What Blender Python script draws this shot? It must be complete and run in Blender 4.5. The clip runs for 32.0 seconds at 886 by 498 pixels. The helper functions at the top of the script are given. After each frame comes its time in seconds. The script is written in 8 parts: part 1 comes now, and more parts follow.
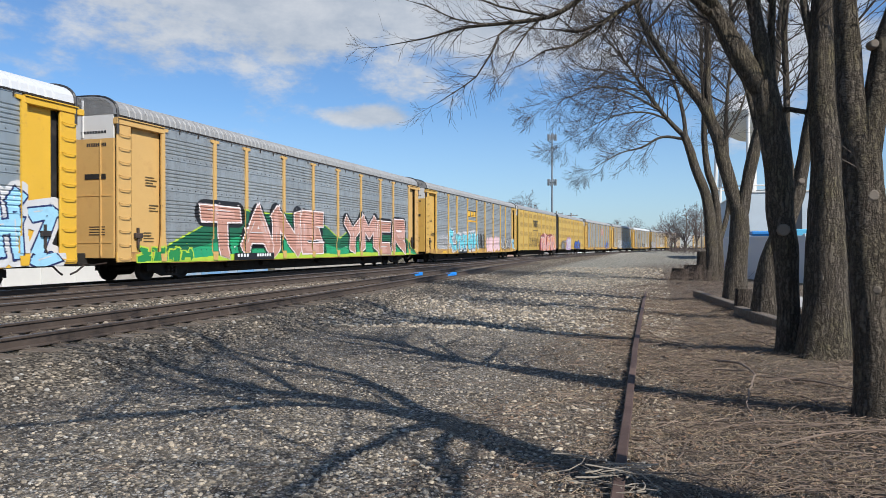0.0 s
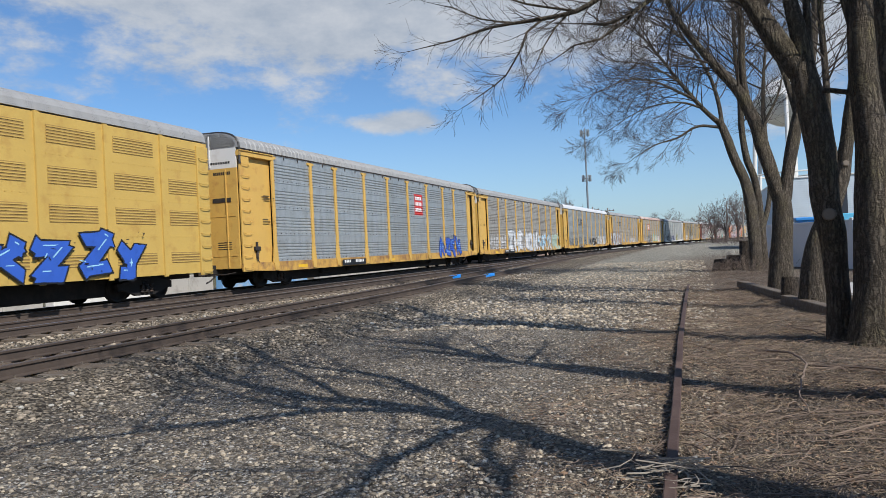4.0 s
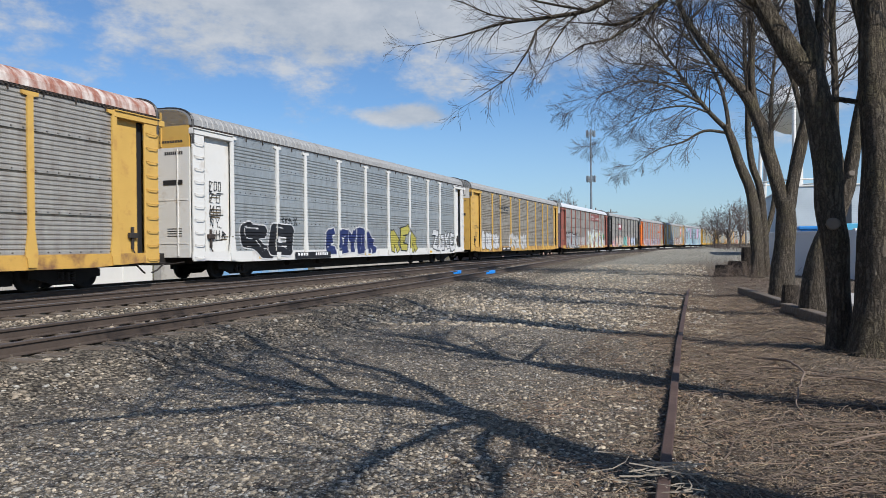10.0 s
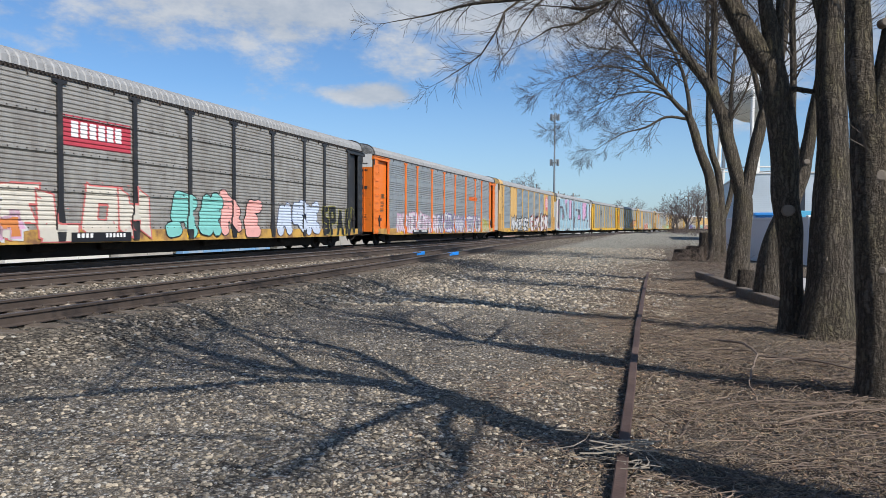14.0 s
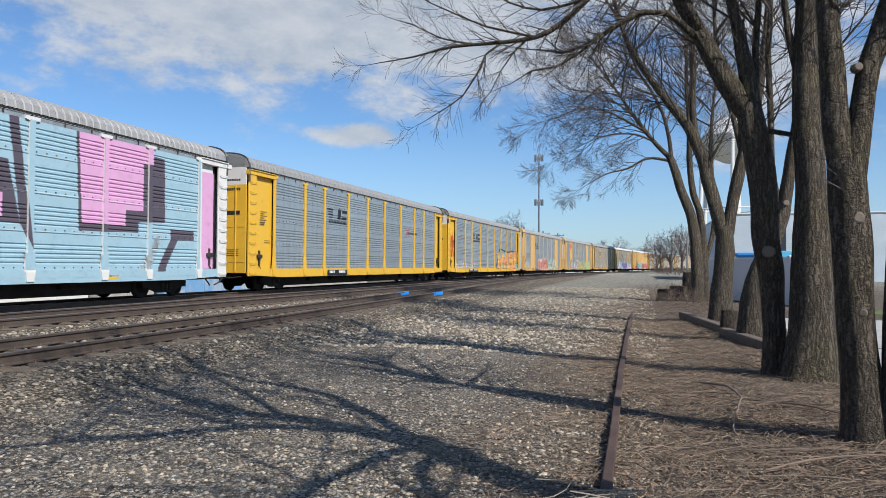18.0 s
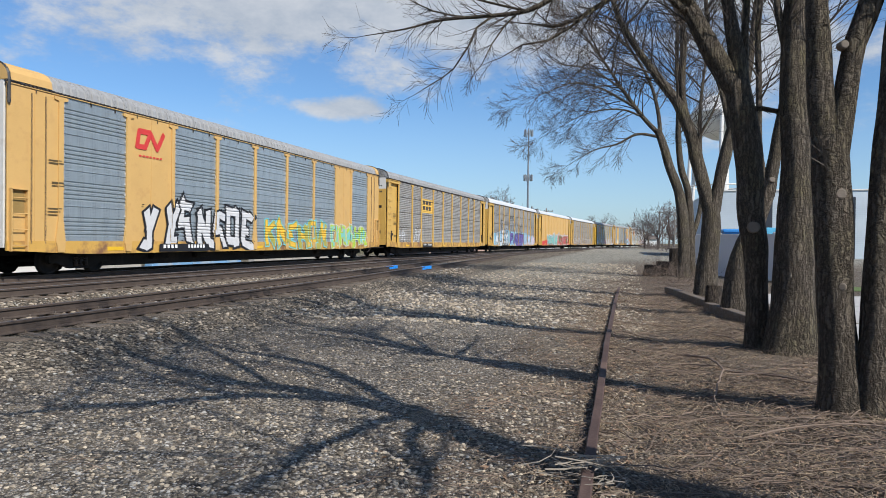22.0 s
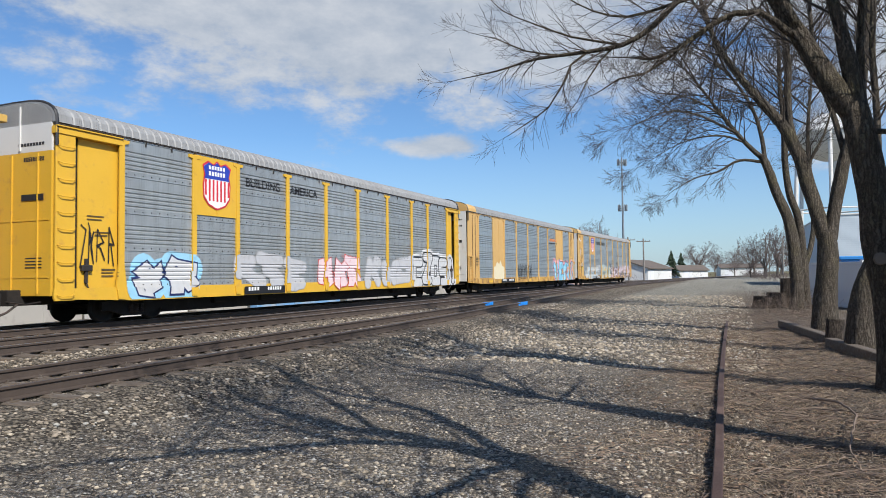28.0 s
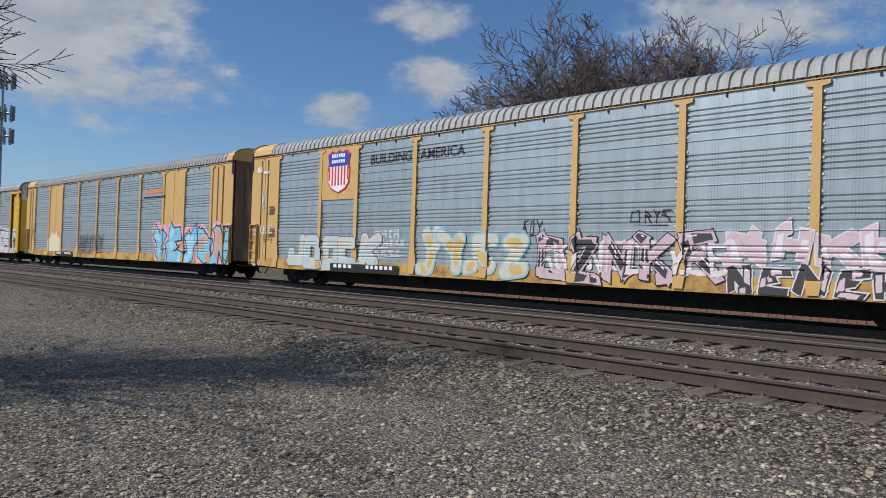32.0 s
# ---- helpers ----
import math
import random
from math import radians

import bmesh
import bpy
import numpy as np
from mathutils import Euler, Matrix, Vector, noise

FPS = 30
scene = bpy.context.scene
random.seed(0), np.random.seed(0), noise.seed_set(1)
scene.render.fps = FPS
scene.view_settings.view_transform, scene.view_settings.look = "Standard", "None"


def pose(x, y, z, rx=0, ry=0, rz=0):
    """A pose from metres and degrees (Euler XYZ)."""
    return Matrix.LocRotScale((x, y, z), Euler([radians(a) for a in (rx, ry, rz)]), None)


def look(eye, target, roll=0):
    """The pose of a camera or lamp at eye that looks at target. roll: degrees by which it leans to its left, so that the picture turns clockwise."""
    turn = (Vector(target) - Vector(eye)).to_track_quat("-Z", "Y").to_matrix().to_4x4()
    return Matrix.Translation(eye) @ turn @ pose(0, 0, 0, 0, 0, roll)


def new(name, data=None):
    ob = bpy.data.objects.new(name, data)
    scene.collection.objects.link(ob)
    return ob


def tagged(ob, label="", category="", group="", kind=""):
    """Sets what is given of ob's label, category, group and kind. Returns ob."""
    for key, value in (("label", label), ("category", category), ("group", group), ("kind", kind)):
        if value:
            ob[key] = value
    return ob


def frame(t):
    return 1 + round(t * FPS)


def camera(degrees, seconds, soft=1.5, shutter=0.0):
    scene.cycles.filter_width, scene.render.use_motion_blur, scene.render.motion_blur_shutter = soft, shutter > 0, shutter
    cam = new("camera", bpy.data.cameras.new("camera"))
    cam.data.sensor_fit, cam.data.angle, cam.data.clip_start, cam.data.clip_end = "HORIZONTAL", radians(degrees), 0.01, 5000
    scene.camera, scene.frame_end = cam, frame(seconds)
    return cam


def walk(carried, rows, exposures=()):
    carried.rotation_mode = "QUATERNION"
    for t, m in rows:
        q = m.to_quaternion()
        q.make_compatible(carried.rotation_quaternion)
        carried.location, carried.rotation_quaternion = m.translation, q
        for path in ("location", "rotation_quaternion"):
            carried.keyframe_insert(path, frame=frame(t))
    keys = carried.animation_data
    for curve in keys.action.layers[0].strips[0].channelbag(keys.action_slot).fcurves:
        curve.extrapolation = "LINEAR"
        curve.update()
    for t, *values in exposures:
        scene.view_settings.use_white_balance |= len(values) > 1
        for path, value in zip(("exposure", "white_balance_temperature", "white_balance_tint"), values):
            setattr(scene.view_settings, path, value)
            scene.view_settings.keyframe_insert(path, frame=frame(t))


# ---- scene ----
FOV = 64.25
cam = camera(FOV, 32.0, soft=0.5, shutter=0.04)


def view(yaw, pitch, roll, x, y, z):
    """A camera pose: yaw to the left of the rails' direction, pitch up, roll, in degrees."""
    a, b = radians(yaw), radians(pitch)
    ahead = Vector((-math.sin(a) * math.cos(b), math.cos(a) * math.cos(b), math.sin(b)))
    return look((x, y, z), Vector((x, y, z)) + ahead * 10, roll)


walk(cam, [(t, view(*v)) for t, *v in (
    (0, 16.49, -0.19, -0.09, 0.026, -0.020, 1.594),
    (0.5, 17.09, -0.15, -0.12, 0.009, -0.002, 1.588),
    (1, 18.31, -0.35, -0.31, 0.006, -0.007, 1.580),
    (1.5, 19.60, -0.50, -1.09, -0.001, -0.002, 1.583),
    (2, 20.26, -0.40, -1.64, -0.002, -0.023, 1.591),
    (2.5, 20.00, 0.03, -1.95, 0.007, -0.012, 1.589),
    (3, 19.92, 0.45, -2.08, 0.012, -0.021, 1.592),
    (3.5, 19.86, 0.40, -2.32, 0.013, -0.023, 1.582),
    (5.5, 17.88, -1.06, -3.43, 0.020, -0.031, 1.587),
    (6, 17.79, -0.87, -3.17, 0.023, -0.040, 1.597),
    (6.5, 17.94, -0.64, -3.01, 0.024, -0.033, 1.593),
    (7, 18.27, -0.64, -2.94, 0.026, -0.020, 1.594),
    (7.5, 18.50, -0.65, -2.99, 0.034, -0.012, 1.599),
    (8, 18.84, -0.64, -2.94, 0.030, -0.011, 1.600),
    (8.5, 19.25, -0.61, -2.92, 0.020, -0.003, 1.593),
    (9, 19.70, -0.59, -1.45, 0.018, 0.002, 1.600),
    (9.5, 19.99, -0.24, -0.64, 0.011, -0.008, 1.611),
    (10, 19.59, -0.30, -0.56, 0.011, 0.001, 1.581),
    (10.5, 18.35, -0.46, -0.50, -0.013, -0.021, 1.569),
    (11, 17.75, -0.53, -0.44, -0.024, -0.012, 1.570),
    (11.5, 17.71, -0.73, -0.55, -0.009, -0.011, 1.555),
    (12, 17.59, -1.04, -0.65, 0.010, -0.019, 1.560),
    (12.5, 16.97, -1.02, -0.70, 0.014, -0.022, 1.564),
    (13, 16.59, -1.01, -0.31, -0.002, -0.030, 1.571),
    (13.5, 16.61, -1.07, 0.32, -0.013, -0.021, 1.568),
    (14, 16.60, -1.83, 0.27, -0.006, -0.031, 1.576),
    (14.5, 16.74, -0.90, -0.10, -0.003, -0.026, 1.577),
    (16.5, 16.34, 1.70, 0.50, 0.032, 0.023, 1.593),
    (17, 16.09, 1.80, 0.50, 0.049, 0.048, 1.596),
    (17.5, 15.56, 1.72, 0.39, 0.041, 0.066, 1.598),
    (18, 15.44, 1.37, 0.30, 0.026, 0.078, 1.598),
    (18.5, 15.88, 0.28, 0.48, 0.016, 0.050, 1.597),
    (19, 15.70, -0.03, 0.77, 0.007, 0.036, 1.599),
    (19.5, 15.31, -0.14, 0.86, -0.006, 0.031, 1.586),
    (20, 14.80, -0.26, 0.97, -0.008, 0.004, 1.585),
    (20.5, 14.55, -0.48, 1.11, -0.014, -0.021, 1.596),
    (21, 14.50, -0.61, 1.00, -0.000, -0.019, 1.592),
    (21.5, 14.49, -0.56, 0.94, 0.013, -0.007, 1.591),
    (22, 14.50, -0.67, 0.69, 0.037, 0.000, 1.578),
    (22.5, 14.36, 0.61, -0.40, 0.038, -0.007, 1.599),
    (23, 14.28, 0.80, -0.98, 0.050, -0.008, 1.592),
    (23.5, 14.04, 0.79, -1.25, 0.068, -0.023, 1.593),
    (24, 13.81, 0.67, -1.65, 0.052, -0.012, 1.591),
    (24.5, 13.85, 0.53, -2.06, 0.041, -0.003, 1.597),
    (26.5, 15.27, -1.31, 0.22, 0.006, 0.005, 1.578),
    (27, 16.89, -1.62, 0.46, -0.048, 0.018, 1.632),
    (27.5, 17.91, -1.67, -1.52, -0.058, 0.022, 1.677),
    (28, 22.03, 2.11, -0.66, -0.067, 0.030, 1.673),
    (28.5, 25.68, 3.53, 0.17, -0.057, 0.065, 1.656),
    (29, 27.05, 3.47, 0.89, -0.056, 0.056, 1.653),
    (29.5, 28.25, 3.03, 1.62, -0.078, 0.071, 1.645),
    (30, 31.10, 2.61, 1.92, -0.108, 0.064, 1.645),
    (30.5, 49.89, 1.86, 2.48, -0.030, 0.116, 1.610),
    (31, 72.22, 1.30, 2.98, -0.057, -0.042, 1.591),
    (31.5, 104.92, 0.36, 4.34, -0.077, -0.086, 1.590),
    (32, 134.65, 0.92, 1.90, -0.066, -0.088, 1.591),
)], exposures=[(0, 0.2), (1.5, 0.2), (3, 0.08), (13, 0.08), (15, 0.18), (28, 0.18), (29, 0.0), (30, -0.1), (31, -0.16), (32, -0.22)])

# ---------------------------------------------------------------- world, sun
SUN_AZ, SUN_EL = 122.0, 42.0   # degrees clockwise from +y, and above the horizon
sun_way = Vector((math.sin(radians(SUN_AZ)) * math.cos(radians(SUN_EL)), math.cos(radians(SUN_AZ)) * math.cos(radians(SUN_EL)), math.sin(radians(SUN_EL))))
sun = new("sun", bpy.data.lights.new("sun", "SUN"))
sun.data.energy, sun.data.angle, sun.data.color = 5.0, radians(0.5), (1.0, 0.96, 0.905)
sun.matrix_world = look(sun_way * 50, (0, 0, 0))


class Nodes:
    """A small helper to write node graphs."""

    def __init__(self, tree):
        self.tree = tree

    def add(self, kind, values=(), **settings):
        n = self.tree.nodes.new(kind)
        for k, v in settings.items():
            setattr(n, k, v)
        for k, v in dict(values).items():
            if isinstance(v, bpy.types.NodeSocket):
                self.tree.links.new(v, n.inputs[k])
            else:
                n.inputs[k].default_value = v
        return n

    def math(self, op, a, b=0.0, c=0.0, clamp=False):
        return self.add("ShaderNodeMath", {0: a, 1: b, 2: c}, operation=op, use_clamp=clamp).outputs[0]

    def mix(self, f, a, b, blend="MIX"):
        n = self.add("ShaderNodeMix", {0: f, 6: a, 7: b}, data_type="RGBA", blend_type=blend)
        return n.outputs[2]

    def noise(self, vector, scale, detail=4.0, rough=0.55, out=0):
        v = {"Scale": scale, "Detail": detail, "Roughness": rough}
        if vector is not None:
            v["Vector"] = vector
        return self.add("ShaderNodeTexNoise", v).outputs[out]

    def ramp(self, f, a, b, lo=0.0, hi=1.0):
        return self.add("ShaderNodeMapRange", {0: f, 1: a, 2: b, 3: lo, 4: hi}).outputs[0]


def make_world():
    world = bpy.data.worlds.new("sky")
    scene.world = world
    world.use_nodes = True
    g = Nodes(world.node_tree)
    world.node_tree.nodes.clear()
    sky = g.add("ShaderNodeTexSky", sky_type="NISHITA", sun_disc=False, sun_elevation=radians(SUN_EL), sun_rotation=radians(SUN_AZ), altitude=200.0, air_density=1.0, dust_density=0.6, ozone_density=2.0)
    co = g.add("ShaderNodeTexCoord").outputs["Generated"]
    s = g.add("ShaderNodeSeparateXYZ", {0: co})
    x, y, z = s.outputs
    az = g.math("MULTIPLY", g.math("ARCTAN2", g.math("MULTIPLY", x, -1.0), y), 57.2958)
    el = g.math("MULTIPLY", g.math("ARCSINE", z), 57.2958)
    # broad banks of cloud: azimuth to the left of +y, elevation, half widths, weight
    banks = [(28, 25, 38, 12, 1.15), (-9, 15, 12, 7, .85), (12, 17, 14, 5, .85), (-6, 22, 16, 7, .9), (22.5, 10.4, 5.5, 1.3, .8), (19.8, 10.8, 2.5, 1.0, .3), (6, 7.5, 2.0, 0.6, .35), (60, 24, 16, 8, .7), (88, 24, 22, 8, .62), (112, 22, 10, 6, .5),
             (164, 17, 12, 9, .95), (143, 11.5, 3.5, 2.2, .85), (136, 14, 4.5, 2.5, .8), (137, 19, 5, 2, .75), (112, 18.5, 12, 4, .7), (-40, 26, 40, 10, .5), (-110, 28, 50, 8, .5), (-60, 12, 30, 4, .4)]
    total = None
    for a, e, wa, we, w in banks:
        da = g.math("DIVIDE", g.math("SUBTRACT", az, float(a)), float(wa))
        de = g.math("DIVIDE", g.math("SUBTRACT", el, float(e)), float(we))
        r = g.math("ADD", g.math("MULTIPLY", da, da), g.math("MULTIPLY", de, de))
        v = g.math("MULTIPLY", g.math("POWER", 2.718, g.math("MULTIPLY", r, -0.8)), float(w))
        total = v if total is None else g.math("MAXIMUM", total, v)
    plane = g.add("ShaderNodeCombineXYZ", {0: g.math("MULTIPLY", az, 0.10), 1: g.math("MULTIPLY", el, 0.19), 2: 3.7}).outputs[0]
    n1 = g.noise(plane, 1.1, 9.0, 0.62)
    n2 = g.noise(plane, 4.0, 6.0, 0.6)
    n = g.math("ADD", g.math("MULTIPLY", n1, 1.25), g.math("MULTIPLY", n2, 0.35))
    dens = g.math("ADD", g.math("SUBTRACT", n, 1.12), g.math("MULTIPLY", total, 0.88))
    cover = g.add("ShaderNodeMapRange", {0: dens, 1: 0.04, 2: 0.36, 3: 0.0, 4: 0.9}, interpolation_type="SMOOTHSTEP").outputs[0]
    shade = g.ramp(g.noise(plane, 2.2, 5.0, 0.6), 0.35, 0.68)
    cloud = g.mix(shade, (3.9, 4.4, 5.1, 1), (5.7, 5.95, 6.3, 1))
    tint = g.mix(1.0, sky.outputs[0], (0.72, 0.97, 1.22, 1), "MULTIPLY")
    haze = g.ramp(el, 0.0, 11.0, 0.45, 0.0)
    tint = g.mix(haze, tint, (4.4, 5.5, 6.9, 1))
    col = g.mix(cover, tint, cloud)
    bg = g.add("ShaderNodeBackground", {0: col, 1: 0.10})
    out = g.add("ShaderNodeOutputWorld", {0: bg.outputs[0]})


make_world()

# ---------------------------------------------------------------- materials


def material(name, base, rough=0.7, metal=0.0, vary=0.25, scale=6.0, fine=60.0, bump=0.15, dirt=None, dirt_amount=0.0, dirt_scale=1.5, island=0.0, spec=0.5, stretch=(1, 1, 1)):
    """A weathered surface: grain at a fine and a coarse size, an uneven dirt of another colour, and relief."""
    m = bpy.data.materials.new(name)
    m.use_nodes = True
    g = Nodes(m.node_tree)
    b = m.node_tree.nodes["Principled BSDF"]
    co = g.add("ShaderNodeTexCoord").outputs["Object"]
    co = g.add("ShaderNodeMapping", {0: co, 3: stretch}).outputs[0]
    info = g.add("ShaderNodeObjectInfo").outputs["Random"]
    moved = g.add("ShaderNodeVectorMath", {0: co, 1: g.add("ShaderNodeCombineXYZ", {0: g.math("MULTIPLY", info, 31.0), 1: g.math("MULTIPLY", info, 17.0), 2: 0.0}).outputs[0]}, operation="ADD").outputs[0]
    coarse, small = g.noise(moved, scale), g.noise(moved, fine, 3.0)
    amount = g.math("ADD", g.math("MULTIPLY", g.math("SUBTRACT", coarse, 0.5), 1.4 * vary), g.math("MULTIPLY", g.math("SUBTRACT", small, 0.5), 0.9 * vary))
    if island:
        rnd = g.add("ShaderNodeNewGeometry").outputs["Random Per Island"]
        amount = g.math("ADD", amount, g.math("MULTIPLY", g.math("SUBTRACT", g.math("ADD", g.math("MULTIPLY", rnd, 0.8), g.math("MULTIPLY", info, 0.2)), 0.5), island))
    gain = g.math("ADD", amount, 1.0)
    col = g.add("ShaderNodeVectorMath", {0: (*base, )[:3], 3: gain}, operation="SCALE").outputs[0]
    if dirt:
        d = g.ramp(g.noise(moved, dirt_scale, 6.0, 0.65), 0.62 - 0.35 * dirt_amount, 0.75 - 0.2 * dirt_amount, 0.0, min(1.0, 0.5 + dirt_amount))
        col = g.mix(d, col, (*dirt, 1))
    m.node_tree.links.new(col, b.inputs["Base Color"])
    b.inputs["Roughness"].default_value, b.inputs["Metallic"].default_value = rough, metal
    b.inputs["Specular IOR Level"].default_value = spec
    if bump:
        bp = g.add("ShaderNodeBump", {"Strength": bump, "Distance": 0.02, "Height": g.math("ADD", coarse, small)})
        m.node_tree.links.new(bp.outputs[0], b.inputs["Normal"])
    return m


def box(bm, lo, hi, bevel=0.0):
    vs = [bm.verts.new((x, y, z)) for z in (lo[2], hi[2]) for x, y in ((lo[0], lo[1]), (hi[0], lo[1]), (hi[0], hi[1]), (lo[0], hi[1]))]
    for f in ((3, 2, 1, 0), (4, 5, 6, 7), (0, 1, 5, 4), (1, 2, 6, 5), (2, 3, 7, 6), (3, 0, 4, 7)):
        bm.faces.new([vs[i] for i in f])
    if bevel:
        es = list({e for v in vs for e in v.link_edges})
        bmesh.ops.bevel(bm, geom=es, offset=bevel, segments=1, affect="EDGES")


def sweep(bm, profile, at, closed=True, caps=True):
    """Extrudes a profile of (a, b) points through the places that at(a, b, k) gives for k = 0, 1, ..."""
    rings = [[bm.verts.new(p) for p in ring] for ring in at]
    n = len(profile)
    for r0, r1 in zip(rings, rings[1:]):
        for i in range(n if closed else n - 1):
            j = (i + 1) % n
            bm.faces.new((r0[i], r0[j], r1[j], r1[i]))
    if caps and closed:
        bm.faces.new(rings[0][::-1])
        bm.faces.new(rings[-1])


def tube(bm, points, radii, sides=6, cap=True):
    """A tapered tube along points."""
    rings, side = [], None
    for i, p in enumerate(points):
        p = Vector(p)
        d = (Vector(points[min(i + 1, len(points) - 1)]) - Vector(points[max(i - 1, 0)])).normalized()
        if side is None:
            side = d.orthogonal().normalized()
        side = (side - d * side.dot(d)).normalized()
        up = d.cross(side)
        rings.append([bm.verts.new(p + (side * math.cos(a) + up * math.sin(a)) * radii[i]) for a in (2 * math.pi * k / sides for k in range(sides))])
    for r0, r1 in zip(rings, rings[1:]):
        for k in range(sides):
            bm.faces.new((r0[k], r0[(k + 1) % sides], r1[(k + 1) % sides], r1[k]))
    if cap:
        bm.faces.new(rings[0][::-1])
        bm.faces.new(rings[-1])


def mesh_of(bm, name, mat, smooth=False):
    bmesh.ops.recalc_face_normals(bm, faces=bm.faces)
    me = bpy.data.meshes.new(name)
    bm.to_mesh(me)
    bm.free()
    for m in (mat if isinstance(mat, (list, tuple)) else [mat]):
        me.materials.append(m)
    if smooth:
        for p in me.polygons:
            p.use_smooth = True
    return me


def part(name, bm, mat, parent, label="", m=None, smooth=False):
    """Links a bmesh, or a mesh made before, as one object under a thing or a part."""
    me = bm if isinstance(bm, bpy.types.Mesh) else mesh_of(bm, name, mat, smooth)
    ob = new(name, me)
    ob.parent = parent
    if m is not None:
        ob.matrix_local = m
    return tagged(ob, label)


def thing(name, label, category, group="", kind="", m=None):
    ob = new(name)
    ob.empty_display_size = 0.3
    if m is not None:
        ob.matrix_world = m
    return tagged(ob, label, category, group, kind)


def single(name, bm, mat, label, category, group="", kind="", m=None, smooth=False):
    ob = new(name, mesh_of(bm, name, mat, smooth))
    if m is not None:
        ob.matrix_world = m
    return tagged(ob, label, category, group, kind)



# ---------------------------------------------------------------- the rails' line
BEND = 3.75e-4          # the tracks bend gently to the right
TRAIN_X, MIDDLE_X, SIDING_X = -17.15, -13.1, -8.92
RAIL_Z, MIDDLE_Z, SIDING_Z = 0.46, 0.48, 0.40   # tops of the rails


def bend(y):
    """How far the tracks have swung to the right at y, and their slope there."""
    if y < -80:
        return BEND * 6400 - 2 * BEND * 80 * (y + 80), -2 * BEND * 80
    if y > 330:
        return BEND * 330 ** 2 + 2 * BEND * 330 * (y - 330), 2 * BEND * 330
    return BEND * y * y, 2 * BEND * y

# ---------------------------------------------------------------- ground


def ramp01(v, a, b):
    t = min(1.0, max(0.0, (v - a) / (b - a)))
    return t * t * (3 - 2 * t)


def ground_z(x, y):
    u = x - (bend(y)[0] if -400 < y < 400 else 0.0)
    z = 0.28 * ramp01(y, 24, 48) * ramp01(x, -9, -6)
    z = max(z, 0.20 * ramp01(-u, 5.9, 7.3))
    z += 0.06 * ramp01(-u, 10.4, 11.6)
    z *= 1 - ramp01(-u, 20.2, 22.5)
    z -= 0.05 * ramp01(-u, 9.6, 10.0) * ramp01(u, -11.2, -10.8)
    z += 0.10 * ramp01(x, 0.3, 2.0) * (1 - ramp01(x, 2.6, 4.0)) * (1 - ramp01(abs(y - 8), 18, 30))
    if abs(x) < 60 and abs(y) < 120:
        k = 1 - ramp01(-u, 6.5, 7.0) * (1 - ramp01(-u, 22, 23)) * 0.8
        z += k * (0.05 * (noise.noise((x * 0.35, y * 0.25, 1.0))) + 0.018 * noise.noise((x * 1.7, y * 1.7, 4.0)) + 0.008 * noise.noise((x * 6, y * 6, 2.0)))
    return z


def spaced(pieces):
    out = []
    for a, b, step in pieces:
        n = max(1, round((b - a) / step))
        out += [a + (b - a) * i / n for i in range(n)]
    return out + [pieces[-1][1]]


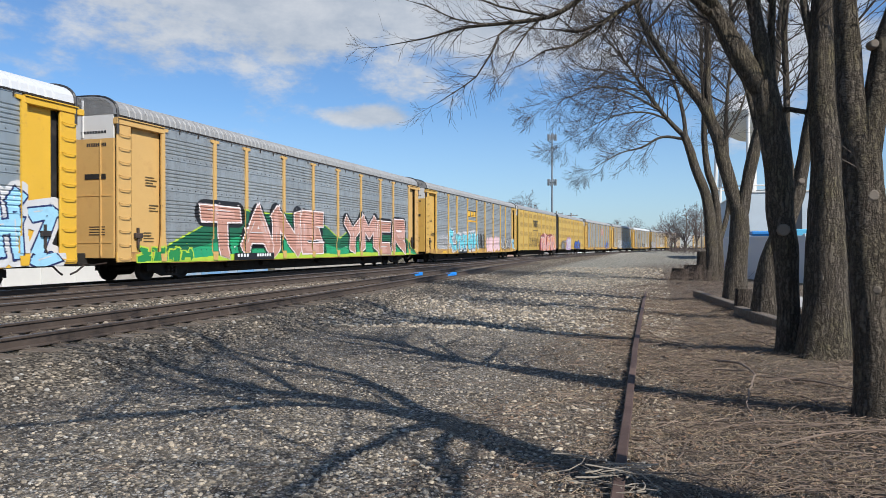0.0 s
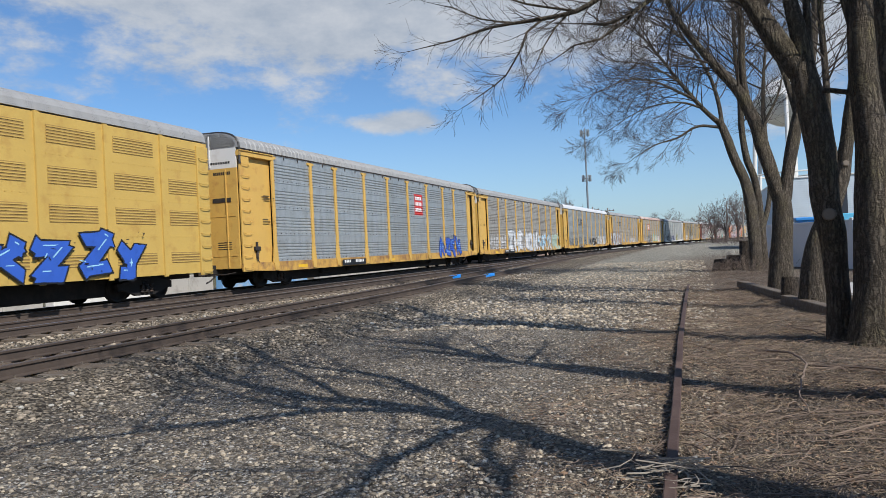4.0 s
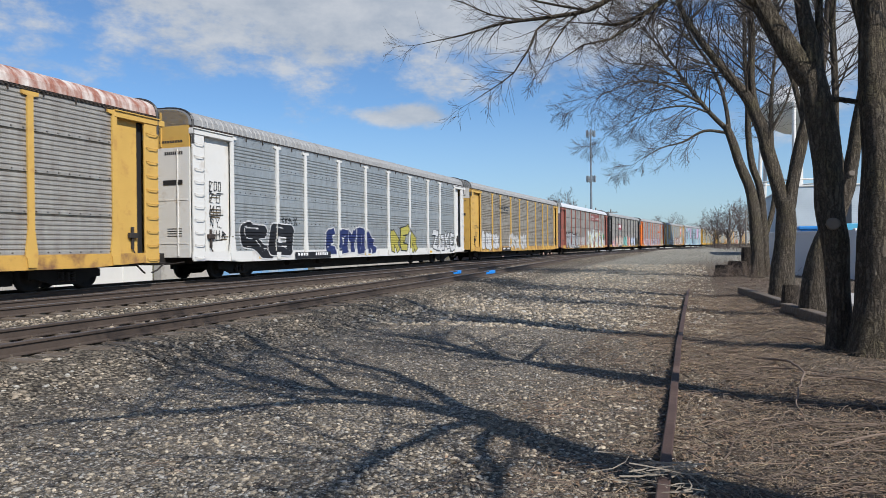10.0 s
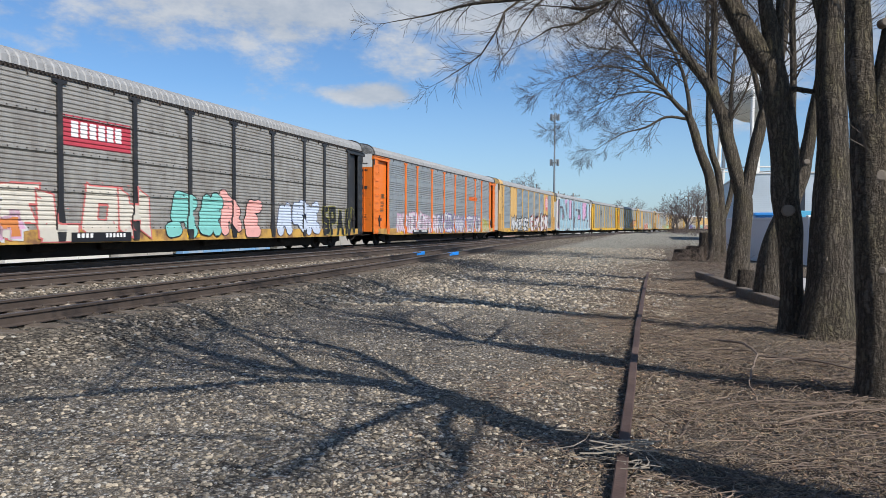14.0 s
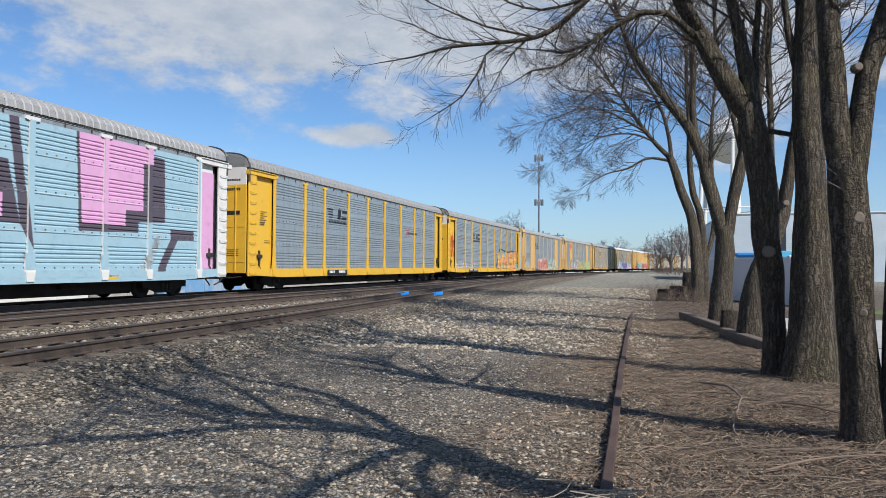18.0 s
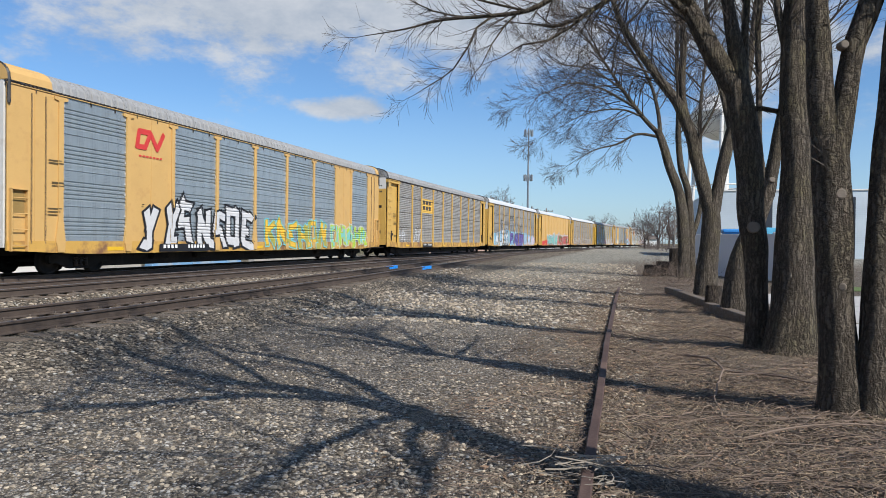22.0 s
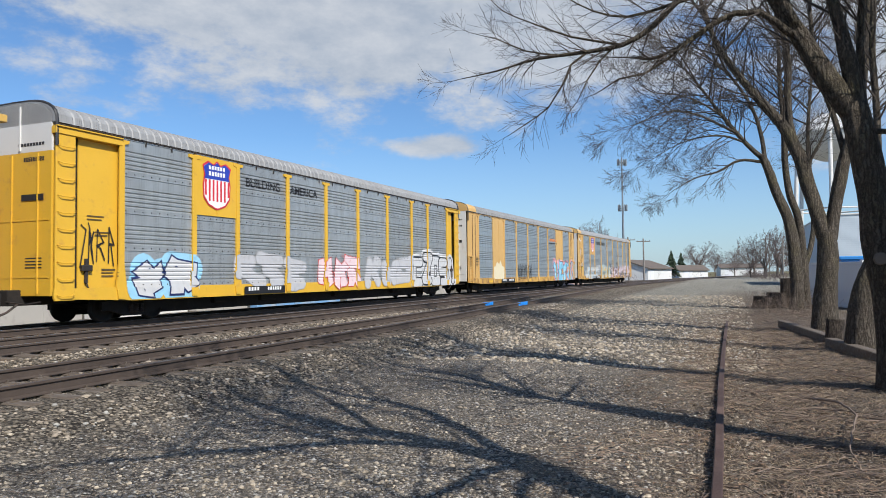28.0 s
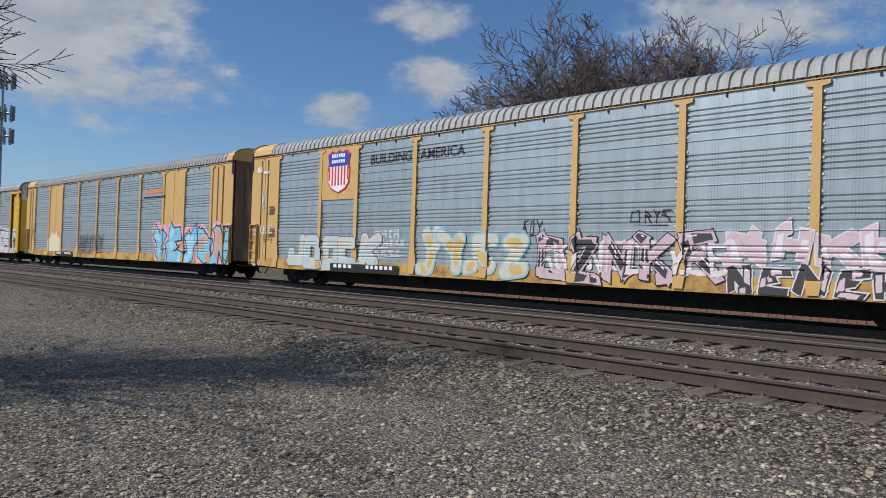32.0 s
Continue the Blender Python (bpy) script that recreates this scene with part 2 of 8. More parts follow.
def ground_material():
    m = bpy.data.materials.new("gravel_ground")
    m.use_nodes = True
    g = Nodes(m.node_tree)
    b = m.node_tree.nodes["Principled BSDF"]
    co = g.add("ShaderNodeNewGeometry").outputs["Position"]
    s = g.add("ShaderNodeSeparateXYZ", {0: co})
    px, py, _ = s.outputs
    vor = g.add("ShaderNodeTexVoronoi", {"Vector": co, "Scale": 26.0, "Randomness": 1.0})
    vor2 = g.add("ShaderNodeTexVoronoi", {"Vector": co, "Scale": 62.0})
    pebble = g.add("ShaderNodeSeparateColor", {0: vor.outputs["Color"]}).outputs[0]
    pebble2 = g.add("ShaderNodeSeparateColor", {0: vor2.outputs["Color"]}).outputs[1]
    wide = g.noise(co, 0.35, 5.0)
    mid = g.noise(co, 2.2, 6.0, 0.65)
    vor3 = g.add("ShaderNodeTexVoronoi", {"Vector": co, "Scale": 125.0})
    pebble3 = g.add("ShaderNodeSeparateColor", {0: vor3.outputs["Color"]}).outputs[2]
    grey = g.mix(g.ramp(pebble, 0.10, 0.95), (0.050, 0.040, 0.030, 1), (0.72, 0.64, 0.52, 1))
    grit = g.mix(g.ramp(pebble3, 0.1, 0.9), (0.060, 0.047, 0.035, 1), (0.62, 0.535, 0.42, 1))
    grey = g.mix(g.ramp(mid, 0.30, 0.62, 0.15, 0.85), grey, grit)
    light = g.mix(g.ramp(pebble2, 0.76, 0.90), grey, (0.68, 0.65, 0.60, 1))
    # shade in the gaps between the pebbles, painted into the colour
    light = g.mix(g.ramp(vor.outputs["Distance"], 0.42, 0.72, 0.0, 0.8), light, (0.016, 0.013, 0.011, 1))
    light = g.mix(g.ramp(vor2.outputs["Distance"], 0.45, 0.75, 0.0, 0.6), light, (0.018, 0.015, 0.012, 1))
    dust = g.mix(g.ramp(mid, 0.42, 0.72, 0.0, 0.45), light, (0.38, 0.325, 0.25, 1))
    dark = g.mix(g.ramp(wide, 0.42, 0.62, 0.0, 0.25), dust, (0.06, 0.048, 0.038, 1))
    # pale gravel farther up the line
    pale = g.mix(g.ramp(pebble, 0.1, 0.9), (0.15, 0.138, 0.108, 1), (0.46, 0.43, 0.35, 1))
    edge = g.math("ADD", py, g.math("MULTIPLY", g.math("SUBTRACT", wide, 0.5), 14.0))
    far = g.ramp(edge, 27.0, 34.0)
    near_x = g.math("ADD", px, g.math("MULTIPLY", g.math("SUBTRACT", mid, 0.5), 2.2))
    col = g.mix(far, dark, pale)
    # ballast round the tracks
    ballast = g.mix(g.ramp(pebble, 0.1, 0.95), (0.055, 0.044, 0.033, 1), (0.47, 0.395, 0.295, 1))
    # gaps between the ballast stones painted dark, as shade
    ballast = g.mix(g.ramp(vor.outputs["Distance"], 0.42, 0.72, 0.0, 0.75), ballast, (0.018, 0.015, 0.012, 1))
    col = g.mix(g.ramp(near_x, -5.4, -6.6), col, ballast)
    # dry leaf litter under the trees
    straw = g.noise(g.add("ShaderNodeMapping", {0: co, 3: (9, 30, 9)}).outputs[0], 3.0, 5.0, 0.7)
    litter = g.mix(g.ramp(straw, 0.40, 0.68), (0.040, 0.028, 0.019, 1), (0.44, 0.33, 0.235, 1))
    litter = g.mix(g.ramp(pebble2, 0.80, 0.92, 0.0, 0.7), litter, (0.42, 0.36, 0.29, 1))
    # shade between the bits of litter is put into the colour too
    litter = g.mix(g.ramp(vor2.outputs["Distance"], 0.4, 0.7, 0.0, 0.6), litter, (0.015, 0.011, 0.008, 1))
    lit = g.math("MULTIPLY", g.ramp(near_x, -2.3, 0.1), g.ramp(py, 62.0, 40.0))
    col = g.mix(g.math("MULTIPLY", lit, 0.85), col, litter)
    # grass far off
    grass = g.mix(mid, (0.10, 0.095, 0.045, 1), (0.19, 0.165, 0.09, 1))
    away = g.math("MAXIMUM", g.ramp(py, 170.0, 230.0), g.math("MAXIMUM", g.ramp(px, -24.0, -30.0), g.ramp(px, 30.0, 36.0)))
    col = g.mix(away, col, grass)
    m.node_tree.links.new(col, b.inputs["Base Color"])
    b.inputs["Roughness"].default_value = 0.95
    b.inputs["Specular IOR Level"].default_value = 0.25
    h = g.math("ADD", g.math("MULTIPLY", g.ramp(vor.outputs["Distance"], 0.0, 0.6, 1.0, 0.0), 0.8), g.math("MULTIPLY", g.noise(co, 14.0, 5.0, 0.7), 0.9))
    h = g.math("ADD", h, g.math("MULTIPLY", g.ramp(vor2.outputs["Distance"], 0.0, 0.6, 1.0, 0.0), 0.45))
    h = g.math("ADD", h, g.math("MULTIPLY", g.ramp(vor3.outputs["Distance"], 0.0, 0.6, 1.0, 0.0), 0.22))
    bp = g.add("ShaderNodeBump", {"Strength": 1.0, "Distance": 0.045, "Height": h})
    m.node_tree.links.new(bp.outputs[0], b.inputs["Normal"])
    return m


def make_ground():
    xs = spaced([(-3000, -300, 450), (-300, -60, 40), (-60, -24, 6), (-24, -18, 0.8), (-18, 6, 0.22), (6, 24, 2.0), (24, 60, 6), (60, 300, 40), (300, 3000, 450)])
    ys = spaced([(-2500, -300, 450), (-300, -60, 24), (-60, -30, 3), (-30, -16, 0.8), (-16, 30, 0.22), (30, 70, 0.8), (70, 130, 3), (130, 400, 15), (400, 4500, 450)])
    verts = [(x, y, ground_z(x, y)) for y in ys for x in xs]
    n = len(xs)
    faces = [(j * n + i, j * n + i + 1, (j + 1) * n + i + 1, (j + 1) * n + i) for j in range(len(ys) - 1) for i in range(n - 1)]
    me = bpy.data.meshes.new("ground")
    me.from_pydata(verts, [], faces)
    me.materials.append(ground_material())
    for p in me.polygons:
        p.use_smooth = True
    tagged(new("ground", me), "grey brown gravel ground with dry leaf litter", "ground", kind="structure")


make_ground()

# ---------------------------------------------------------------- tracks
RUST = material("rusty_rail", (0.070, 0.051, 0.040), 0.8, 0.15, 0.35, 3.0, 40.0, 0.2, (0.095, 0.070, 0.054), 0.4)
WORN = material("worn_rail_head", (0.30, 0.27, 0.25), 0.38, 0.8, 0.25, 2.0, 30.0, 0.05)
DULL = material("dull_rail_head", (0.12, 0.10, 0.095), 0.5, 0.5, 0.3, 2.0, 30.0, 0.05)
TIE = material("old_tie_wood", (0.12, 0.090, 0.064), 0.9, 0.0, 0.5, 4.0, 30.0, 0.6, (0.19, 0.165, 0.14), 0.4, stretch=(1, 6, 6))
STEEL = material("dark_steel", (0.035, 0.030, 0.028), 0.7, 0.3, 0.4, 5.0, 40.0, 0.2, (0.09, 0.06, 0.045), 0.35)
RAIL = [(-0.07, 0), (0.07, 0), (0.07, 0.012), (0.012, 0.03), (0.010, 0.125), (0.035, 0.135), (0.036, 0.165), (0.028, 0.172), (-0.028, 0.172), (-0.036, 0.165), (-0.035, 0.135), (-0.010, 0.125), (-0.012, 0.03), (-0.07, 0.012)]


def merge(y, join):
    """How far the siding has drawn towards the middle track at y."""
    return join * ramp01(y, 5, 85)


def track(name, x, top, shine, label, join=0.0, first=-120, last=300, tie_parts=(-12, 26)):
    root = thing(name, label, "railway track", kind="structure")
    ys = spaced([(first - 680, first, 20), (first, -30, 6), (-30, 40, 2), (40, 130, 4), (130, last, 8)])
    for side in (-0.755, 0.755):
        bm = bmesh.new()
        rings = []
        for y in ys:
            o, sl = bend(y)
            o += x + side - merge(y, join)
            rings.append([(o + a, y, top - 0.172 + b + 0.004 * noise.noise((y * 0.4, side, x))) for a, b in RAIL])
        sweep(bm, RAIL, rings)
        for f in bm.faces:
            c = f.calc_center_median()
            if len(f.verts) == 4 and c.z > top - 0.012:
                f.material_index = 1
        part("rail", bm, [RUST, shine], root, "rusty steel rail with a worn head" if side > 0 else "")
    shapes = []
    for k in range(4):
        bm = bmesh.new()
        w = 0.11 + 0.012 * k
        box(bm, (-1.28 + 0.03 * k, -w, -0.17), (1.27 + 0.05 * (k % 2), w, 0.0), 0.012)
        shapes.append(mesh_of(bm, "tie", TIE))
    rest = bmesh.new()
    y, k = first + 1.0, 0
    r = random.Random(name)
    while y < min(last, 150):
        o = bend(y)[0] + x - merge(y, join)
        z = top - 0.186 + r.uniform(-0.006, 0.006)
        turn = r.uniform(-2, 2) - math.degrees(math.atan(bend(y)[1]))
        if tie_parts[0] < y < tie_parts[1]:
            part("tie", shapes[k % 4], None, root, m=pose(o + r.uniform(-0.05, 0.05), y, z, 0, 0, turn))
            for side in (-0.755, 0.755):
                for d in (-0.085, 0.085):
                    box(rest, (o + side + d - 0.012, y - 0.012, z - 0.01), (o + side + d + 0.012, y + 0.012, z + 0.045))
                box(rest, (o + side - 0.15, y - 0.09, z - 0.005), (o + side + 0.15, y + 0.09, z + 0.012))
        elif -60 < y:
            box(rest, (o - 1.27, y - 0.115, z - 0.1), (o + 1.27, y + 0.115, z))
        y += 0.53 + r.uniform(-0.03, 0.03)
        k += 1
    tagged(part("tie_plates", rest, TIE, root), kind="stuff")
    return root


track("main_track", TRAIN_X, RAIL_Z, WORN, "main line track with rusty rails on old wooden ties")
track("middle_track", MIDDLE_X, MIDDLE_Z, WORN, "middle track with shiny worn rails and wooden ties")
siding = track("siding_track", SIDING_X, SIDING_Z, DULL, "rusty siding track curving into the middle track", join=4.0, last=110)

# ---------------------------------------------------------------- the train
YELLOW = material("yellow_paint", (0.56, 0.345, 0.085), 0.55, 0.0, 0.16, 1.2, 30.0, 0.06, (0.42, 0.22, 0.06), 0.22, 2.5)
BRIGHT_YELLOW = material("bright_yellow_paint", (0.66, 0.385, 0.035), 0.45, 0.0, 0.12, 1.2, 30.0, 0.05, (0.45, 0.24, 0.06), 0.12, 2.5)
TAN_YELLOW = material("faded_yellow_paint", (0.56, 0.345, 0.12), 0.6, 0.0, 0.14, 1.2, 30.0, 0.05, (0.48, 0.28, 0.10), 0.2, 2.5)
ORANGE = material("orange_paint", (0.72, 0.17, 0.02), 0.5, 0.0, 0.12, 1.2, 30.0, 0.05, (0.4, 0.1, 0.03), 0.2)
RED_OXIDE = material("red_oxide_paint", (0.27, 0.085, 0.06), 0.65, 0.0, 0.2, 1.2, 30.0, 0.06, (0.16, 0.06, 0.05), 0.3)
BLACK = material("black_paint", (0.02, 0.02, 0.022), 0.5, 0.0, 0.3, 1.5, 30.0, 0.05, (0.07, 0.06, 0.05), 0.25)
WHITE = material("white_paint", (0.64, 0.63, 0.60), 0.5, 0.0, 0.1, 1.5, 30.0, 0.04, (0.45, 0.40, 0.34), 0.2)
TRUCK = material("sooty_steel", (0.013, 0.011, 0.010), 0.85, 0.1, 0.5, 6.0, 40.0, 0.3, (0.035, 0.026, 0.02), 0.3)


def panel_material(name, base, rust, metal=0.55, rough=0.42):
    """Galvanised sheet: rows of small punched holes, streaks of dirt that run downwards."""
    m = bpy.data.materials.new(name)
    m.use_nodes = True
    g = Nodes(m.node_tree)
    b = m.node_tree.nodes["Principled BSDF"]
    co = g.add("ShaderNodeTexCoord").outputs["Object"]
    s = g.add("ShaderNodeSeparateXYZ", {0: co})
    rnd = g.add("ShaderNodeObjectInfo").outputs["Random"]
    moved = g.add("ShaderNodeCombineXYZ", {0: g.math("MULTIPLY", rnd, 40.0), 1: s.outputs[1], 2: g.math("MULTIPLY", s.outputs[2], 0.22)}).outputs[0]
    streak = g.noise(moved, 7.0, 5.0, 0.65)
    blot = g.noise(g.add("ShaderNodeVectorMath", {0: co, 1: moved}, operation="ADD").outputs[0], 1.3, 5.0, 0.6)
    fine = g.noise(co, 90.0, 2.0)
    gain = g.math("ADD", 0.62, g.math("ADD", g.math("MULTIPLY", streak, 0.45), g.math("ADD", g.math("MULTIPLY", fine, 0.12), g.math("MULTIPLY", rnd, 0.14))))
    col = g.add("ShaderNodeVectorMath", {0: base, 3: gain}, operation="SCALE").outputs[0]
    col = g.mix(g.math("MULTIPLY", g.ramp(blot, 0.45, 0.75), rust), col, (0.16, 0.125, 0.095, 1))
    # punched holes in columns
    cy = g.math("PINGPONG", g.math("MULTIPLY", s.outputs[1], 1.0), 0.0325)
    cz = g.math("PINGPONG", s.outputs[2], 0.0225)
    group = g.math("GREATER_THAN", g.math("PINGPONG", s.outputs[1], 0.26), 0.13)
    rr = g.math("ADD", g.math("MULTIPLY", cy, cy), g.math("MULTIPLY", cz, cz))
    hole = g.math("MULTIPLY", g.math("LESS_THAN", rr, 0.00008), group)
    col = g.mix(g.math("MULTIPLY", hole, 0.8), col, (0.02, 0.02, 0.02, 1))
    m.node_tree.links.new(col, b.inputs["Base Color"])
    b.inputs["Metallic"].default_value, b.inputs["Roughness"].default_value = metal, rough
    bp = g.add("ShaderNodeBump", {"Strength": 0.08, "Distance": 0.02, "Height": streak})
    m.node_tree.links.new(bp.outputs[0], b.inputs["Normal"])
    return m


GALV_NEW = panel_material("new_galvanised_sheet", (0.39, 0.44, 0.465), 0.08)
GALV = panel_material("galvanised_sheet", (0.43, 0.45, 0.45), 0.25)
GALV_OLD = panel_material("weathered_galvanised_sheet", (0.41, 0.385, 0.345), 0.5, 0.45, 0.5)
GALV_RUST = panel_material("rusty_galvanised_sheet", (0.32, 0.29, 0.24), 0.8, 0.35, 0.55)
ROOF = panel_material("roof_sheet", (0.31, 0.31, 0.305), 0.2, 0.2, 0.65)
ROOF_WHITE = material("white_roof_paint", (0.55, 0.56, 0.57), 0.45, 0.0, 0.08, 1.0, 30.0, 0.03, (0.55, 0.52, 0.48), 0.15)
ROOF_RUST = material("rust_streaked_white_roof", (0.62, 0.57, 0.52), 0.6, 0.0, 0.12, 1.0, 30.0, 0.05, (0.28, 0.11, 0.07), 0.75, 1.6, stretch=(0.6, 2.2, 0.6))

HALF = 1.55                       # half the width of a car
SILL, PANEL_Z, EAVE, CROWN = 0.60, 0.98, 5.18, 5.78    # heights above the rail


def panel_profile():
    """The depth and height of a corrugated side sheet: four groups of ridges between flat bands."""
    pts, z = [(0.0, PANEL_Z)], PANEL_Z
    span = (EAVE - 0.06 - PANEL_Z) / 4
    for k in range(4):
        z0 = PANEL_Z + span * k
        pts += [(0.0, z0 + 0.10)]
        for i in range(5):
            w = (span - 0.42) / 5
            a = z0 + 0.14 + i * w
            pts += [(0.0, a), (-0.032, a + 0.22 * w), (-0.032, a + 0.34 * w), (0.0, a + 0.58 * w)]
        pts += [(0.0, z0 + span - 0.03), (0.018, z0 + span - 0.025), (0.018, z0 + span - 0.006), (0.0, z0 + span)]
    return pts


def board_profile():
    """The depth and height of an older side sheet: fine boards in four fields with deep seams between."""
    pts = [(0.0, PANEL_Z)]
    span = (EAVE - 0.06 - PANEL_Z) / 4
    for k in range(4):
        z0 = PANEL_Z + span * k + 0.03
        w = (span - 0.05) / 8
        for i in range(8):
            a = z0 + i * w
            pts += [(0.0, a + 0.004), (-0.006, a + 0.45 * w), (-0.024, a + 0.62 * w), (-0.024, a + 0.8 * w)]
        pts += [(0.0, z0 + span - 0.05), (-0.07, z0 + span - 0.044), (-0.07, z0 + span - 0.026), (0.0, z0 + span - 0.02)] if k < 3 else [(0.0, EAVE - 0.06)]
    return pts


PROFILES = {"ridged": panel_profile(), "boards": board_profile()}
CACHE = {}


def cached(key, build):
    if key not in CACHE:
        CACHE[key] = build()
    return CACHE[key]


def side_panel(width, mat, near, sheet="ridged"):
    def build():
        bm = bmesh.new()
        s, profile = 1 if near else -1, PROFILES[sheet]
        rings = [[(s * a, y, z) for a, z in profile] for y in (0.03, width - 0.03)]
        sweep(bm, profile, rings, closed=False)
        return mesh_of(bm, "side_panel", mat)
    return cached(("panel", round(width, 3), mat.name, near, sheet), build)


def flat_panel(width, mat, z0=PANEL_Z, z1=EAVE - 0.06):
    def build():
        bm = bmesh.new()
        box(bm, (-0.03, 0.01, z0), (0.004, width - 0.01, z1))
        n = max(1, round(width / 1.1))
        for i in range(1, n):
            y = width * i / n
            box(bm, (0.0, y - 0.014, z0 + 0.05), (0.016, y + 0.014, z1 - 0.05))
        return mesh_of(bm, "solid_panel", mat)
    return cached(("flat", round(width, 3), mat.name, z0, z1), build)


def post(mat, wide=0.17):
    def build():
        bm = bmesh.new()
        h = wide / 2
        outline = [(-h - 0.09, PANEL_Z - 0.06), (h + 0.09, PANEL_Z - 0.06), (h + 0.085, PANEL_Z + 0.04), (h + 0.005, PANEL_Z + 0.62), (h, EAVE - 0.24), (h + 0.15, EAVE - 0.21), (h + 0.16, EAVE - 0.12), (-h - 0.16, EAVE - 0.12), (-h - 0.15, EAVE - 0.21), (-h, EAVE - 0.24), (-h - 0.005, PANEL_Z + 0.62), (-h - 0.085, PANEL_Z + 0.04)]
        sweep(bm, outline, [[(x, y, z) for y, z in outline] for x in (0.0, 0.055)])
        foot = [(-h - 0.07, PANEL_Z - 0.06), (h + 0.07, PANEL_Z - 0.06), (h + 0.03, SILL + 0.06), (-h - 0.03, SILL + 0.06)]
        sweep(bm, foot, [[(x, y, z) for y, z in foot] for x in (0.02, 0.075)])
        return mesh_of(bm, "post", mat)
    return cached(("post", mat.name, wide), build)


def roof_arc(n=12):
    pts = []
    for i in range(n + 1):
        a = math.pi * i / n
        c, s = math.cos(a), math.sin(a)
        pts.append((HALF * math.copysign(abs(c) ** 0.62, c), EAVE + (CROWN - EAVE) * abs(s) ** 0.8))
    return pts


def roof(length, mat, ribbed, depth=0.022):
    def build():
        bm = bmesh.new()
        arc = roof_arc()
        ys = [0.0, 0.5]
        if ribbed:
            y = 0.5
            while y < length - 0.6:
                ys += [y, y + 0.03, y + 0.045, y + 0.075]
                y += 0.27
        ys += [length - 0.4, length]
        ys = sorted(set(ys))
        rings = []
        for i, y in enumerate(ys):
            up = -depth if ribbed and 0.5 < y < length - 0.42 and 0.02 < (((y - 0.5) / 0.27) % 1.0) * 0.27 < 0.06 else 0.0
            rings.append([(x * (1 + up / 1.6), y, z + up * max(0.15, min(1, (z - EAVE) / 0.3))) for x, z in arc])
        sweep(bm, arc, rings)
        for f in bm.faces:
            f.smooth = False
        return mesh_of(bm, "roof", mat)
    return cached(("roof", length, mat.name, ribbed, depth), build)


def wheelset_parts(truck):
    def wheel():
        bm = bmesh.new()
        prof = [(-0.07, 0.12), (-0.07, 0.40), (-0.05, 0.445), (-0.03, 0.42), (0.06, 0.415), (0.06, 0.34), (0.02, 0.32), (0.02, 0.14), (0.06, 0.12)]
        n = 20
        rings = [[(a, r * math.cos(2 * math.pi * k / n), 0.42 + r * math.sin(2 * math.pi * k / n)) for a, r in prof] for k in range(n + 1)]
        sweep(bm, prof, rings, closed=True, caps=False)
        bmesh.ops.remove_doubles(bm, verts=bm.verts, dist=1e-4)
        return mesh_of(bm, "wheel", TRUCK, True)

    def frame_mesh():
        bm = bmesh.new()
        pts = [(-1.15, 0.34), (-1.15, 0.56), (-0.75, 0.62), (-0.35, 0.72), (0.35, 0.72), (0.75, 0.62), (1.15, 0.56), (1.15, 0.34), (0.92, 0.34), (0.5, 0.22), (0.38, 0.16), (-0.38, 0.16), (-0.5, 0.22), (-0.92, 0.34)]
        sweep(bm, pts, [[(x, y, z) for y, z in pts] for x in (-0.06, 0.08)])
        return mesh_of(bm, "side_frame", TRUCK)

    def spring():
        bm = bmesh.new()
        tube(bm, [(0.1, 0, 0.24 + 0.028 * k) for k in range(10)], [0.078 if k % 2 else 0.055 for k in range(10)], 8)
        return mesh_of(bm, "spring", STEEL)
    w, f, sp = cached("wheel", wheel), cached("side_frame", frame_mesh), cached("spring", spring)
    for y in (-0.88, 0.88):
        for x in (-0.755, 0.755):
            part("wheel", w, None, truck, m=pose(x, y, 0, 0, 0, 0 if x > 0 else 180))
    for x in (-1.0, 1.0):
        part("side_frame", f, None, truck, m=pose(x, 0, 0, 0, 0, 0 if x > 0 else 180))
        for y in (-0.19, 0.0, 0.19):
            part("spring", sp, None, truck, m=pose(x, y, 0, 0, 0, 0 if x > 0 else 180))


def truck_body():
    bm = bmesh.new()
    box(bm, (-1.1, -0.16, 0.36), (1.1, 0.16, 0.60), 0.02)
    for y in (-0.88, 0.88):
        tube(bm, [(-0.8, y, 0.42), (0.8, y, 0.42)], [0.08, 0.08], 8)
    return mesh_of(bm, "bolster", TRUCK)


def add_truck(car, y):
    t = part("truck", cached("bolster", truck_body), None, car, "sooty black steel truck", m=pose(0, y, 0))
    wheelset_parts(t)


def ladder(car, x, y, mat, z0=0.72, z1=5.0, step=0.42, width=0.46, name="ladder"):
    def build_rung():
        bm = bmesh.new()
        tube(bm, [(0, -width / 2, 0.0), (0.05, -width / 2, -0.01), (0.07, -width / 2 + 0.08, -0.04), (0.07, width / 2 - 0.08, -0.04), (0.05, width / 2, -0.01), (0, width / 2, 0.0)], [0.014] * 6, 5)
        return mesh_of(bm, "rung", mat)
    rung = cached(("rung", mat.name, width), build_rung)
    bm = bmesh.new()
    box(bm, (-0.05, -width / 2 - 0.05, z0 - 0.05), (0.02, width / 2 + 0.05, z1), 0.008)
    lad = part(name, cached(("ladder", mat.name, z0, z1, width), lambda: mesh_of(bm, "ladder", mat)), None, car, m=pose(x, y, 0))
    z = z0 + 0.1
    while z < z1 - 0.1:
        part("rung", rung, None, lad, m=pose(0.02, 0, z))
        z += step
    return lad


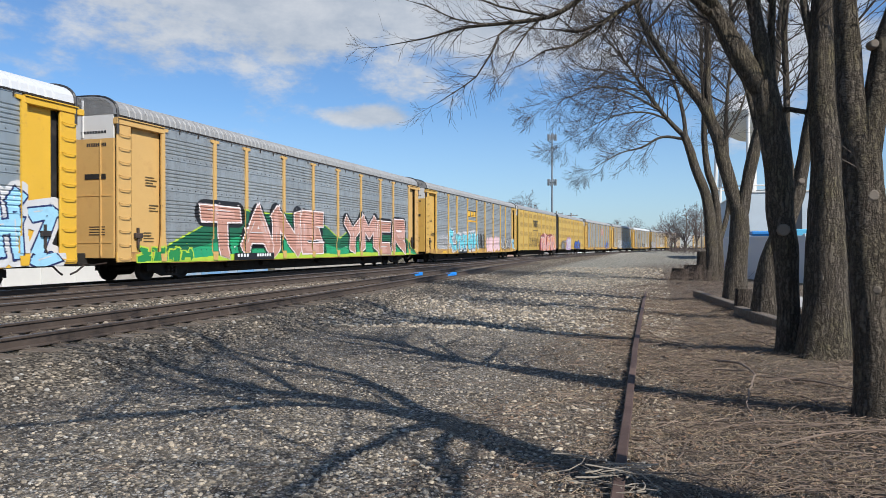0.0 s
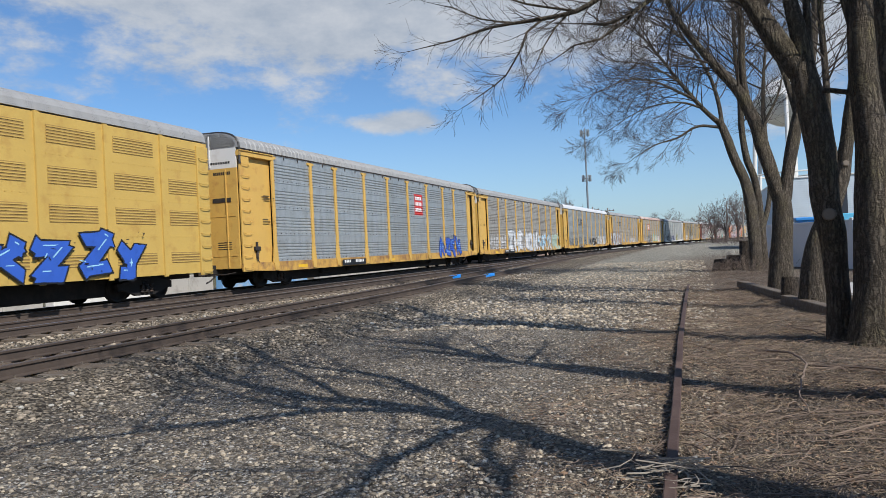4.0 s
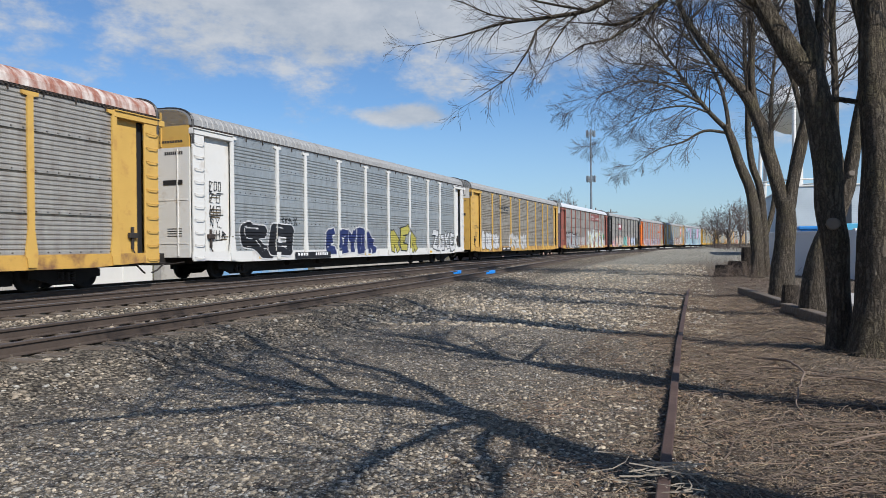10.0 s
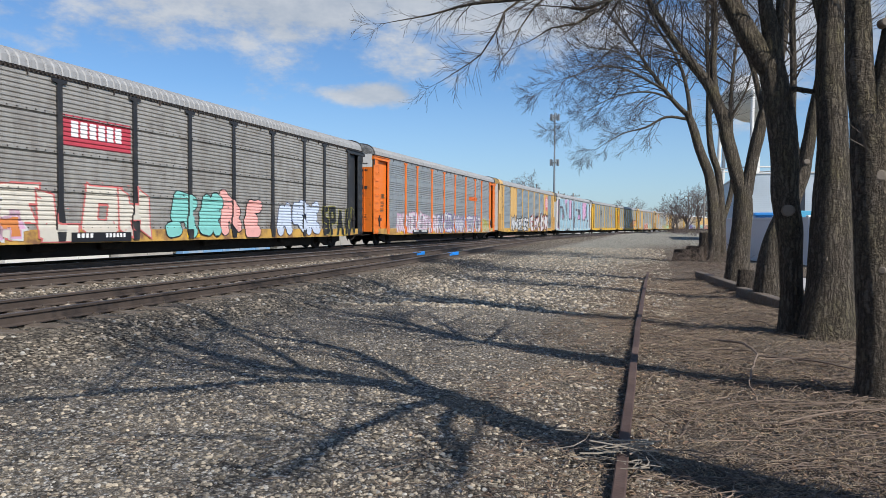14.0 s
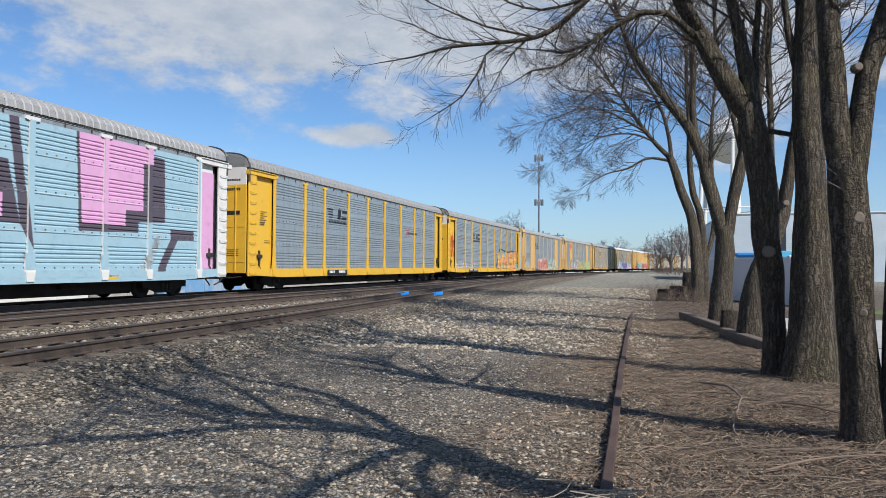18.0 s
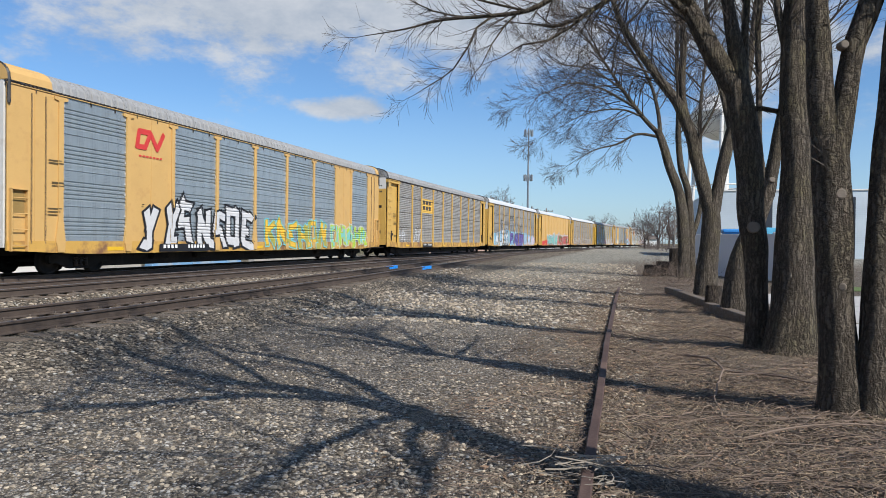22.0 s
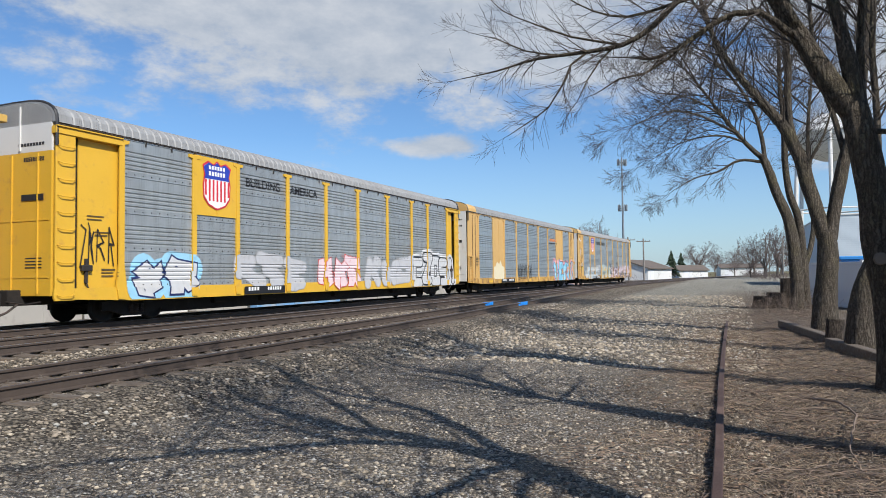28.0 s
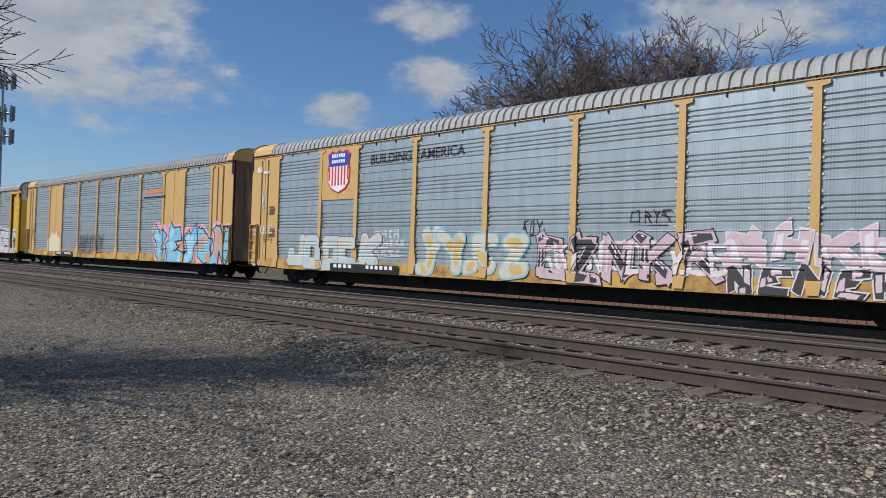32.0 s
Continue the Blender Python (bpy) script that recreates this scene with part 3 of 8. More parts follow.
def end_door(width_mat, top_mat):
    """The folding doors that close one end of a car, with a painted head."""
    def build():
        bm = bmesh.new()
        split = EAVE - 0.72
        low = [(HALF - 0.12, SILL + 0.2), (HALF - 0.12, split), (-HALF + 0.12, split), (-HALF + 0.12, SILL + 0.2)]
        sweep(bm, low, [[(x, y, z) for x, z in low] for y in (0.0, 0.08)])
        for x in (-0.95, -0.02, 0.95):
            box(bm, (x - 0.02, -0.03, SILL + 0.25), (x + 0.02, 0.0, split - 0.05))
        for z in (1.25, 2.7):
            box(bm, (-HALF + 0.2, -0.012, z), (HALF - 0.2, 0.0, z + 0.03))
        k = len(bm.faces)
        head = [(HALF - 0.12, split)] + [(x * 0.94, z - 0.03) for x, z in roof_arc()[1:-1]] + [(-HALF + 0.12, split)]
        sweep(bm, head, [[(x, y, z) for x, z in head] for y in (0.0, 0.06)])
        box(bm, (0.25, -0.03, split + 0.05), (0.30, 0.0, CROWN - 0.12))
        bm.faces.ensure_lookup_table()
        for f in bm.faces[k:]:
            f.material_index = 1
        k = len(bm.faces)
        box(bm, (0.35, -0.016, 3.22), (1.15, 0.0, 3.38))
        for i in range(9):
            box(bm, (0.42 + 0.085 * i, -0.006, split - 0.24), (0.48 + 0.085 * i, 0.0, split - 0.13))
            box(bm, (0.2 + 0.11 * i, -0.006, split + 0.16), (0.28 + 0.11 * i, 0.0, split + 0.24))
        for i in range(4):
            box(bm, (0.5, -0.006, 1.5 + 0.08 * i), (1.1, 0.0, 1.53 + 0.08 * i))
        bm.faces.ensure_lookup_table()
        for f in bm.faces[k:]:
            f.material_index = 2
        return mesh_of(bm, "end_door", [width_mat, top_mat, BLACK])
    return cached(("end", width_mat.name, top_mat.name), build)


STANDARD = (2.05, 4.85, 6.9, 9.75, 12.4, 15.0, 17.8, 20.5, 22.5, 25.2)
FLEX = (1.76, 4.5, 6.75, 9.45, 12.25, 15.05, 17.85, 20.5, 22.6, 25.15)
LAST_CUTS = (1.98, 4.85, 6.95, 9.9, 12.93, 15.97, 18.91, 21.8, 24.0, 26.2)
LENGTH = 26.95


def under_body(car, mat, length=LENGTH):
    bm = bmesh.new()
    pts = [(0.0, PANEL_Z), (length, PANEL_Z), (length, SILL + 0.12), (length - 2.6, SILL), (2.6, SILL), (0.0, SILL + 0.12)]
    sweep(bm, pts, [[(x, y, z) for y, z in pts] for x in (HALF - 0.04, HALF + 0.012)])
    part("side_sill", bm, mat, car)
    bm = bmesh.new()
    sweep(bm, pts, [[(x, y, z) for y, z in pts] for x in (-HALF - 0.012, -HALF + 0.04)])
    part("side_sill", bm, mat, car)
    bm = bmesh.new()
    box(bm, (-0.35, -0.35, 0.55), (0.35, length + 0.35, 0.95), 0.02)
    box(bm, (-HALF + 0.05, 0.3, 0.86), (HALF - 0.05, length - 0.3, 0.95))
    box(bm, (-0.75, 4.3, 0.18), (0.75, length - 4.3, 0.60), 0.03)
    for k in range(9):
        y = 4.6 + (length - 9.2) * k / 8
        box(bm, (-HALF + 0.1, y - 0.06, 0.56), (HALF - 0.1, y + 0.06, 0.86))
    for y in (6.5, 9.0, 14.0, 19.5):
        box(bm, (0.6, y, 0.36), (0.95, y + 0.9, 0.6), 0.05)
    part("underframe", bm, TRUCK, car)
    for y, s in ((-0.35, -1), (length + 0.35, 1)):
        bm = bmesh.new()
        box(bm, (-0.14, min(y, y + s * 0.32), 0.56), (0.14, max(y, y + s * 0.32), 0.88), 0.03)
        tube(bm, [(0.5, y - s * 0.2, 0.62), (0.46, y + s * 0.1, 0.40), (0.4, y + s * 0.28, 0.32)], [0.03, 0.028, 0.03], 6)
        tube(bm, [(1.4, y - s * 0.1, 0.66), (1.0, y, 0.60), (0.3, y, 0.66)], [0.02] * 3, 6)
        part("coupler", bm, STEEL, car, "sooty steel coupler and air hose")


def header_beam(width, mat):
    bm = bmesh.new()
    box(bm, (-0.14, 0.0, EAVE - 0.30), (0.05, width + 0.25 if width < 1.8 else width, EAVE - 0.12), 0.012)
    box(bm, (-0.10, 0.0, EAVE - 0.12), (0.09, width, EAVE - 0.09))
    return mesh_of(bm, "door_header", mat)


def latch(mat):
    bm = bmesh.new()
    box(bm, (0.0, -0.16, 1.42), (0.11, 0.16, 1.58), 0.015)
    box(bm, (0.0, -0.04, 1.1), (0.08, 0.04, 1.75), 0.012)
    tube(bm, [(0.06, 0.0, 1.1), (0.09, 0.02, 1.0), (0.06, 0.1, 0.95)], [0.02] * 3, 6)
    return mesh_of(bm, "door_latch", STEEL)


def rivets(width, pale):
    """Rows of small fastener heads on a side sheet."""
    def build():
        bm = bmesh.new()
        span = (EAVE - 0.06 - PANEL_Z) / 4
        spots = []
        for k in range(5):
            z = PANEL_Z + 0.055 + span * k
            if z < EAVE - 0.1:
                n = int(width / 0.34)
                spots += [(0.17 + (width - 0.34) * i / n, z) for i in range(n + 1)]
        if pale:
            spots = [(y, PANEL_Z + 0.12 + 0.34 * i) for i in range(12) for y in (0.125, width - 0.125)]
        h = 0.022 if pale else 0.014
        for y, z in spots:
            box(bm, (-0.001, y - h, z - h), (0.022, y + h, z + h))
        return mesh_of(bm, "rivets", FASTENER if pale else STEEL)
    return cached(("rivets", round(width, 2), pale), build)


DIRTY_SILL = material("stained_yellow_sill", (0.53, 0.31, 0.07), 0.65, 0.0, 0.2, 1.2, 30.0, 0.08, (0.20, 0.10, 0.05), 0.5, 1.8)
MURAL = material("pale_blue_sprayed_paint", (0.30, 0.45, 0.52), 0.55, 0.0, 0.12, 1.2, 30.0, 0.05, (0.24, 0.36, 0.42), 0.25, 2.0)
RUSTY_END = material("rusty_brown_end_sheet", (0.13, 0.085, 0.06), 0.8, 0.0, 0.4, 1.0, 20.0, 0.1, (0.34, 0.31, 0.27), 0.3, 1.4, stretch=(1.5, 1, 0.4))
OLD_YELLOW = material("dull_yellow_paint", (0.50, 0.335, 0.085), 0.6, 0.0, 0.16, 1.2, 30.0, 0.05, (0.40, 0.24, 0.06), 0.25, 2.0)
# darker yellow: shade in louvres and ladder niches is put into the colour
SHADE_YELLOW = material("painted_shade_yellow", (0.27, 0.175, 0.055), 0.7, 0.0, 0.2, 4.0, 30.0, 0.1)
PLUM = material("dull_plum_paint", (0.16, 0.12, 0.14), 0.7, 0.0, 0.2, 1.2, 30.0, 0.06, (0.10, 0.07, 0.07), 0.3)
FASTENER = material("pale_fastener", (0.62, 0.61, 0.58), 0.5, 0.3, 0.2, 4.0, 40.0, 0.0)


def corner_ladder(mat):
    """A short open ladder at the corner of a car: two stiles, rungs, and darker plates behind that paint a niche's
    shade.
    """
    bm = bmesh.new()
    for y in (-0.26, 0.24):
        box(bm, (0.0, y, 0.70), (0.10, y + 0.03, 2.36), 0.006)
    box(bm, (0.0, -0.26, 2.33), (0.10, 0.27, 2.37), 0.006)
    for k in range(4):
        tube(bm, [(0.085, -0.25, 0.86 + 0.42 * k), (0.085, 0.25, 0.86 + 0.42 * k)], [0.016, 0.016], 6)
    k = len(bm.faces)
    # niche shade and the shadow strip along its left, as colour
    box(bm, (0.004, -0.22, 1.72), (0.012, 0.22, 2.30))
    box(bm, (0.004, -0.22, 0.92), (0.012, -0.14, 1.70))
    bm.faces.ensure_lookup_table()
    for f in bm.faces[k:]:
        f.material_index = 1
    return mesh_of(bm, "corner_ladder", [mat, SHADE_YELLOW])


def door_seam(mat):
    """The raised edge of a closed side door with the dark gap beside it."""
    bm = bmesh.new()
    box(bm, (0.0, -0.03, SILL + 0.3), (0.035, 0.0, EAVE - 0.2), 0.006)
    k = len(bm.faces)
    box(bm, (0.0, 0.001, SILL + 0.3), (0.012, 0.016, EAVE - 0.2))
    bm.faces.ensure_lookup_table()
    for f in bm.faces[k:]:
        f.material_index = 1
    return mesh_of(bm, "door_seam", [mat, BLACK])


def eave_bolts():
    """The row of clips along the edge of the roof."""
    bm = bmesh.new()
    y = 0.4
    while y < LENGTH - 0.4:
        box(bm, (HALF - 0.03, y, EAVE - 0.055), (HALF + 0.02, y + 0.075, EAVE - 0.012))
        y += 0.14
    for k in range(27):
        box(bm, (HALF - 0.03, 0.9 + k, EAVE - 0.19), (HALF + 0.012, 0.93 + k, EAVE - 0.05))
    return mesh_of(bm, "eave_bolts", STEEL)


def roof_seal():
    """A black hoop over the end of a roof."""
    bm = bmesh.new()
    arc = [(x * 1.01, z + 0.012) for x, z in roof_arc(16)]
    tube(bm, [(arc[0][0], 0, EAVE - 0.6)] + [(x, 0, z) for x, z in arc] + [(arc[-1][0], 0, EAVE - 0.6)], [0.045] * (len(arc) + 2), 6)
    return mesh_of(bm, "roof_seal", BLACK)


def make_car(spec):
    s = dict(kind="standard", sheet="ridged", frame=YELLOW, panels=GALV, roof=ROOF, ribbed=True, door=YELLOW, head=WHITE, solid={}, label="grey autorack railcar with yellow frame")
    s.update(spec)
    car = thing("autorack_car", s["label"], "freight car", "autorack cars of the train")
    fr = s["frame"]
    cuts = s.get("cuts", STANDARD if s["kind"] == "standard" else FLEX)
    L = LENGTH
    under_body(car, s.get("sill", fr if fr == BRIGHT_YELLOW else DIRTY_SILL))
    for y in (3.0, L - 3.0):
        add_truck(car, y)
    part("roof", roof(L, s["roof"], s["ribbed"], 0.045 if s["panels"] == GALV_NEW else 0.02), None, car, s.get("roof_label", "ribbed grey sheet roof"))
    # added floor to eave closure so that the car is not hollow; black stands for shade in the gaps
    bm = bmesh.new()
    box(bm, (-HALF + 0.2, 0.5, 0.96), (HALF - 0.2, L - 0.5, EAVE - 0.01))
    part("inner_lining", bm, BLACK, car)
    # dark strip that paints the shadow gap under the roof edge
    bm = bmesh.new()
    box(bm, (HALF - 0.06, 0.0, EAVE - 0.10), (HALF - 0.025, L, EAVE - 0.01))
    part("top_rail", bm, STEEL, car)
    if s["kind"] == "flex":
        bm = bmesh.new()
        box(bm, (HALF - 0.02, 0.0, EAVE - 0.085), (HALF + 0.022, L, EAVE - 0.06), 0.004)
        part("top_rail", bm, fr, car)
    tagged(part("eave_bolts", cached("eave_bolts", eave_bolts), None, car), kind="stuff")
    for y0, side_of in ((0.04, -1), (L - 0.04, 1)):
        part("roof_seal", cached("roof_seal", roof_seal), None, car, "black rubber seal round the roof end" if side_of < 0 else "", m=pose(0, y0, 0))
    for side in (1, -1):
        for i, (a, b) in enumerate(zip(cuts, cuts[1:])):
            mat = s["solid"].get(i)
            near = side > 0
            if mat is not None:
                me = flat_panel(b - a, mat)
                part("solid_panel", me, None, car, m=pose(side * (HALF - 0.01), a if near else b, 0, 0, 0, 0 if near else 180))
            else:
                part("side_panel", side_panel(b - a, s["panels"], near, s["sheet"]), None, car, m=pose(side * (HALF - 0.02), a, 0))
                if near:
                    tagged(part("rivets", rivets(b - a, s["kind"] == "flex"), None, car, m=pose(HALF - 0.02, a, 0)), kind="stuff")
                if near and i in s.get("upper", {}):
                    part("emblem_plate", flat_panel(b - a, s["upper"][i], 3.2, EAVE - 0.1), None, car, m=pose(HALF + 0.012, a, 0))
        for y in cuts:
            part("post", post(fr), None, car, m=pose(side * (HALF - 0.02), y, 0, 0, 0, 0 if side > 0 else 180))
        # closed bays at both ends
        for a, b, inset in ((0.0, cuts[0], True), (cuts[-1], L, True)):
            z1 = EAVE - 0.06
            front = a == 0.0
            if s["kind"] == "standard":
                w = b - a - 0.76
                me = flat_panel(w, fr, SILL + 0.25, z1)
                ya = a + 0.76 if front else a
                part("end_bay", me, None, car, m=pose(side * (HALF - 0.13), ya if side > 0 else ya + w, 0, 0, 0, 0 if side > 0 else 180))
                if side > 0:
                    part("door_header", cached(("header", fr.name, round(b - a, 2)), lambda: header_beam(b - a, fr)), None, car, m=pose(HALF, a, 0))
                    part("door_latch", cached(("latch", fr.name), lambda: latch(fr)), None, car, "rusty steel door latch", m=pose(HALF - 0.126, a + 1.0 if front else b - 1.0, 0))
            else:
                me = flat_panel(b - a, fr, SILL + 0.2, z1)
                part("end_bay", me, None, car, m=pose(side * (HALF - 0.01), a if side > 0 else b, 0, 0, 0, 0 if side > 0 else 180))
        if side > 0:
            if s["kind"] == "standard":
                ladder(car, HALF + 0.0, 0.30, fr)
                ladder(car, HALF + 0.0, L - 0.30, fr)
            else:
                for y in (0.33, L - 0.33):
                    part("corner_ladder", cached(("corner", fr.name), lambda: corner_ladder(fr)), None, car, m=pose(HALF + 0.0, y, 0))
                for y in (0.78, 1.25, L - 0.78, L - 1.25):
                    part("door_seam", cached(("seam", fr.name), lambda: door_seam(fr)), None, car, m=pose(HALF - 0.006, y, 0))
    if s["kind"] == "flex":
        for y0, y1 in ((-0.01, 1.45), (L - 0.55, L + 0.01)):
            bm = bmesh.new()
            arc = [(x * 1.012, z + 0.02) for x, z in roof_arc()]
            sweep(bm, arc, [[(x, y, z) for x, z in arc] for y in (y0, y1)])
            part("roof_end_cap", bm, fr, car)
    part("end_door", end_door(s["door"], s["head"]), None, car, "folding end door")
    part("end_door", end_door(s.get("rear", s["door"]), s.get("rear", s["head"])), None, car, m=pose(0, L, 0, 0, 0, 180))
    return car



def make_articulated():
    car = thing("articulated_autorack_car", "yellow articulated autorack car in two halves with dark bellows", "freight car", "autorack cars of the train")
    unit = 20.1
    for y0 in (0.0, 41.9 - unit):
        for side in (1, -1):
            n = 9
            w = unit / n
            for i in range(n):
                def build(w=w):
                    bm = bmesh.new()
                    box(bm, (-0.04, 0.0, SILL + 0.15), (0.0, w, EAVE - 0.05))
                    box(bm, (0.0, -0.07, SILL + 0.1), (0.06, 0.07, EAVE - 0.03))
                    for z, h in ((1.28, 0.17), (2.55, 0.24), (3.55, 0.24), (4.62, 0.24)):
                        # backing painted darker to stand for shade between the slats
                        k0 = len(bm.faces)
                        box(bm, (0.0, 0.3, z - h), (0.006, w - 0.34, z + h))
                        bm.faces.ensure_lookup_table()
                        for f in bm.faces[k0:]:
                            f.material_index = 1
                        n = int(h / 0.035)
                        for k in range(n):
                            zz = z - h + (k + 0.3) * 2 * h / n
                            box(bm, (0.004, 0.3, zz), (0.018, w - 0.34, zz + 0.034))
                    for z in (1.95, 3.05, 4.1):
                        for k in range(9):
                            y = 0.28 + (w - 0.6) * k / 8
                            box(bm, (0.0, y - 0.014, z - 0.014), (0.012, y + 0.014, z + 0.014))
                    return mesh_of(bm, "louvred_panel", [OLD_YELLOW, SHADE_YELLOW])
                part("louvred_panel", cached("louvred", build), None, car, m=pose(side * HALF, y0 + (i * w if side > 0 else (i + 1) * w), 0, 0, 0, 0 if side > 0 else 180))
        part("roof", roof(unit, ROOF, False), None, car, "plain grey roof", m=pose(0, y0, 0))
        # added black fill that stands for the unlit inside
        bm = bmesh.new()
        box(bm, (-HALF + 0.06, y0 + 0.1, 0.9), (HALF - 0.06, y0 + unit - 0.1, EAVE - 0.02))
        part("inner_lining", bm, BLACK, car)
        bm = bmesh.new()
        box(bm, (-0.35, y0 - 0.35, 0.55), (0.35, y0 + unit + 0.35, 0.95), 0.02)
        box(bm, (-0.75, y0 + 3.6, 0.2), (0.75, y0 + unit - 3.6, 0.74), 0.03)
        box(bm, (-HALF + 0.05, y0 + 0.3, 0.78), (HALF - 0.05, y0 + unit - 0.3, 0.9))
        part("underframe", bm, TRUCK, car)
    bm = bmesh.new()
    for k in range(5):
        y = unit + 0.05 + k * 0.33
        arc = [(HALF - 0.06, SILL + 0.3)] + [(x * (0.97 - 0.03 * (k % 2)), z) for x, z in roof_arc()] + [(-HALF + 0.06, SILL + 0.3)]
        sweep(bm, arc, [[(x, yy, z) for x, z in arc] for yy in (y, y + 0.24)])
    part("bellows", bm, BLACK, car, "dark rubber bellows")
    for y in (2.6, unit + 0.85, 41.9 - 2.6):
        add_truck(car, y)
    for y in (0.3, 41.6):
        ladder(car, HALF + 0.05, y, OLD_YELLOW)
    part("end_door", end_door(OLD_YELLOW, WHITE), None, car, "folding end door", m=pose(0, -0.03, 0))
    part("end_door", end_door(OLD_YELLOW, WHITE), None, car, m=pose(0, 41.93, 0, 0, 0, 180))
    return car



# ---------------------------------------------------------------- paint on the cars: signs, letters, graffiti
PAINT = {}


def paint(colour, rough=0.5):
    key = tuple(colour)
    if key not in PAINT:
        PAINT[key] = material("sprayed_paint", colour, rough, 0.0, 0.14, 3.0, 50.0, 0.03, tuple(c * 0.75 for c in colour), 0.2, 4.0)
    return PAINT[key]


PINK, RED, CYAN, NAVY, GREEN, LIME = (0.72, 0.36, 0.32), (0.55, 0.04, 0.035), (0.16, 0.55, 0.62), (0.015, 0.025, 0.10), (0.02, 0.22, 0.06), (0.40, 0.55, 0.05)
PALE, INK, SKY, ROYAL, GOLD, TEAL, PURPLE, ORCHID, RUSTY = (0.56, 0.56, 0.56), (0.012, 0.012, 0.014), (0.30, 0.56, 0.72), (0.03, 0.10, 0.45), (0.75, 0.42, 0.03), (0.20, 0.50, 0.45), (0.13, 0.08, 0.30), (0.62, 0.36, 0.50), (0.55, 0.20, 0.06)
GREY, OLIVE, BLUSH, AMBER = (0.30, 0.31, 0.32), (0.38, 0.34, 0.07), (0.72, 0.56, 0.58), (0.75, 0.45, 0.05)

def paint_rows(profile):
    """The heights at which paint on a sheet is bent, and the sheet's depth by height."""
    rows = sorted(set([round(z, 4) for _, z in profile] + [SILL + 0.03 + 0.03 * k for k in range(13)] + [PANEL_Z + 0.03 * k for k in range(140) if PANEL_Z + 0.03 * k < EAVE - 0.1]))
    rows = [z for i, z in enumerate(rows) if i == 0 or z - rows[i - 1] > 0.006]
    return rows, np.array([z for _, z in profile]), np.array([d for d, _ in profile])


PAINT_ROWS = {k: paint_rows(p) for k, p in PROFILES.items()}


class Side:
    """The lie of one car's near side: how far out its surface stands at a place."""

    def __init__(self, cuts, solid=(), standard=True, length=LENGTH, flat=None, raised=(), sheet="ridged"):
        self.raised = raised
        self.rows, self.heights, self.depths = PAINT_ROWS[sheet]
        self.cuts, self.solid, self.standard, self.length, self.flat = cuts, solid, standard, length, flat

    def spans(self, a, b, z):
        """Splits a stretch at the posts; yields (a, b, depth at z, as a function)."""
        if self.flat is not None:
            yield a, b, lambda zz: self.flat
            return
        if z < PANEL_Z:
            yield a, b, lambda zz: HALF + 0.013
            return
        h = 0.16 if z < PANEL_Z + 0.45 else 0.09
        marks = [(c - h, c + h) for c in self.cuts if c + h > a and c - h < b]
        pos = a
        for m0, m1 in marks + [(b, b)]:
            if m0 > pos:
                yield (*self.bay(pos, min(m0, b)),)
            lo, hi = max(m0, a, pos), min(m1, b)
            if hi > lo:
                yield lo, hi, lambda zz: HALF + 0.036
            pos = max(pos, m1)

    def bay(self, a, b):
        y = 0.5 * (a + b)
        if y < self.cuts[0] or y > self.cuts[-1]:
            d = HALF - 0.109 if self.standard else HALF + 0.011
            return a, b, lambda zz: d
        i = next(k for k in range(len(self.cuts) - 1) if y <= self.cuts[k + 1])
        if i in self.raised:
            return a, b, lambda zz: HALF + 0.032 if zz > 3.2 else HALF - 0.02 + float(np.interp(zz, self.heights, self.depths))
        if i in self.solid:
            return a, b, lambda zz: HALF + 0.011
        return a, b, lambda zz: HALF - 0.02 + float(np.interp(zz, self.heights, self.depths))


def row_spans(shapes, z):
    """The merged stretches that a set of shapes covers at height z."""
    out = []
    for s in shapes:
        if s[0] == "line":
            _, (y0, z0), (y1, z1), r = s
            if z < min(z0, z1) - r or z > max(z0, z1) + r:
                continue
            dy, dz = y1 - y0, z1 - z0
            ln = math.hypot(dy, dz) or 1e-6
            lo, hi = 1e9, -1e9
            for cy, cz in ((y0, z0), (y1, z1)):
                if abs(z - cz) < r:
                    w = math.sqrt(r * r - (z - cz) ** 2)
                    lo, hi = min(lo, cy - w), max(hi, cy + w)
            ny, nz = -dz / ln * r, dy / ln * r
            quad = [(y0 + ny, z0 + nz), (y1 + ny, z1 + nz), (y1 - ny, z1 - nz), (y0 - ny, z0 - nz)]
            for (ay, az), (by, bz) in zip(quad, quad[1:] + quad[:1]):
                if (az - z) * (bz - z) <= 0 and az != bz:
                    yy = ay + (by - ay) * (z - az) / (bz - az)
                    lo, hi = min(lo, yy), max(hi, yy)
            if hi > lo:
                out.append((lo, hi))
        else:
            pts = s[1]
            xs = []
            for (ay, az), (by, bz) in zip(pts, pts[1:] + pts[:1]):
                if (az > z) != (bz > z):
                    xs.append(ay + (by - ay) * (z - az) / (bz - az))
            xs.sort()
            out += list(zip(xs[::2], xs[1::2]))
    out.sort()
    merged = []
    for a, b in out:
        if merged and a <= merged[-1][1] + 0.002:
            merged[-1][1] = max(merged[-1][1], b)
        else:
            merged.append([a, b])
    return merged


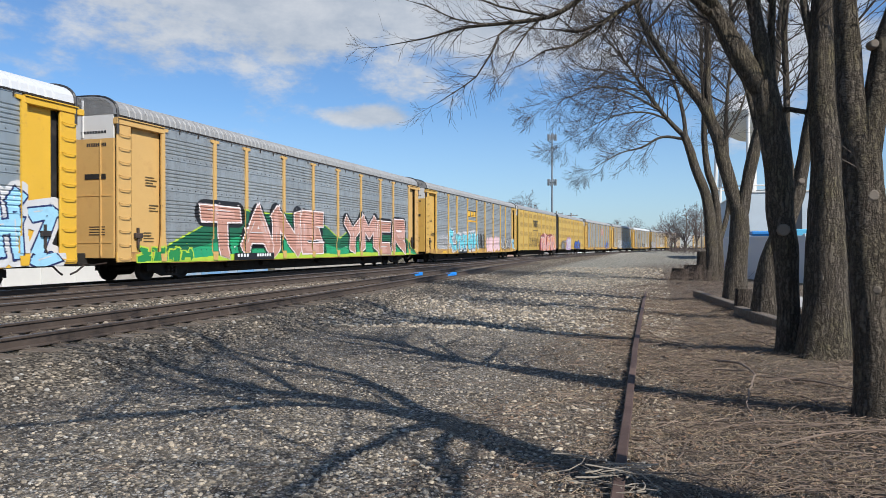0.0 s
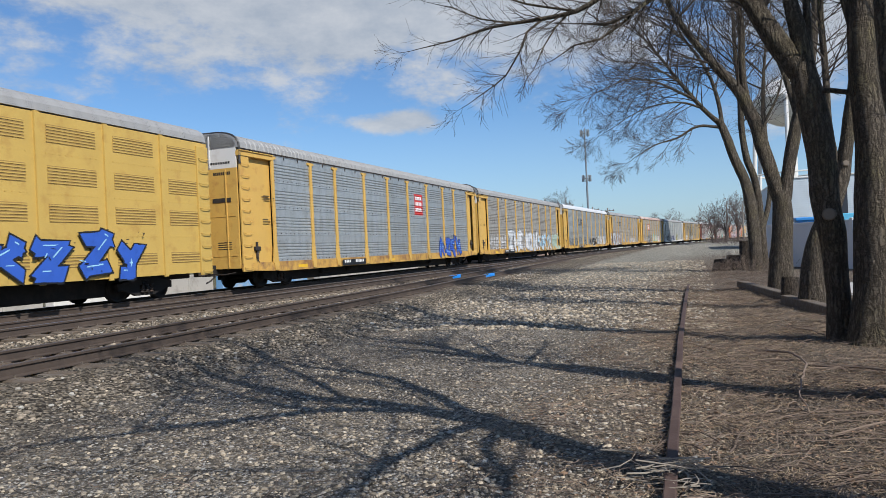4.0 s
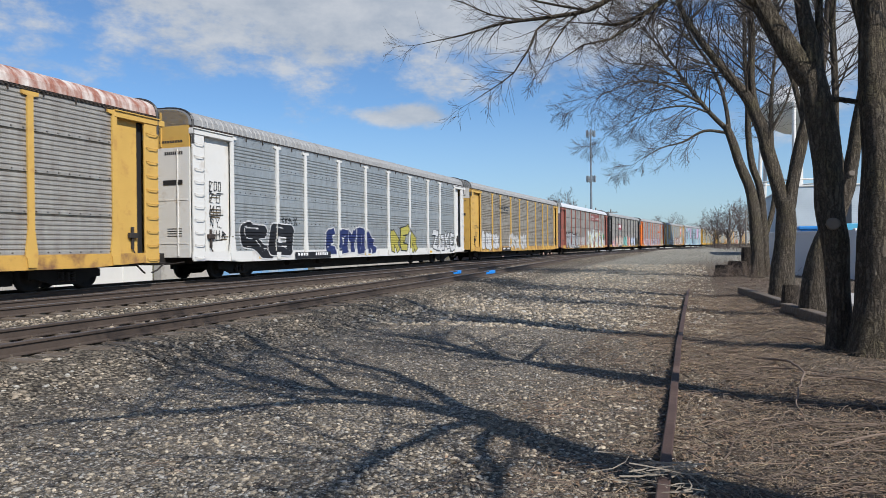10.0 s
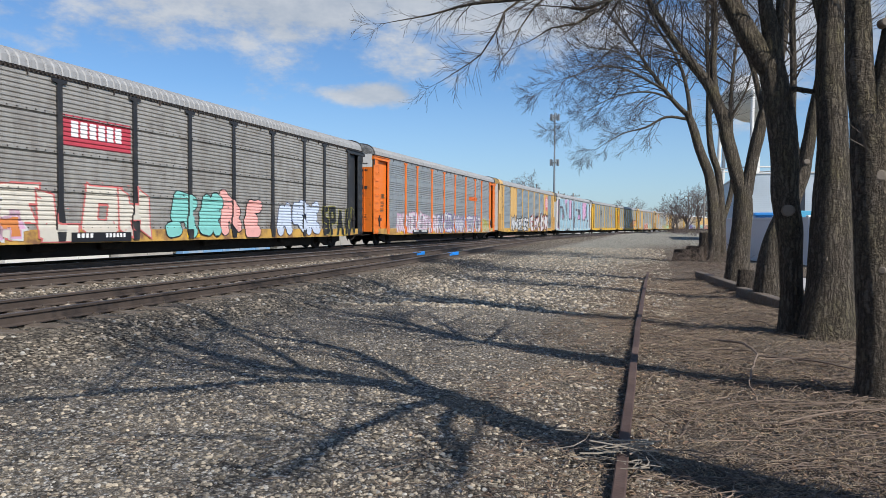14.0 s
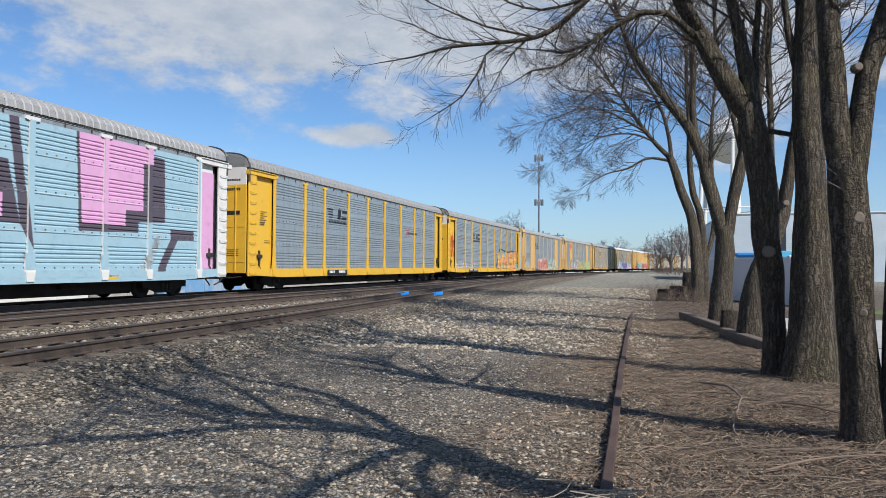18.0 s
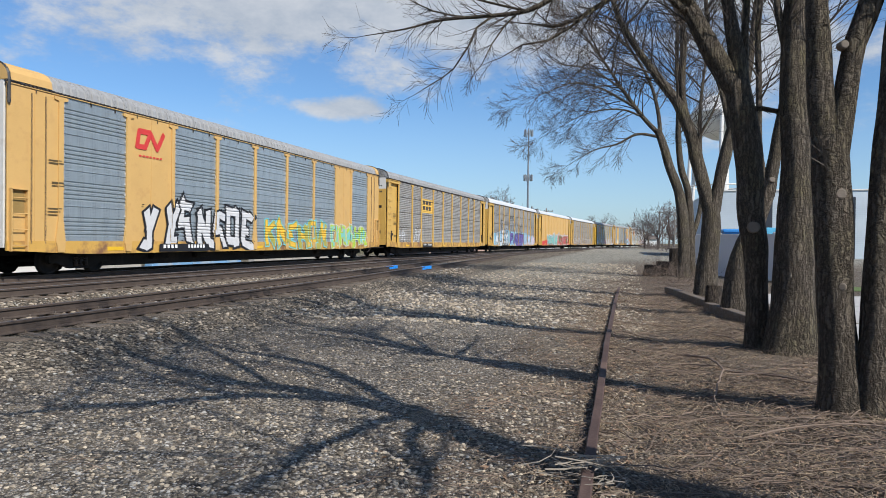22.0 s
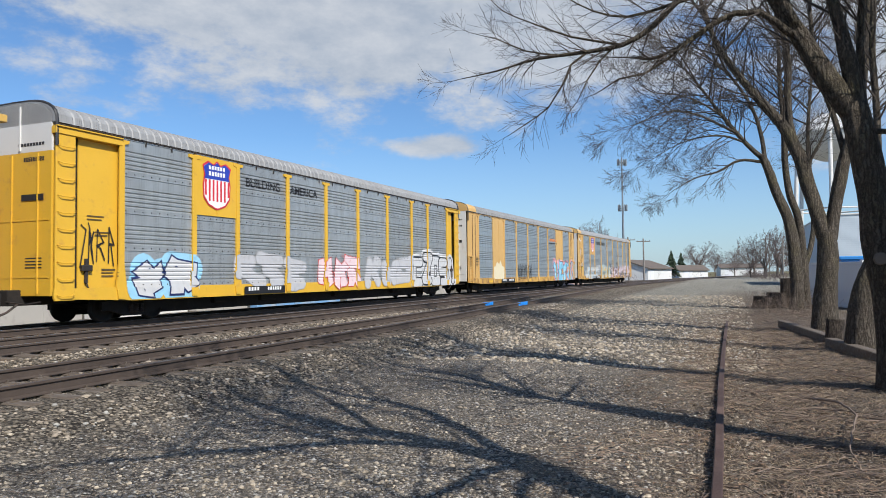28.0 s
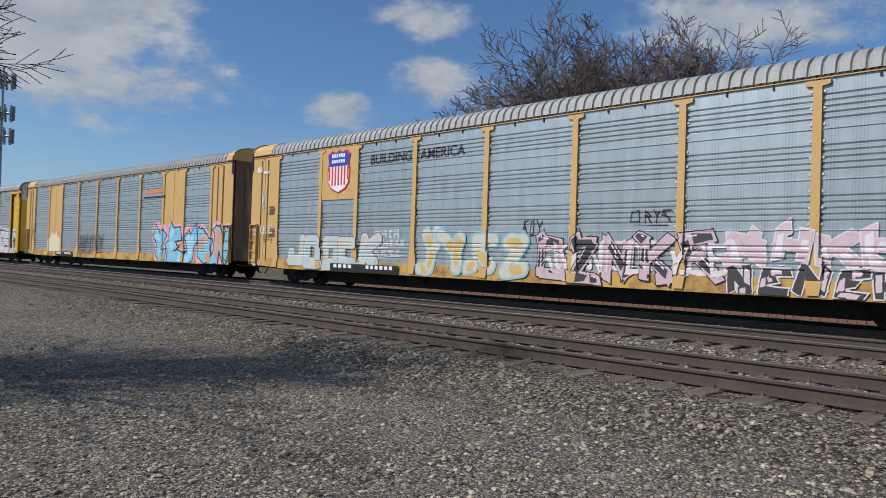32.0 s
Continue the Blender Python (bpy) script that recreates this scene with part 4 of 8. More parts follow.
def lay_on(car, side, layers, name, label="", start=0):
    """Lays layers of shapes, each of one colour, on a car's side, following its ridges and posts."""
    v, f, mi, mats = [], [], [], []
    for k, (colour, shapes) in enumerate(layers):
        mat = colour if isinstance(colour, bpy.types.Material) else paint(colour)
        if mat not in mats:
            mats.append(mat)
        lift = 0.004 + 0.0035 * (k + start)
        zs = [p[1] for s in shapes for p in (s[1:3] if s[0] == "line" else s[1])]
        rs = [s[3] for s in shapes if s[0] == "line"] or [0.0]
        z_lo, z_hi = min(zs) - max(rs), max(zs) + max(rs)
        for z0, z1 in zip(side.rows, side.rows[1:]):
            if z1 < z_lo or z0 > z_hi:
                continue
            zm = 0.5 * (z0 + z1)
            middle = row_spans(shapes, zm)
            low, high = row_spans(shapes, z0 + 0.001), row_spans(shapes, z1 - 0.001)
            even = len(low) == len(middle) == len(high)
            for i, (a, b) in enumerate(middle):
                a, b = max(a, 0.02), min(b, side.length - 0.02)
                if b - a < 0.004:
                    continue
                runs = list(side.spans(a, b, zm))
                for j, (p, q, depth) in enumerate(runs):
                    p0 = p1 = p
                    q0 = q1 = q
                    if even and j == 0 and a == middle[i][0]:
                        p0, p1 = (min(max(w[i][0], a - 0.12), q) for w in (low, high))
                    if even and j == len(runs) - 1 and b == middle[i][1]:
                        q0, q1 = (max(min(w[i][1], b + 0.12), p) for w in (low, high))
                    n = len(v)
                    d0, d1 = depth(z0 + 1e-4) + lift, depth(z1 - 1e-4) + lift
                    v += [(d0, p0, z0), (d0, q0, z0), (d1, q1, z1), (d1, p1, z1)]
                    f.append((n, n + 1, n + 2, n + 3))
                    mi.append(mats.index(mat))
    if not f:
        return
    me = bpy.data.meshes.new(name)
    me.from_pydata(v, [], f)
    for m in mats:
        me.materials.append(m)
    me.polygons.foreach_set("material_index", mi)
    ob = part(name, me, None, car, label)
    if name in ("stencil", "tag", "number_strip", "paint_flecks"):
        tagged(ob, label, kind="stuff")


GLYPHS = {"T": "01-61>31-30", "A": "00-31>31-60>13-53", "N": "00-01>01-50>50-51", "E": "50-00>00-01>01-51>02-42", "D": "00-01>01-41>41-53>53-50>50-00", "U": "01-00>00-50>50-51",
          "L": "01-00>00-50", "W": "01-10>10-32>32-40>40-61", "S": "00-50>50-52>52-02>02-01>01-51", "P": "00-01>01-51>51-52>52-02", "K": "00-01>02-51>02-50", "H": "00-01>50-51>02-52",
          "M": "00-01>01-32>32-61>61-60", "C": "51-01>01-00>00-50", "R": "00-01>01-51>51-52>52-02>12-60", "O": "00-01>01-51>51-50>50-00", "Z": "01-51>51-00>00-50", "Y": "01-32>61-32>32-30", "F": "00-01>01-51>02-42", "X": "00-51>01-50", "I": "30-31", "J": "51-50>50-00>00-03", "B": "00-01>01-41>41-42>02-52>52-50>50-00", "G": "51-01>01-00>00-50>50-52>52-32", "V": "01-30>30-61"}


def letter(ch):
    """Strokes of a capital in a unit box: columns 0 to 6, rows 0 foot, 1 head, 2 middle, 3 lower middle."""
    rows = {"0": 0.0, "1": 1.0, "2": 0.52, "3": 0.38}
    out = []
    for seg in GLYPHS[ch].split(">"):
        a, b = seg.split("-")
        out.append(((int(a[0]) / 6, rows[a[1]]), (int(b[0]) / 6, rows[b[1]])))
    return out


def scribble(r):
    """A wild-style form of leaning bars, hooks and spurs that spells nothing."""
    j = lambda: r.uniform(-0.09, 0.09)
    a, b, c, d = (0.12 + j(), 0.02 + j()), (0.18 + j(), 0.97 + j()), (0.86 + j(), 0.95 + j()), (0.84 + j(), 0.04 + j())
    m, e, h = (0.5 + j(), 0.5 + j()), (0.15 + j(), 0.5 + j()), (0.85 + j(), 0.52 + j())
    segs = list(r.choice((((a, b), (e, h), (d, c)), ((a, b), (b, c), (e, m), (a, d)), ((b, c), (c, a), (a, d)), ((a, b), (b, c), (c, d), (d, a)), ((a, b), (e, c), (m, d)), ((a, b), (b, d), (d, c)),
                          ((b, e), (e, m), (m, d), (b, c)), ((a, b), (b, h), (h, e), (m, d)), ((b, m), (c, m), (m, (0.5 + j(), 0.0))))))
    if r.random() < 0.6:
        p = r.choice((a, d))
        segs.append((p, (p[0] + r.choice((-0.28, 0.28)), p[1] - 0.04)))
    if r.random() < 0.5:
        p = r.choice((b, c))
        segs.append((p, (p[0] + r.uniform(-0.3, 0.3), p[1] + 0.12)))
    return segs


def stroke(a, b, w0, w1, cut, grow=0.0):
    """A bar with slanted ends, broader at one end."""
    dy, dz = b[0] - a[0], b[1] - a[1]
    ln = math.hypot(dy, dz) or 1e-6
    dy, dz = dy / ln, dz / ln
    w0, w1, e = w0 + grow, w1 + grow, grow + 0.6 * min(w0, w1)
    s = cut * min(w0, w1)
    return ("poly", [(a[0] - dy * (e + s) - dz * w0, a[1] - dz * (e + s) + dy * w0), (b[0] + dy * (e - s) - dz * w1, b[1] + dz * (e - s) + dy * w1),
                     (b[0] + dy * (e + s) + dz * w1, b[1] + dz * (e + s) - dy * w1), (a[0] - dy * (e - s) + dz * w0, a[1] - dz * (e - s) - dy * w0)])


def piece(car, side, y0, y1, z0, z1, fill, line, seed, word=None, count=None, fat=0.17, edge=0.05, glow=None, shine=None, third=None, puffy=False):
    """One graffiti piece: letter forms side by side, each with its outline, over a glow, with shine marks and flecks."""
    r = random.Random(seed)
    fat *= 0.95 if fat > 0.07 else 0.8
    n = len(word) if word else (count or max(2, round((y1 - y0) / (5.2 * fat + 0.25))))
    step = (y1 - y0) / n
    back, forms = [], []
    for i in range(n):
        segs = letter(word[i]) if word else scribble(r)
        tilt, w, lift = r.uniform(-0.16, 0.16), step * r.uniform(0.92, 1.12), r.uniform(-0.05, 0.08) * (z1 - z0)
        h = (z1 - z0 - 2 * fat) * r.uniform(0.86, 1.02)
        under, over, extra, marks = [], [], [], []

        def to(p):
            return (y0 + i * step + fat * 0.6 + p[0] * (w - fat * 1.3) + tilt * p[1] * h, max(z0 + fat * 0.6, z0 + fat + lift + p[1] * h))
        for a, b in segs:
            a, b = to(a), to(b)
            w0, w1, cut = fat * r.uniform(0.75, 1.2), fat * r.uniform(0.75, 1.2), r.uniform(-0.7, 0.7)
            at = lambda t, o=0.0: (a[0] + (b[0] - a[0]) * t, a[1] + (b[1] - a[1]) * t + o)
            if puffy:
                shape = lambda k: ("line", a, b, fat + k)
            else:
                shape = lambda k: stroke(a, b, w0, w1, cut, k)
            back.append(("line", a, b, fat + edge + 0.13 * r.uniform(0.6, 1.5)))
            under.append(shape(edge))
            over.append(shape(0.0))
            if third and r.random() < 0.6:
                extra.append(stroke(at(r.uniform(0, 0.5)), at(r.uniform(0.6, 1.0)), w0 * 0.8, w1 * 0.55, cut))
            if shine and r.random() < 0.6:
                marks.append(("line", at(0.1, fat * 0.45), at(r.uniform(0.35, 0.8), fat * 0.45), 0.018))
        if line and shine and fat > 0.1:
            c = to((r.uniform(0.2, 0.8), r.uniform(0.2, 0.8)))
            marks.append(("line", c, (c[0] + r.uniform(-0.25, 0.25), c[1] + r.uniform(-0.1, 0.1)), 0.014))
        forms.append([(colour, shapes) for colour, shapes in ((line, under), (fill, over), (third, extra), (shine, marks)) if colour and shapes])
    if glow:
        lay_on(car, side, [(glow, back)], "graffiti_ground", "sprayed ground of the graffiti", 2)
    for i, layers in enumerate(forms):
        lay_on(car, side, layers, "graffiti_letter", "spray-painted graffiti letter" if i == 0 else "", 3 + 4 * (i % 2))
    # flecks of the outline's colour round the piece, and runs of paint
    flecks = [("line", (q := r.uniform(y0, y1), s := z0 + 0.15 + r.random() * (z1 - z0) * 1.05), (q + r.uniform(-0.15, 0.15), s + r.uniform(-0.08, 0.08)), r.uniform(0.008, 0.02)) for _ in range(int((y1 - y0) * 2))]
    lay_on(car, side, [(line or fill, flecks)], "paint_flecks", "", 11)


def tag_scrawl(car, side, y0, y1, z0, z1, colour, seed, thick=0.022):
    """Thin handwriting-like loops that cannot be read."""
    r = random.Random(seed)
    shapes, y = [], y0
    while y < y1 - 0.1:
        w = r.uniform(0.16, 0.34)
        pts = [(y + w * p[0], z0 + (z1 - z0) * p[1]) for seg in scribble(r)[:4] for p in seg]
        shapes += [("line", p, q, thick * r.uniform(0.7, 1.1)) for p, q in zip(pts, pts[1:])]
        y += w * 1.25
    if r.random() < 0.5:
        shapes.append(("line", (y0, z0 - 0.06), (y1, z0 + r.uniform(-0.1, 0.1)), thick * 0.8))
    lay_on(car, side, [(colour, shapes)], "tag", "thin scrawled tag")


def rect(y0, y1, z0, z1, lean=0.0):
    return ("poly", [(y0, z0), (y1, z0), (y1 + lean, z1), (y0 + lean, z1)])


def bars(y0, y1, z0, z1, n, lines=1, gap=0.35):
    """Plain bars in place of lettering."""
    out = []
    for j in range(lines):
        a, b = z1 - (z1 - z0) * (j + 0.75) / lines, z1 - (z1 - z0) * (j + 0.1) / lines
        w = (y1 - y0) / n
        out += [rect(y0 + i * w, y0 + i * w + w * (1 - gap), a, b) for i in range(n)]
    return out


def oval(y, z, ry, rz, n=20):
    return ("poly", [(y + ry * math.cos(2 * math.pi * k / n), z + rz * math.sin(2 * math.pi * k / n)) for k in range(n)])


def shield(y, z, w, h, grow=0.0):
    a = w / 2 + grow
    t, b = z + h / 2 + grow, z - h / 2 - grow
    pts = [(-a, t - 0.12 * h), (-a * 0.62, t - 0.02 * h), (-a * 0.25, t - 0.08 * h), (0, t), (a * 0.25, t - 0.08 * h), (a * 0.62, t - 0.02 * h), (a, t - 0.12 * h), (a * 0.88, t - 0.3 * h), (a * 0.97, t - 0.52 * h), (a * 0.93, b + 0.25 * h), (a * 0.6, b + 0.09 * h), (0, b), (-a * 0.6, b + 0.09 * h), (-a * 0.93, b + 0.25 * h), (-a * 0.97, t - 0.52 * h), (-a * 0.88, t - 0.3 * h)]
    return [(y + p, q) for p, q in pts]


def emblem_shield(car, side, y, z, w=1.25, h=1.5):
    """A railway emblem as plain shapes: a blue head with white bars over red and white stripes."""
    out = shield(y, z, w, h)
    split = z + 0.12 * h
    top = [p if p[1] > split else (p[0], split) for p in out]
    stripes = []
    for k in range(7):
        a = y - w / 2 + w * (k + 0.28) / 7
        stripes.append(("poly", [(a, z - 0.34 * h if 0 < k < 6 else z - 0.22 * h), (a + w / 15, z - 0.34 * h if 0 < k < 6 else z - 0.22 * h), (a + w / 15, split - 0.02), (a, split - 0.02)]))
    lay_on(car, side, [((0.55, 0.03, 0.05), [("poly", shield(y, z, w, h, 0.05))]), ((0.78, 0.78, 0.78), [("poly", out)]), ((0.02, 0.05, 0.36), [("poly", top)]), ((0.62, 0.03, 0.045), stripes),
                       ((0.8, 0.8, 0.8), bars(y - w * 0.32, y + w * 0.32, split + 0.05 * h, split + 0.31 * h, 6, 2, 0.3))], "emblem", "red white and blue shield emblem")


def emblem_stripes(car, side, y0, y1, z, h, long_stripes=True):
    """A railway emblem as plain shapes: black stripes and a slanted block, with bars beneath."""
    w = y1 - y0
    shapes = [rect(y0 + k * 0.03 * w, y0 + w * (0.48 if long_stripes else 0.3) - k * 0.02, z + h * (0.78 - 0.24 * k), z + h * (0.92 - 0.24 * k)) for k in range(4)]
    shapes += [rect(y0 + 0.5 * w, y0 + 0.66 * w, z, z + h, 0.04 * w), rect(y0 + 0.7 * w, y0 + 0.96 * w, z, z + h * 0.3, 0.03 * w), rect(y0 + 0.74 * w, y0 + w, z + h * 0.62, z + h * 0.95, 0.0)]
    shapes += bars(y0 + 0.1 * w, y1, z - h * 0.55, z - h * 0.12, 12, 1, 0.3)
    lay_on(car, side, [(INK, shapes)], "emblem", "black striped railway emblem")


def placard(car, side, y0, y1, z0, z1, colour, mark, n, lines, label, edge=0.0):
    layers = [(colour, [rect(y0, y1, z0, z1)])]
    m = 0.12 * (y1 - y0)
    layers.append((mark, bars(y0 + m, y1 - m, z0 + 0.1 * (z1 - z0), z1 - 0.08 * (z1 - z0), n, lines, 0.25)))
    lay_on(car, side, layers, "placard", label)


def number_strip(car, side, y0, y1):
    z0, z1 = SILL + 0.03, PANEL_Z - 0.08
    lay_on(car, side, [(INK, [rect(y0, y1, z0, z1)]), ((0.75, 0.75, 0.73), bars(y0 + 0.2, y0 + (y1 - y0) * 0.36, z0 + 0.06, z1 - 0.02, 4) + bars(y0 + (y1 - y0) * 0.55, y1 - 0.2, z0 + 0.06, z1 - 0.02, 6))], "number_strip", "black strip with white characters", 12)


def words(car, side, text, y, z, size, mat):
    """Lettering in the built-in font on a car's side, bent over the ridges of its sheet."""
    cu = bpy.data.curves.new("words", "FONT")
    cu.body, cu.size, cu.extrude, cu.offset = text, size, 0.0, size * 0.02
    tmp = bpy.data.objects.new("words", cu)
    me = bpy.data.meshes.new_from_object(tmp)
    bpy.data.objects.remove(tmp)
    bm = bmesh.new()
    bm.from_mesh(me)
    bm.transform(Matrix(((0, 0, 1, 0), (1, 0, 0, y), (0, 1, 0, z), (0, 0, 0, 1))))
    for row in side.rows:
        if z - 0.1 < row < z + size:
            bmesh.ops.bisect_plane(bm, geom=bm.verts[:] + bm.edges[:] + bm.faces[:], plane_co=(0, 0, row), plane_no=(0, 0, 1))
    for p in bm.verts:
        p.co.x = HALF - 0.014 + float(np.interp(p.co.z, side.heights, side.depths))
    part("lettering", mesh_of(bm, "lettering", mat), None, car, "black slogan lettering")


def stencils(car, side, y0, z0, y1, z1, seed, colour=(0.10, 0.07, 0.03)):
    """Small blocks of lettering too fine to read."""
    r = random.Random(seed)
    shapes = []
    for _ in range(3):
        a, b = r.uniform(y0, y1 - 0.5), r.uniform(z0, z1)
        for k in range(r.choice((2, 3, 4))):
            shapes.append(rect(a, a + r.uniform(0.3, 0.55), b + 0.09 * k, b + 0.09 * k + 0.035))
    lay_on(car, side, [(colour, shapes)], "stencil", "small dark stencilled lines")


def decorate(car, n, side):
    P = lambda *a, **k: piece(car, side, *a, **k)
    S = lambda *a, **k: tag_scrawl(car, side, *a, **k)
    if n == -26:
        P(18.5, 26.5, .62, 2.5, SKY, NAVY, 101, glow=PALE, shine=PALE)
    elif n == -25:
        hill = [(1.2, .62), (26.6, .62), (26.2, .9), (24.2, 1.9), (22, 2.4), (20, 2.0), (17.5, 2.5), (15.2, 1.5), (13.5, 2.2), (11, 2.6), (8, 2.5), (6.2, 2.6), (4.5, 2.0), (2.4, 1.2)]
        lay_on(car, side, [(LIME, [("poly", [(y, z + .06) for y, z in hill])]), ((.012, .11, .055), [("poly", hill)]), ((.02, .30, .13), [("poly", [(y, .62 + (z - .62) * .45) for y, z in hill])]), (LIME, [("poly", [(y, .62 + (z - .62) * .13) for y, z in hill])])], "graffiti", "dark green painted hills with lime edges")
        P(4.2, 13.8, .7, 2.75, (.46, .24, .18), (.80, .70, .68), 102, word="TANE", fat=.30, edge=.06, glow=INK, third=(.56, .32, .26), shine=PALE)
        P(15.6, 24.6, .7, 2.7, (.46, .24, .18), (.80, .70, .68), 103, word="YMCR", fat=.30, edge=.06, glow=INK, third=(.56, .32, .26), shine=PALE)
        P(.9, 3.6, .65, 1.1, GREEN, LIME, 1031, fat=.1)
    elif n == -24:
        lay_on(car, side, [(INK, bars(9.9, 12.3, 3.4, 4.2, 3, 1, .12)), (GOLD, bars(9.95, 12.25, 3.48, 4.12, 3, 1, .25) + [rect(9.9, 12.3, 3.18, 3.32)])], "emblem", "yellow and black railway initials")
        P(2.4, 5.0, 1.0, 1.9, GREY, PALE, 104, fat=.06)
        P(5.0, 12.8, .8, 2.2, CYAN, NAVY, 105, glow=PALE, fat=.2)
        P(13, 15.3, .9, 2.3, INK, None, 106, fat=.06)
        P(15.6, 20, .7, 2.0, (.72, .50, .52), BLUSH, 107, puffy=True, fat=.26, count=6, edge=.03)
        P(20.8, 24.6, .9, 2.0, PALE, INK, 108, fat=.06)
        P(25, 26.4, .9, 1.9, SKY, PALE, 109)
    elif n == -23:
        emblem_stripes(car, side, 6.6, 8.9, 3.7, .5)
        lay_on(car, side, [(INK, bars(6.6, 9.3, 2.9, 3.1, 9))], "number", "dark stencilled characters")
        S(4.8, 9.5, 1.2, 2.2, INK, 1)
        lay_on(car, side, [((.22, .035, .04), [("poly", [(10.0, .65), (19.8, .65), (19.4, 1.7), (18.4, 2.5), (16.2, 2.75), (14.6, 2.6), (12.6, 2.8), (10.6, 2.5), (10.0, 1.6)])])], "graffiti", "maroon painted ground")
        P(10.4, 19.3, .62, 2.55, (.62, .25, .10), (.76, .70, .68), 110, shine=PALE, third=(.66, .32, .34), fat=.27, edge=.06, count=8)
        P(23.4, 26.2, .8, 1.9, GREY, INK, 111, fat=.1)
        P(27, 30.6, .75, 2.2, PALE, ROYAL, 112, glow=ORCHID, fat=.14)
        P(33.5, 38.8, .75, 2.0, ROYAL, INK, 113, shine=SKY, fat=.2)
    elif n == -22:
        P(19.5, 23.5, .7, 1.9, ROYAL, NAVY, 114, shine=SKY)
        placard(car, side, 16.0, 17.2, 3.2, 4.4, RED, (.75, .75, .74), 4, 3, "red railway placard")
    elif n == -21:
        P(2.2, 6.4, 1.0, 2.1, PALE, None, 1151, fat=.06)
        P(7.2, 16.8, .62, 2.5, (.50, .52, .54), (.10, .11, .12), 115, shine=PALE, third=(.66, .66, .66), fat=.26, edge=.04)
        P(17.0, 22.6, .65, 2.2, PALE, (.06, .07, .09), 117, fat=.18, third=SKY)
        P(22.9, 26.3, .7, 2.3, (.34, .44, .36), (.62, .70, .60), 118, fat=.22, puffy=True, edge=.03)
    elif n == -20:
        emblem_stripes(car, side, 7.1, 9.6, 3.55, .55, False)
        for k, (a, b) in enumerate(((2.2, 4.5), (5, 6.8), (7.3, 9.2), (10, 12))):
            S(a, b, .9, 1.9, INK, 20 + k)
        P(13.6, 18, .8, 1.95, INK, PALE, 119, word="NASK", fat=.15)
        P(19.3, 24, .85, 2.0, PALE, (.10, .10, .10), 120, word="ZENYO", fat=.17, edge=.03)
    elif n == -19:
        emblem_stripes(car, side, 6.2, 9.0, 3.85, .42)
        lay_on(car, side, [((.30, .20, .16), [("poly", [(1.0, .62), (8.4, .62), (8.3, 2.2), (6.6, 2.75), (5.2, 2.3), (4.2, 2.4), (2.2, 2.8), (1.0, 2.2)])])], "graffiti", "faded red painted ground")
        P(1.0, 8.2, .6, 2.6, (.44, .46, .49), INK, 121, fat=.26, shine=INK, third=(.56, .57, .59), edge=.05)
        P(10, 12, 1.0, 1.6, PALE, None, 122, fat=.05)
        P(16.6, 21.6, .9, 1.7, PALE, None, 123, fat=.09)
    elif n == -18:
        placard(car, side, 7.0, 9.65, 3.05, 4.25, (.42, .10, .06), (.75, .74, .72), 8, 3, "red placard with white lettering bars")
        S(3.2, 4.6, 1.4, 2.0, INK, 30)
        P(5.2, 12.4, .65, 2.15, GREY, INK, 124, fat=.16, edge=.07, shine=PALE)
        lay_on(car, side, [(TEAL, [rect(12.8, 18.6, .95, 2.05), rect(13.4, 15, 2.0, 2.3)]), (PINK, bars(13.4, 18.3, 1.05, 1.9, 5, 2, .45))], "graffiti", "teal painted block with pink marks")
        P(18.7, 21.2, .75, 2.0, BLUSH, PALE, 125, fat=.08)
    elif n == -17:
        P(2.4, 6.0, .75, 2.1, INK, PALE, 126, fat=.26, puffy=True, count=2, shine=PALE)
        S(5.2, 6.4, 2.0, 2.3, INK, 31)
        P(8.6, 13.4, .75, 2.05, NAVY, PALE, 127, fat=.2, count=5)
        P(15.2, 18.8, .75, 2.1, OLIVE, INK, 128, fat=.2)
        P(21.2, 25.2, .8, 1.95, PALE, INK, 129, fat=.13)
        for k in range(5):
            S(.95, 1.7, 1.4 + .42 * k, 1.72 + .42 * k, INK, 35 + k, .016)
    elif n == -16:
        emblem_stripes(car, side, 6.5, 9.2, 3.85, .42)
        P(2.3, 6.4, .75, 2.0, (.52, .52, .52), INK, 130, fat=.2, edge=.03, puffy=True, count=5)
        P(9.2, 14.4, .75, 1.95, (.50, .49, .47), GREY, 131, fat=.16)
    elif n == -15:
        lay_on(car, side, [((.24, .07, .055), [rect(15.8, 21.3, 4.05, 4.95)]), ((.48, .46, .45), bars(16.2, 18.4, 4.35, 4.75, 8) + bars(18.9, 21, 4.2, 4.6, 7) + [rect(16.2, 19, 4.25, 4.3)])], "placard", "red oxide placard with grey lettering bars")
        P(2.6, 8.2, .65, 2.2, GREY, PALE, 132, word="HOSH", fat=.2, glow=INK)
        S(9, 12.5, 1.0, 2.0, PALE, 41)
        P(13.4, 24.0, .65, 2.75, (.52, .58, .58), (.66, .68, .64), 133, fat=.28, edge=.07, third=(.58, .56, .24), shine=INK)
        lay_on(car, side, [(GREEN, [oval(23.9, 2.2, .45, .3), oval(24.6, 2.1, .3, .25)]), (INK, [oval(24.0, 1.6, .4, .35)]), (PALE, [oval(24.6, 1.3, .45, .45)])], "graffiti", "green and white painted blobs")
    elif n == -14:
        placard(car, side, 7.0, 9.6, 3.3, 4.15, (.42, .05, .07), (.75, .74, .74), 6, 1, "red placard with white lettering bars")
        P(2.3, 5.8, .7, 1.7, ORCHID, PALE, 134, third=RUSTY)
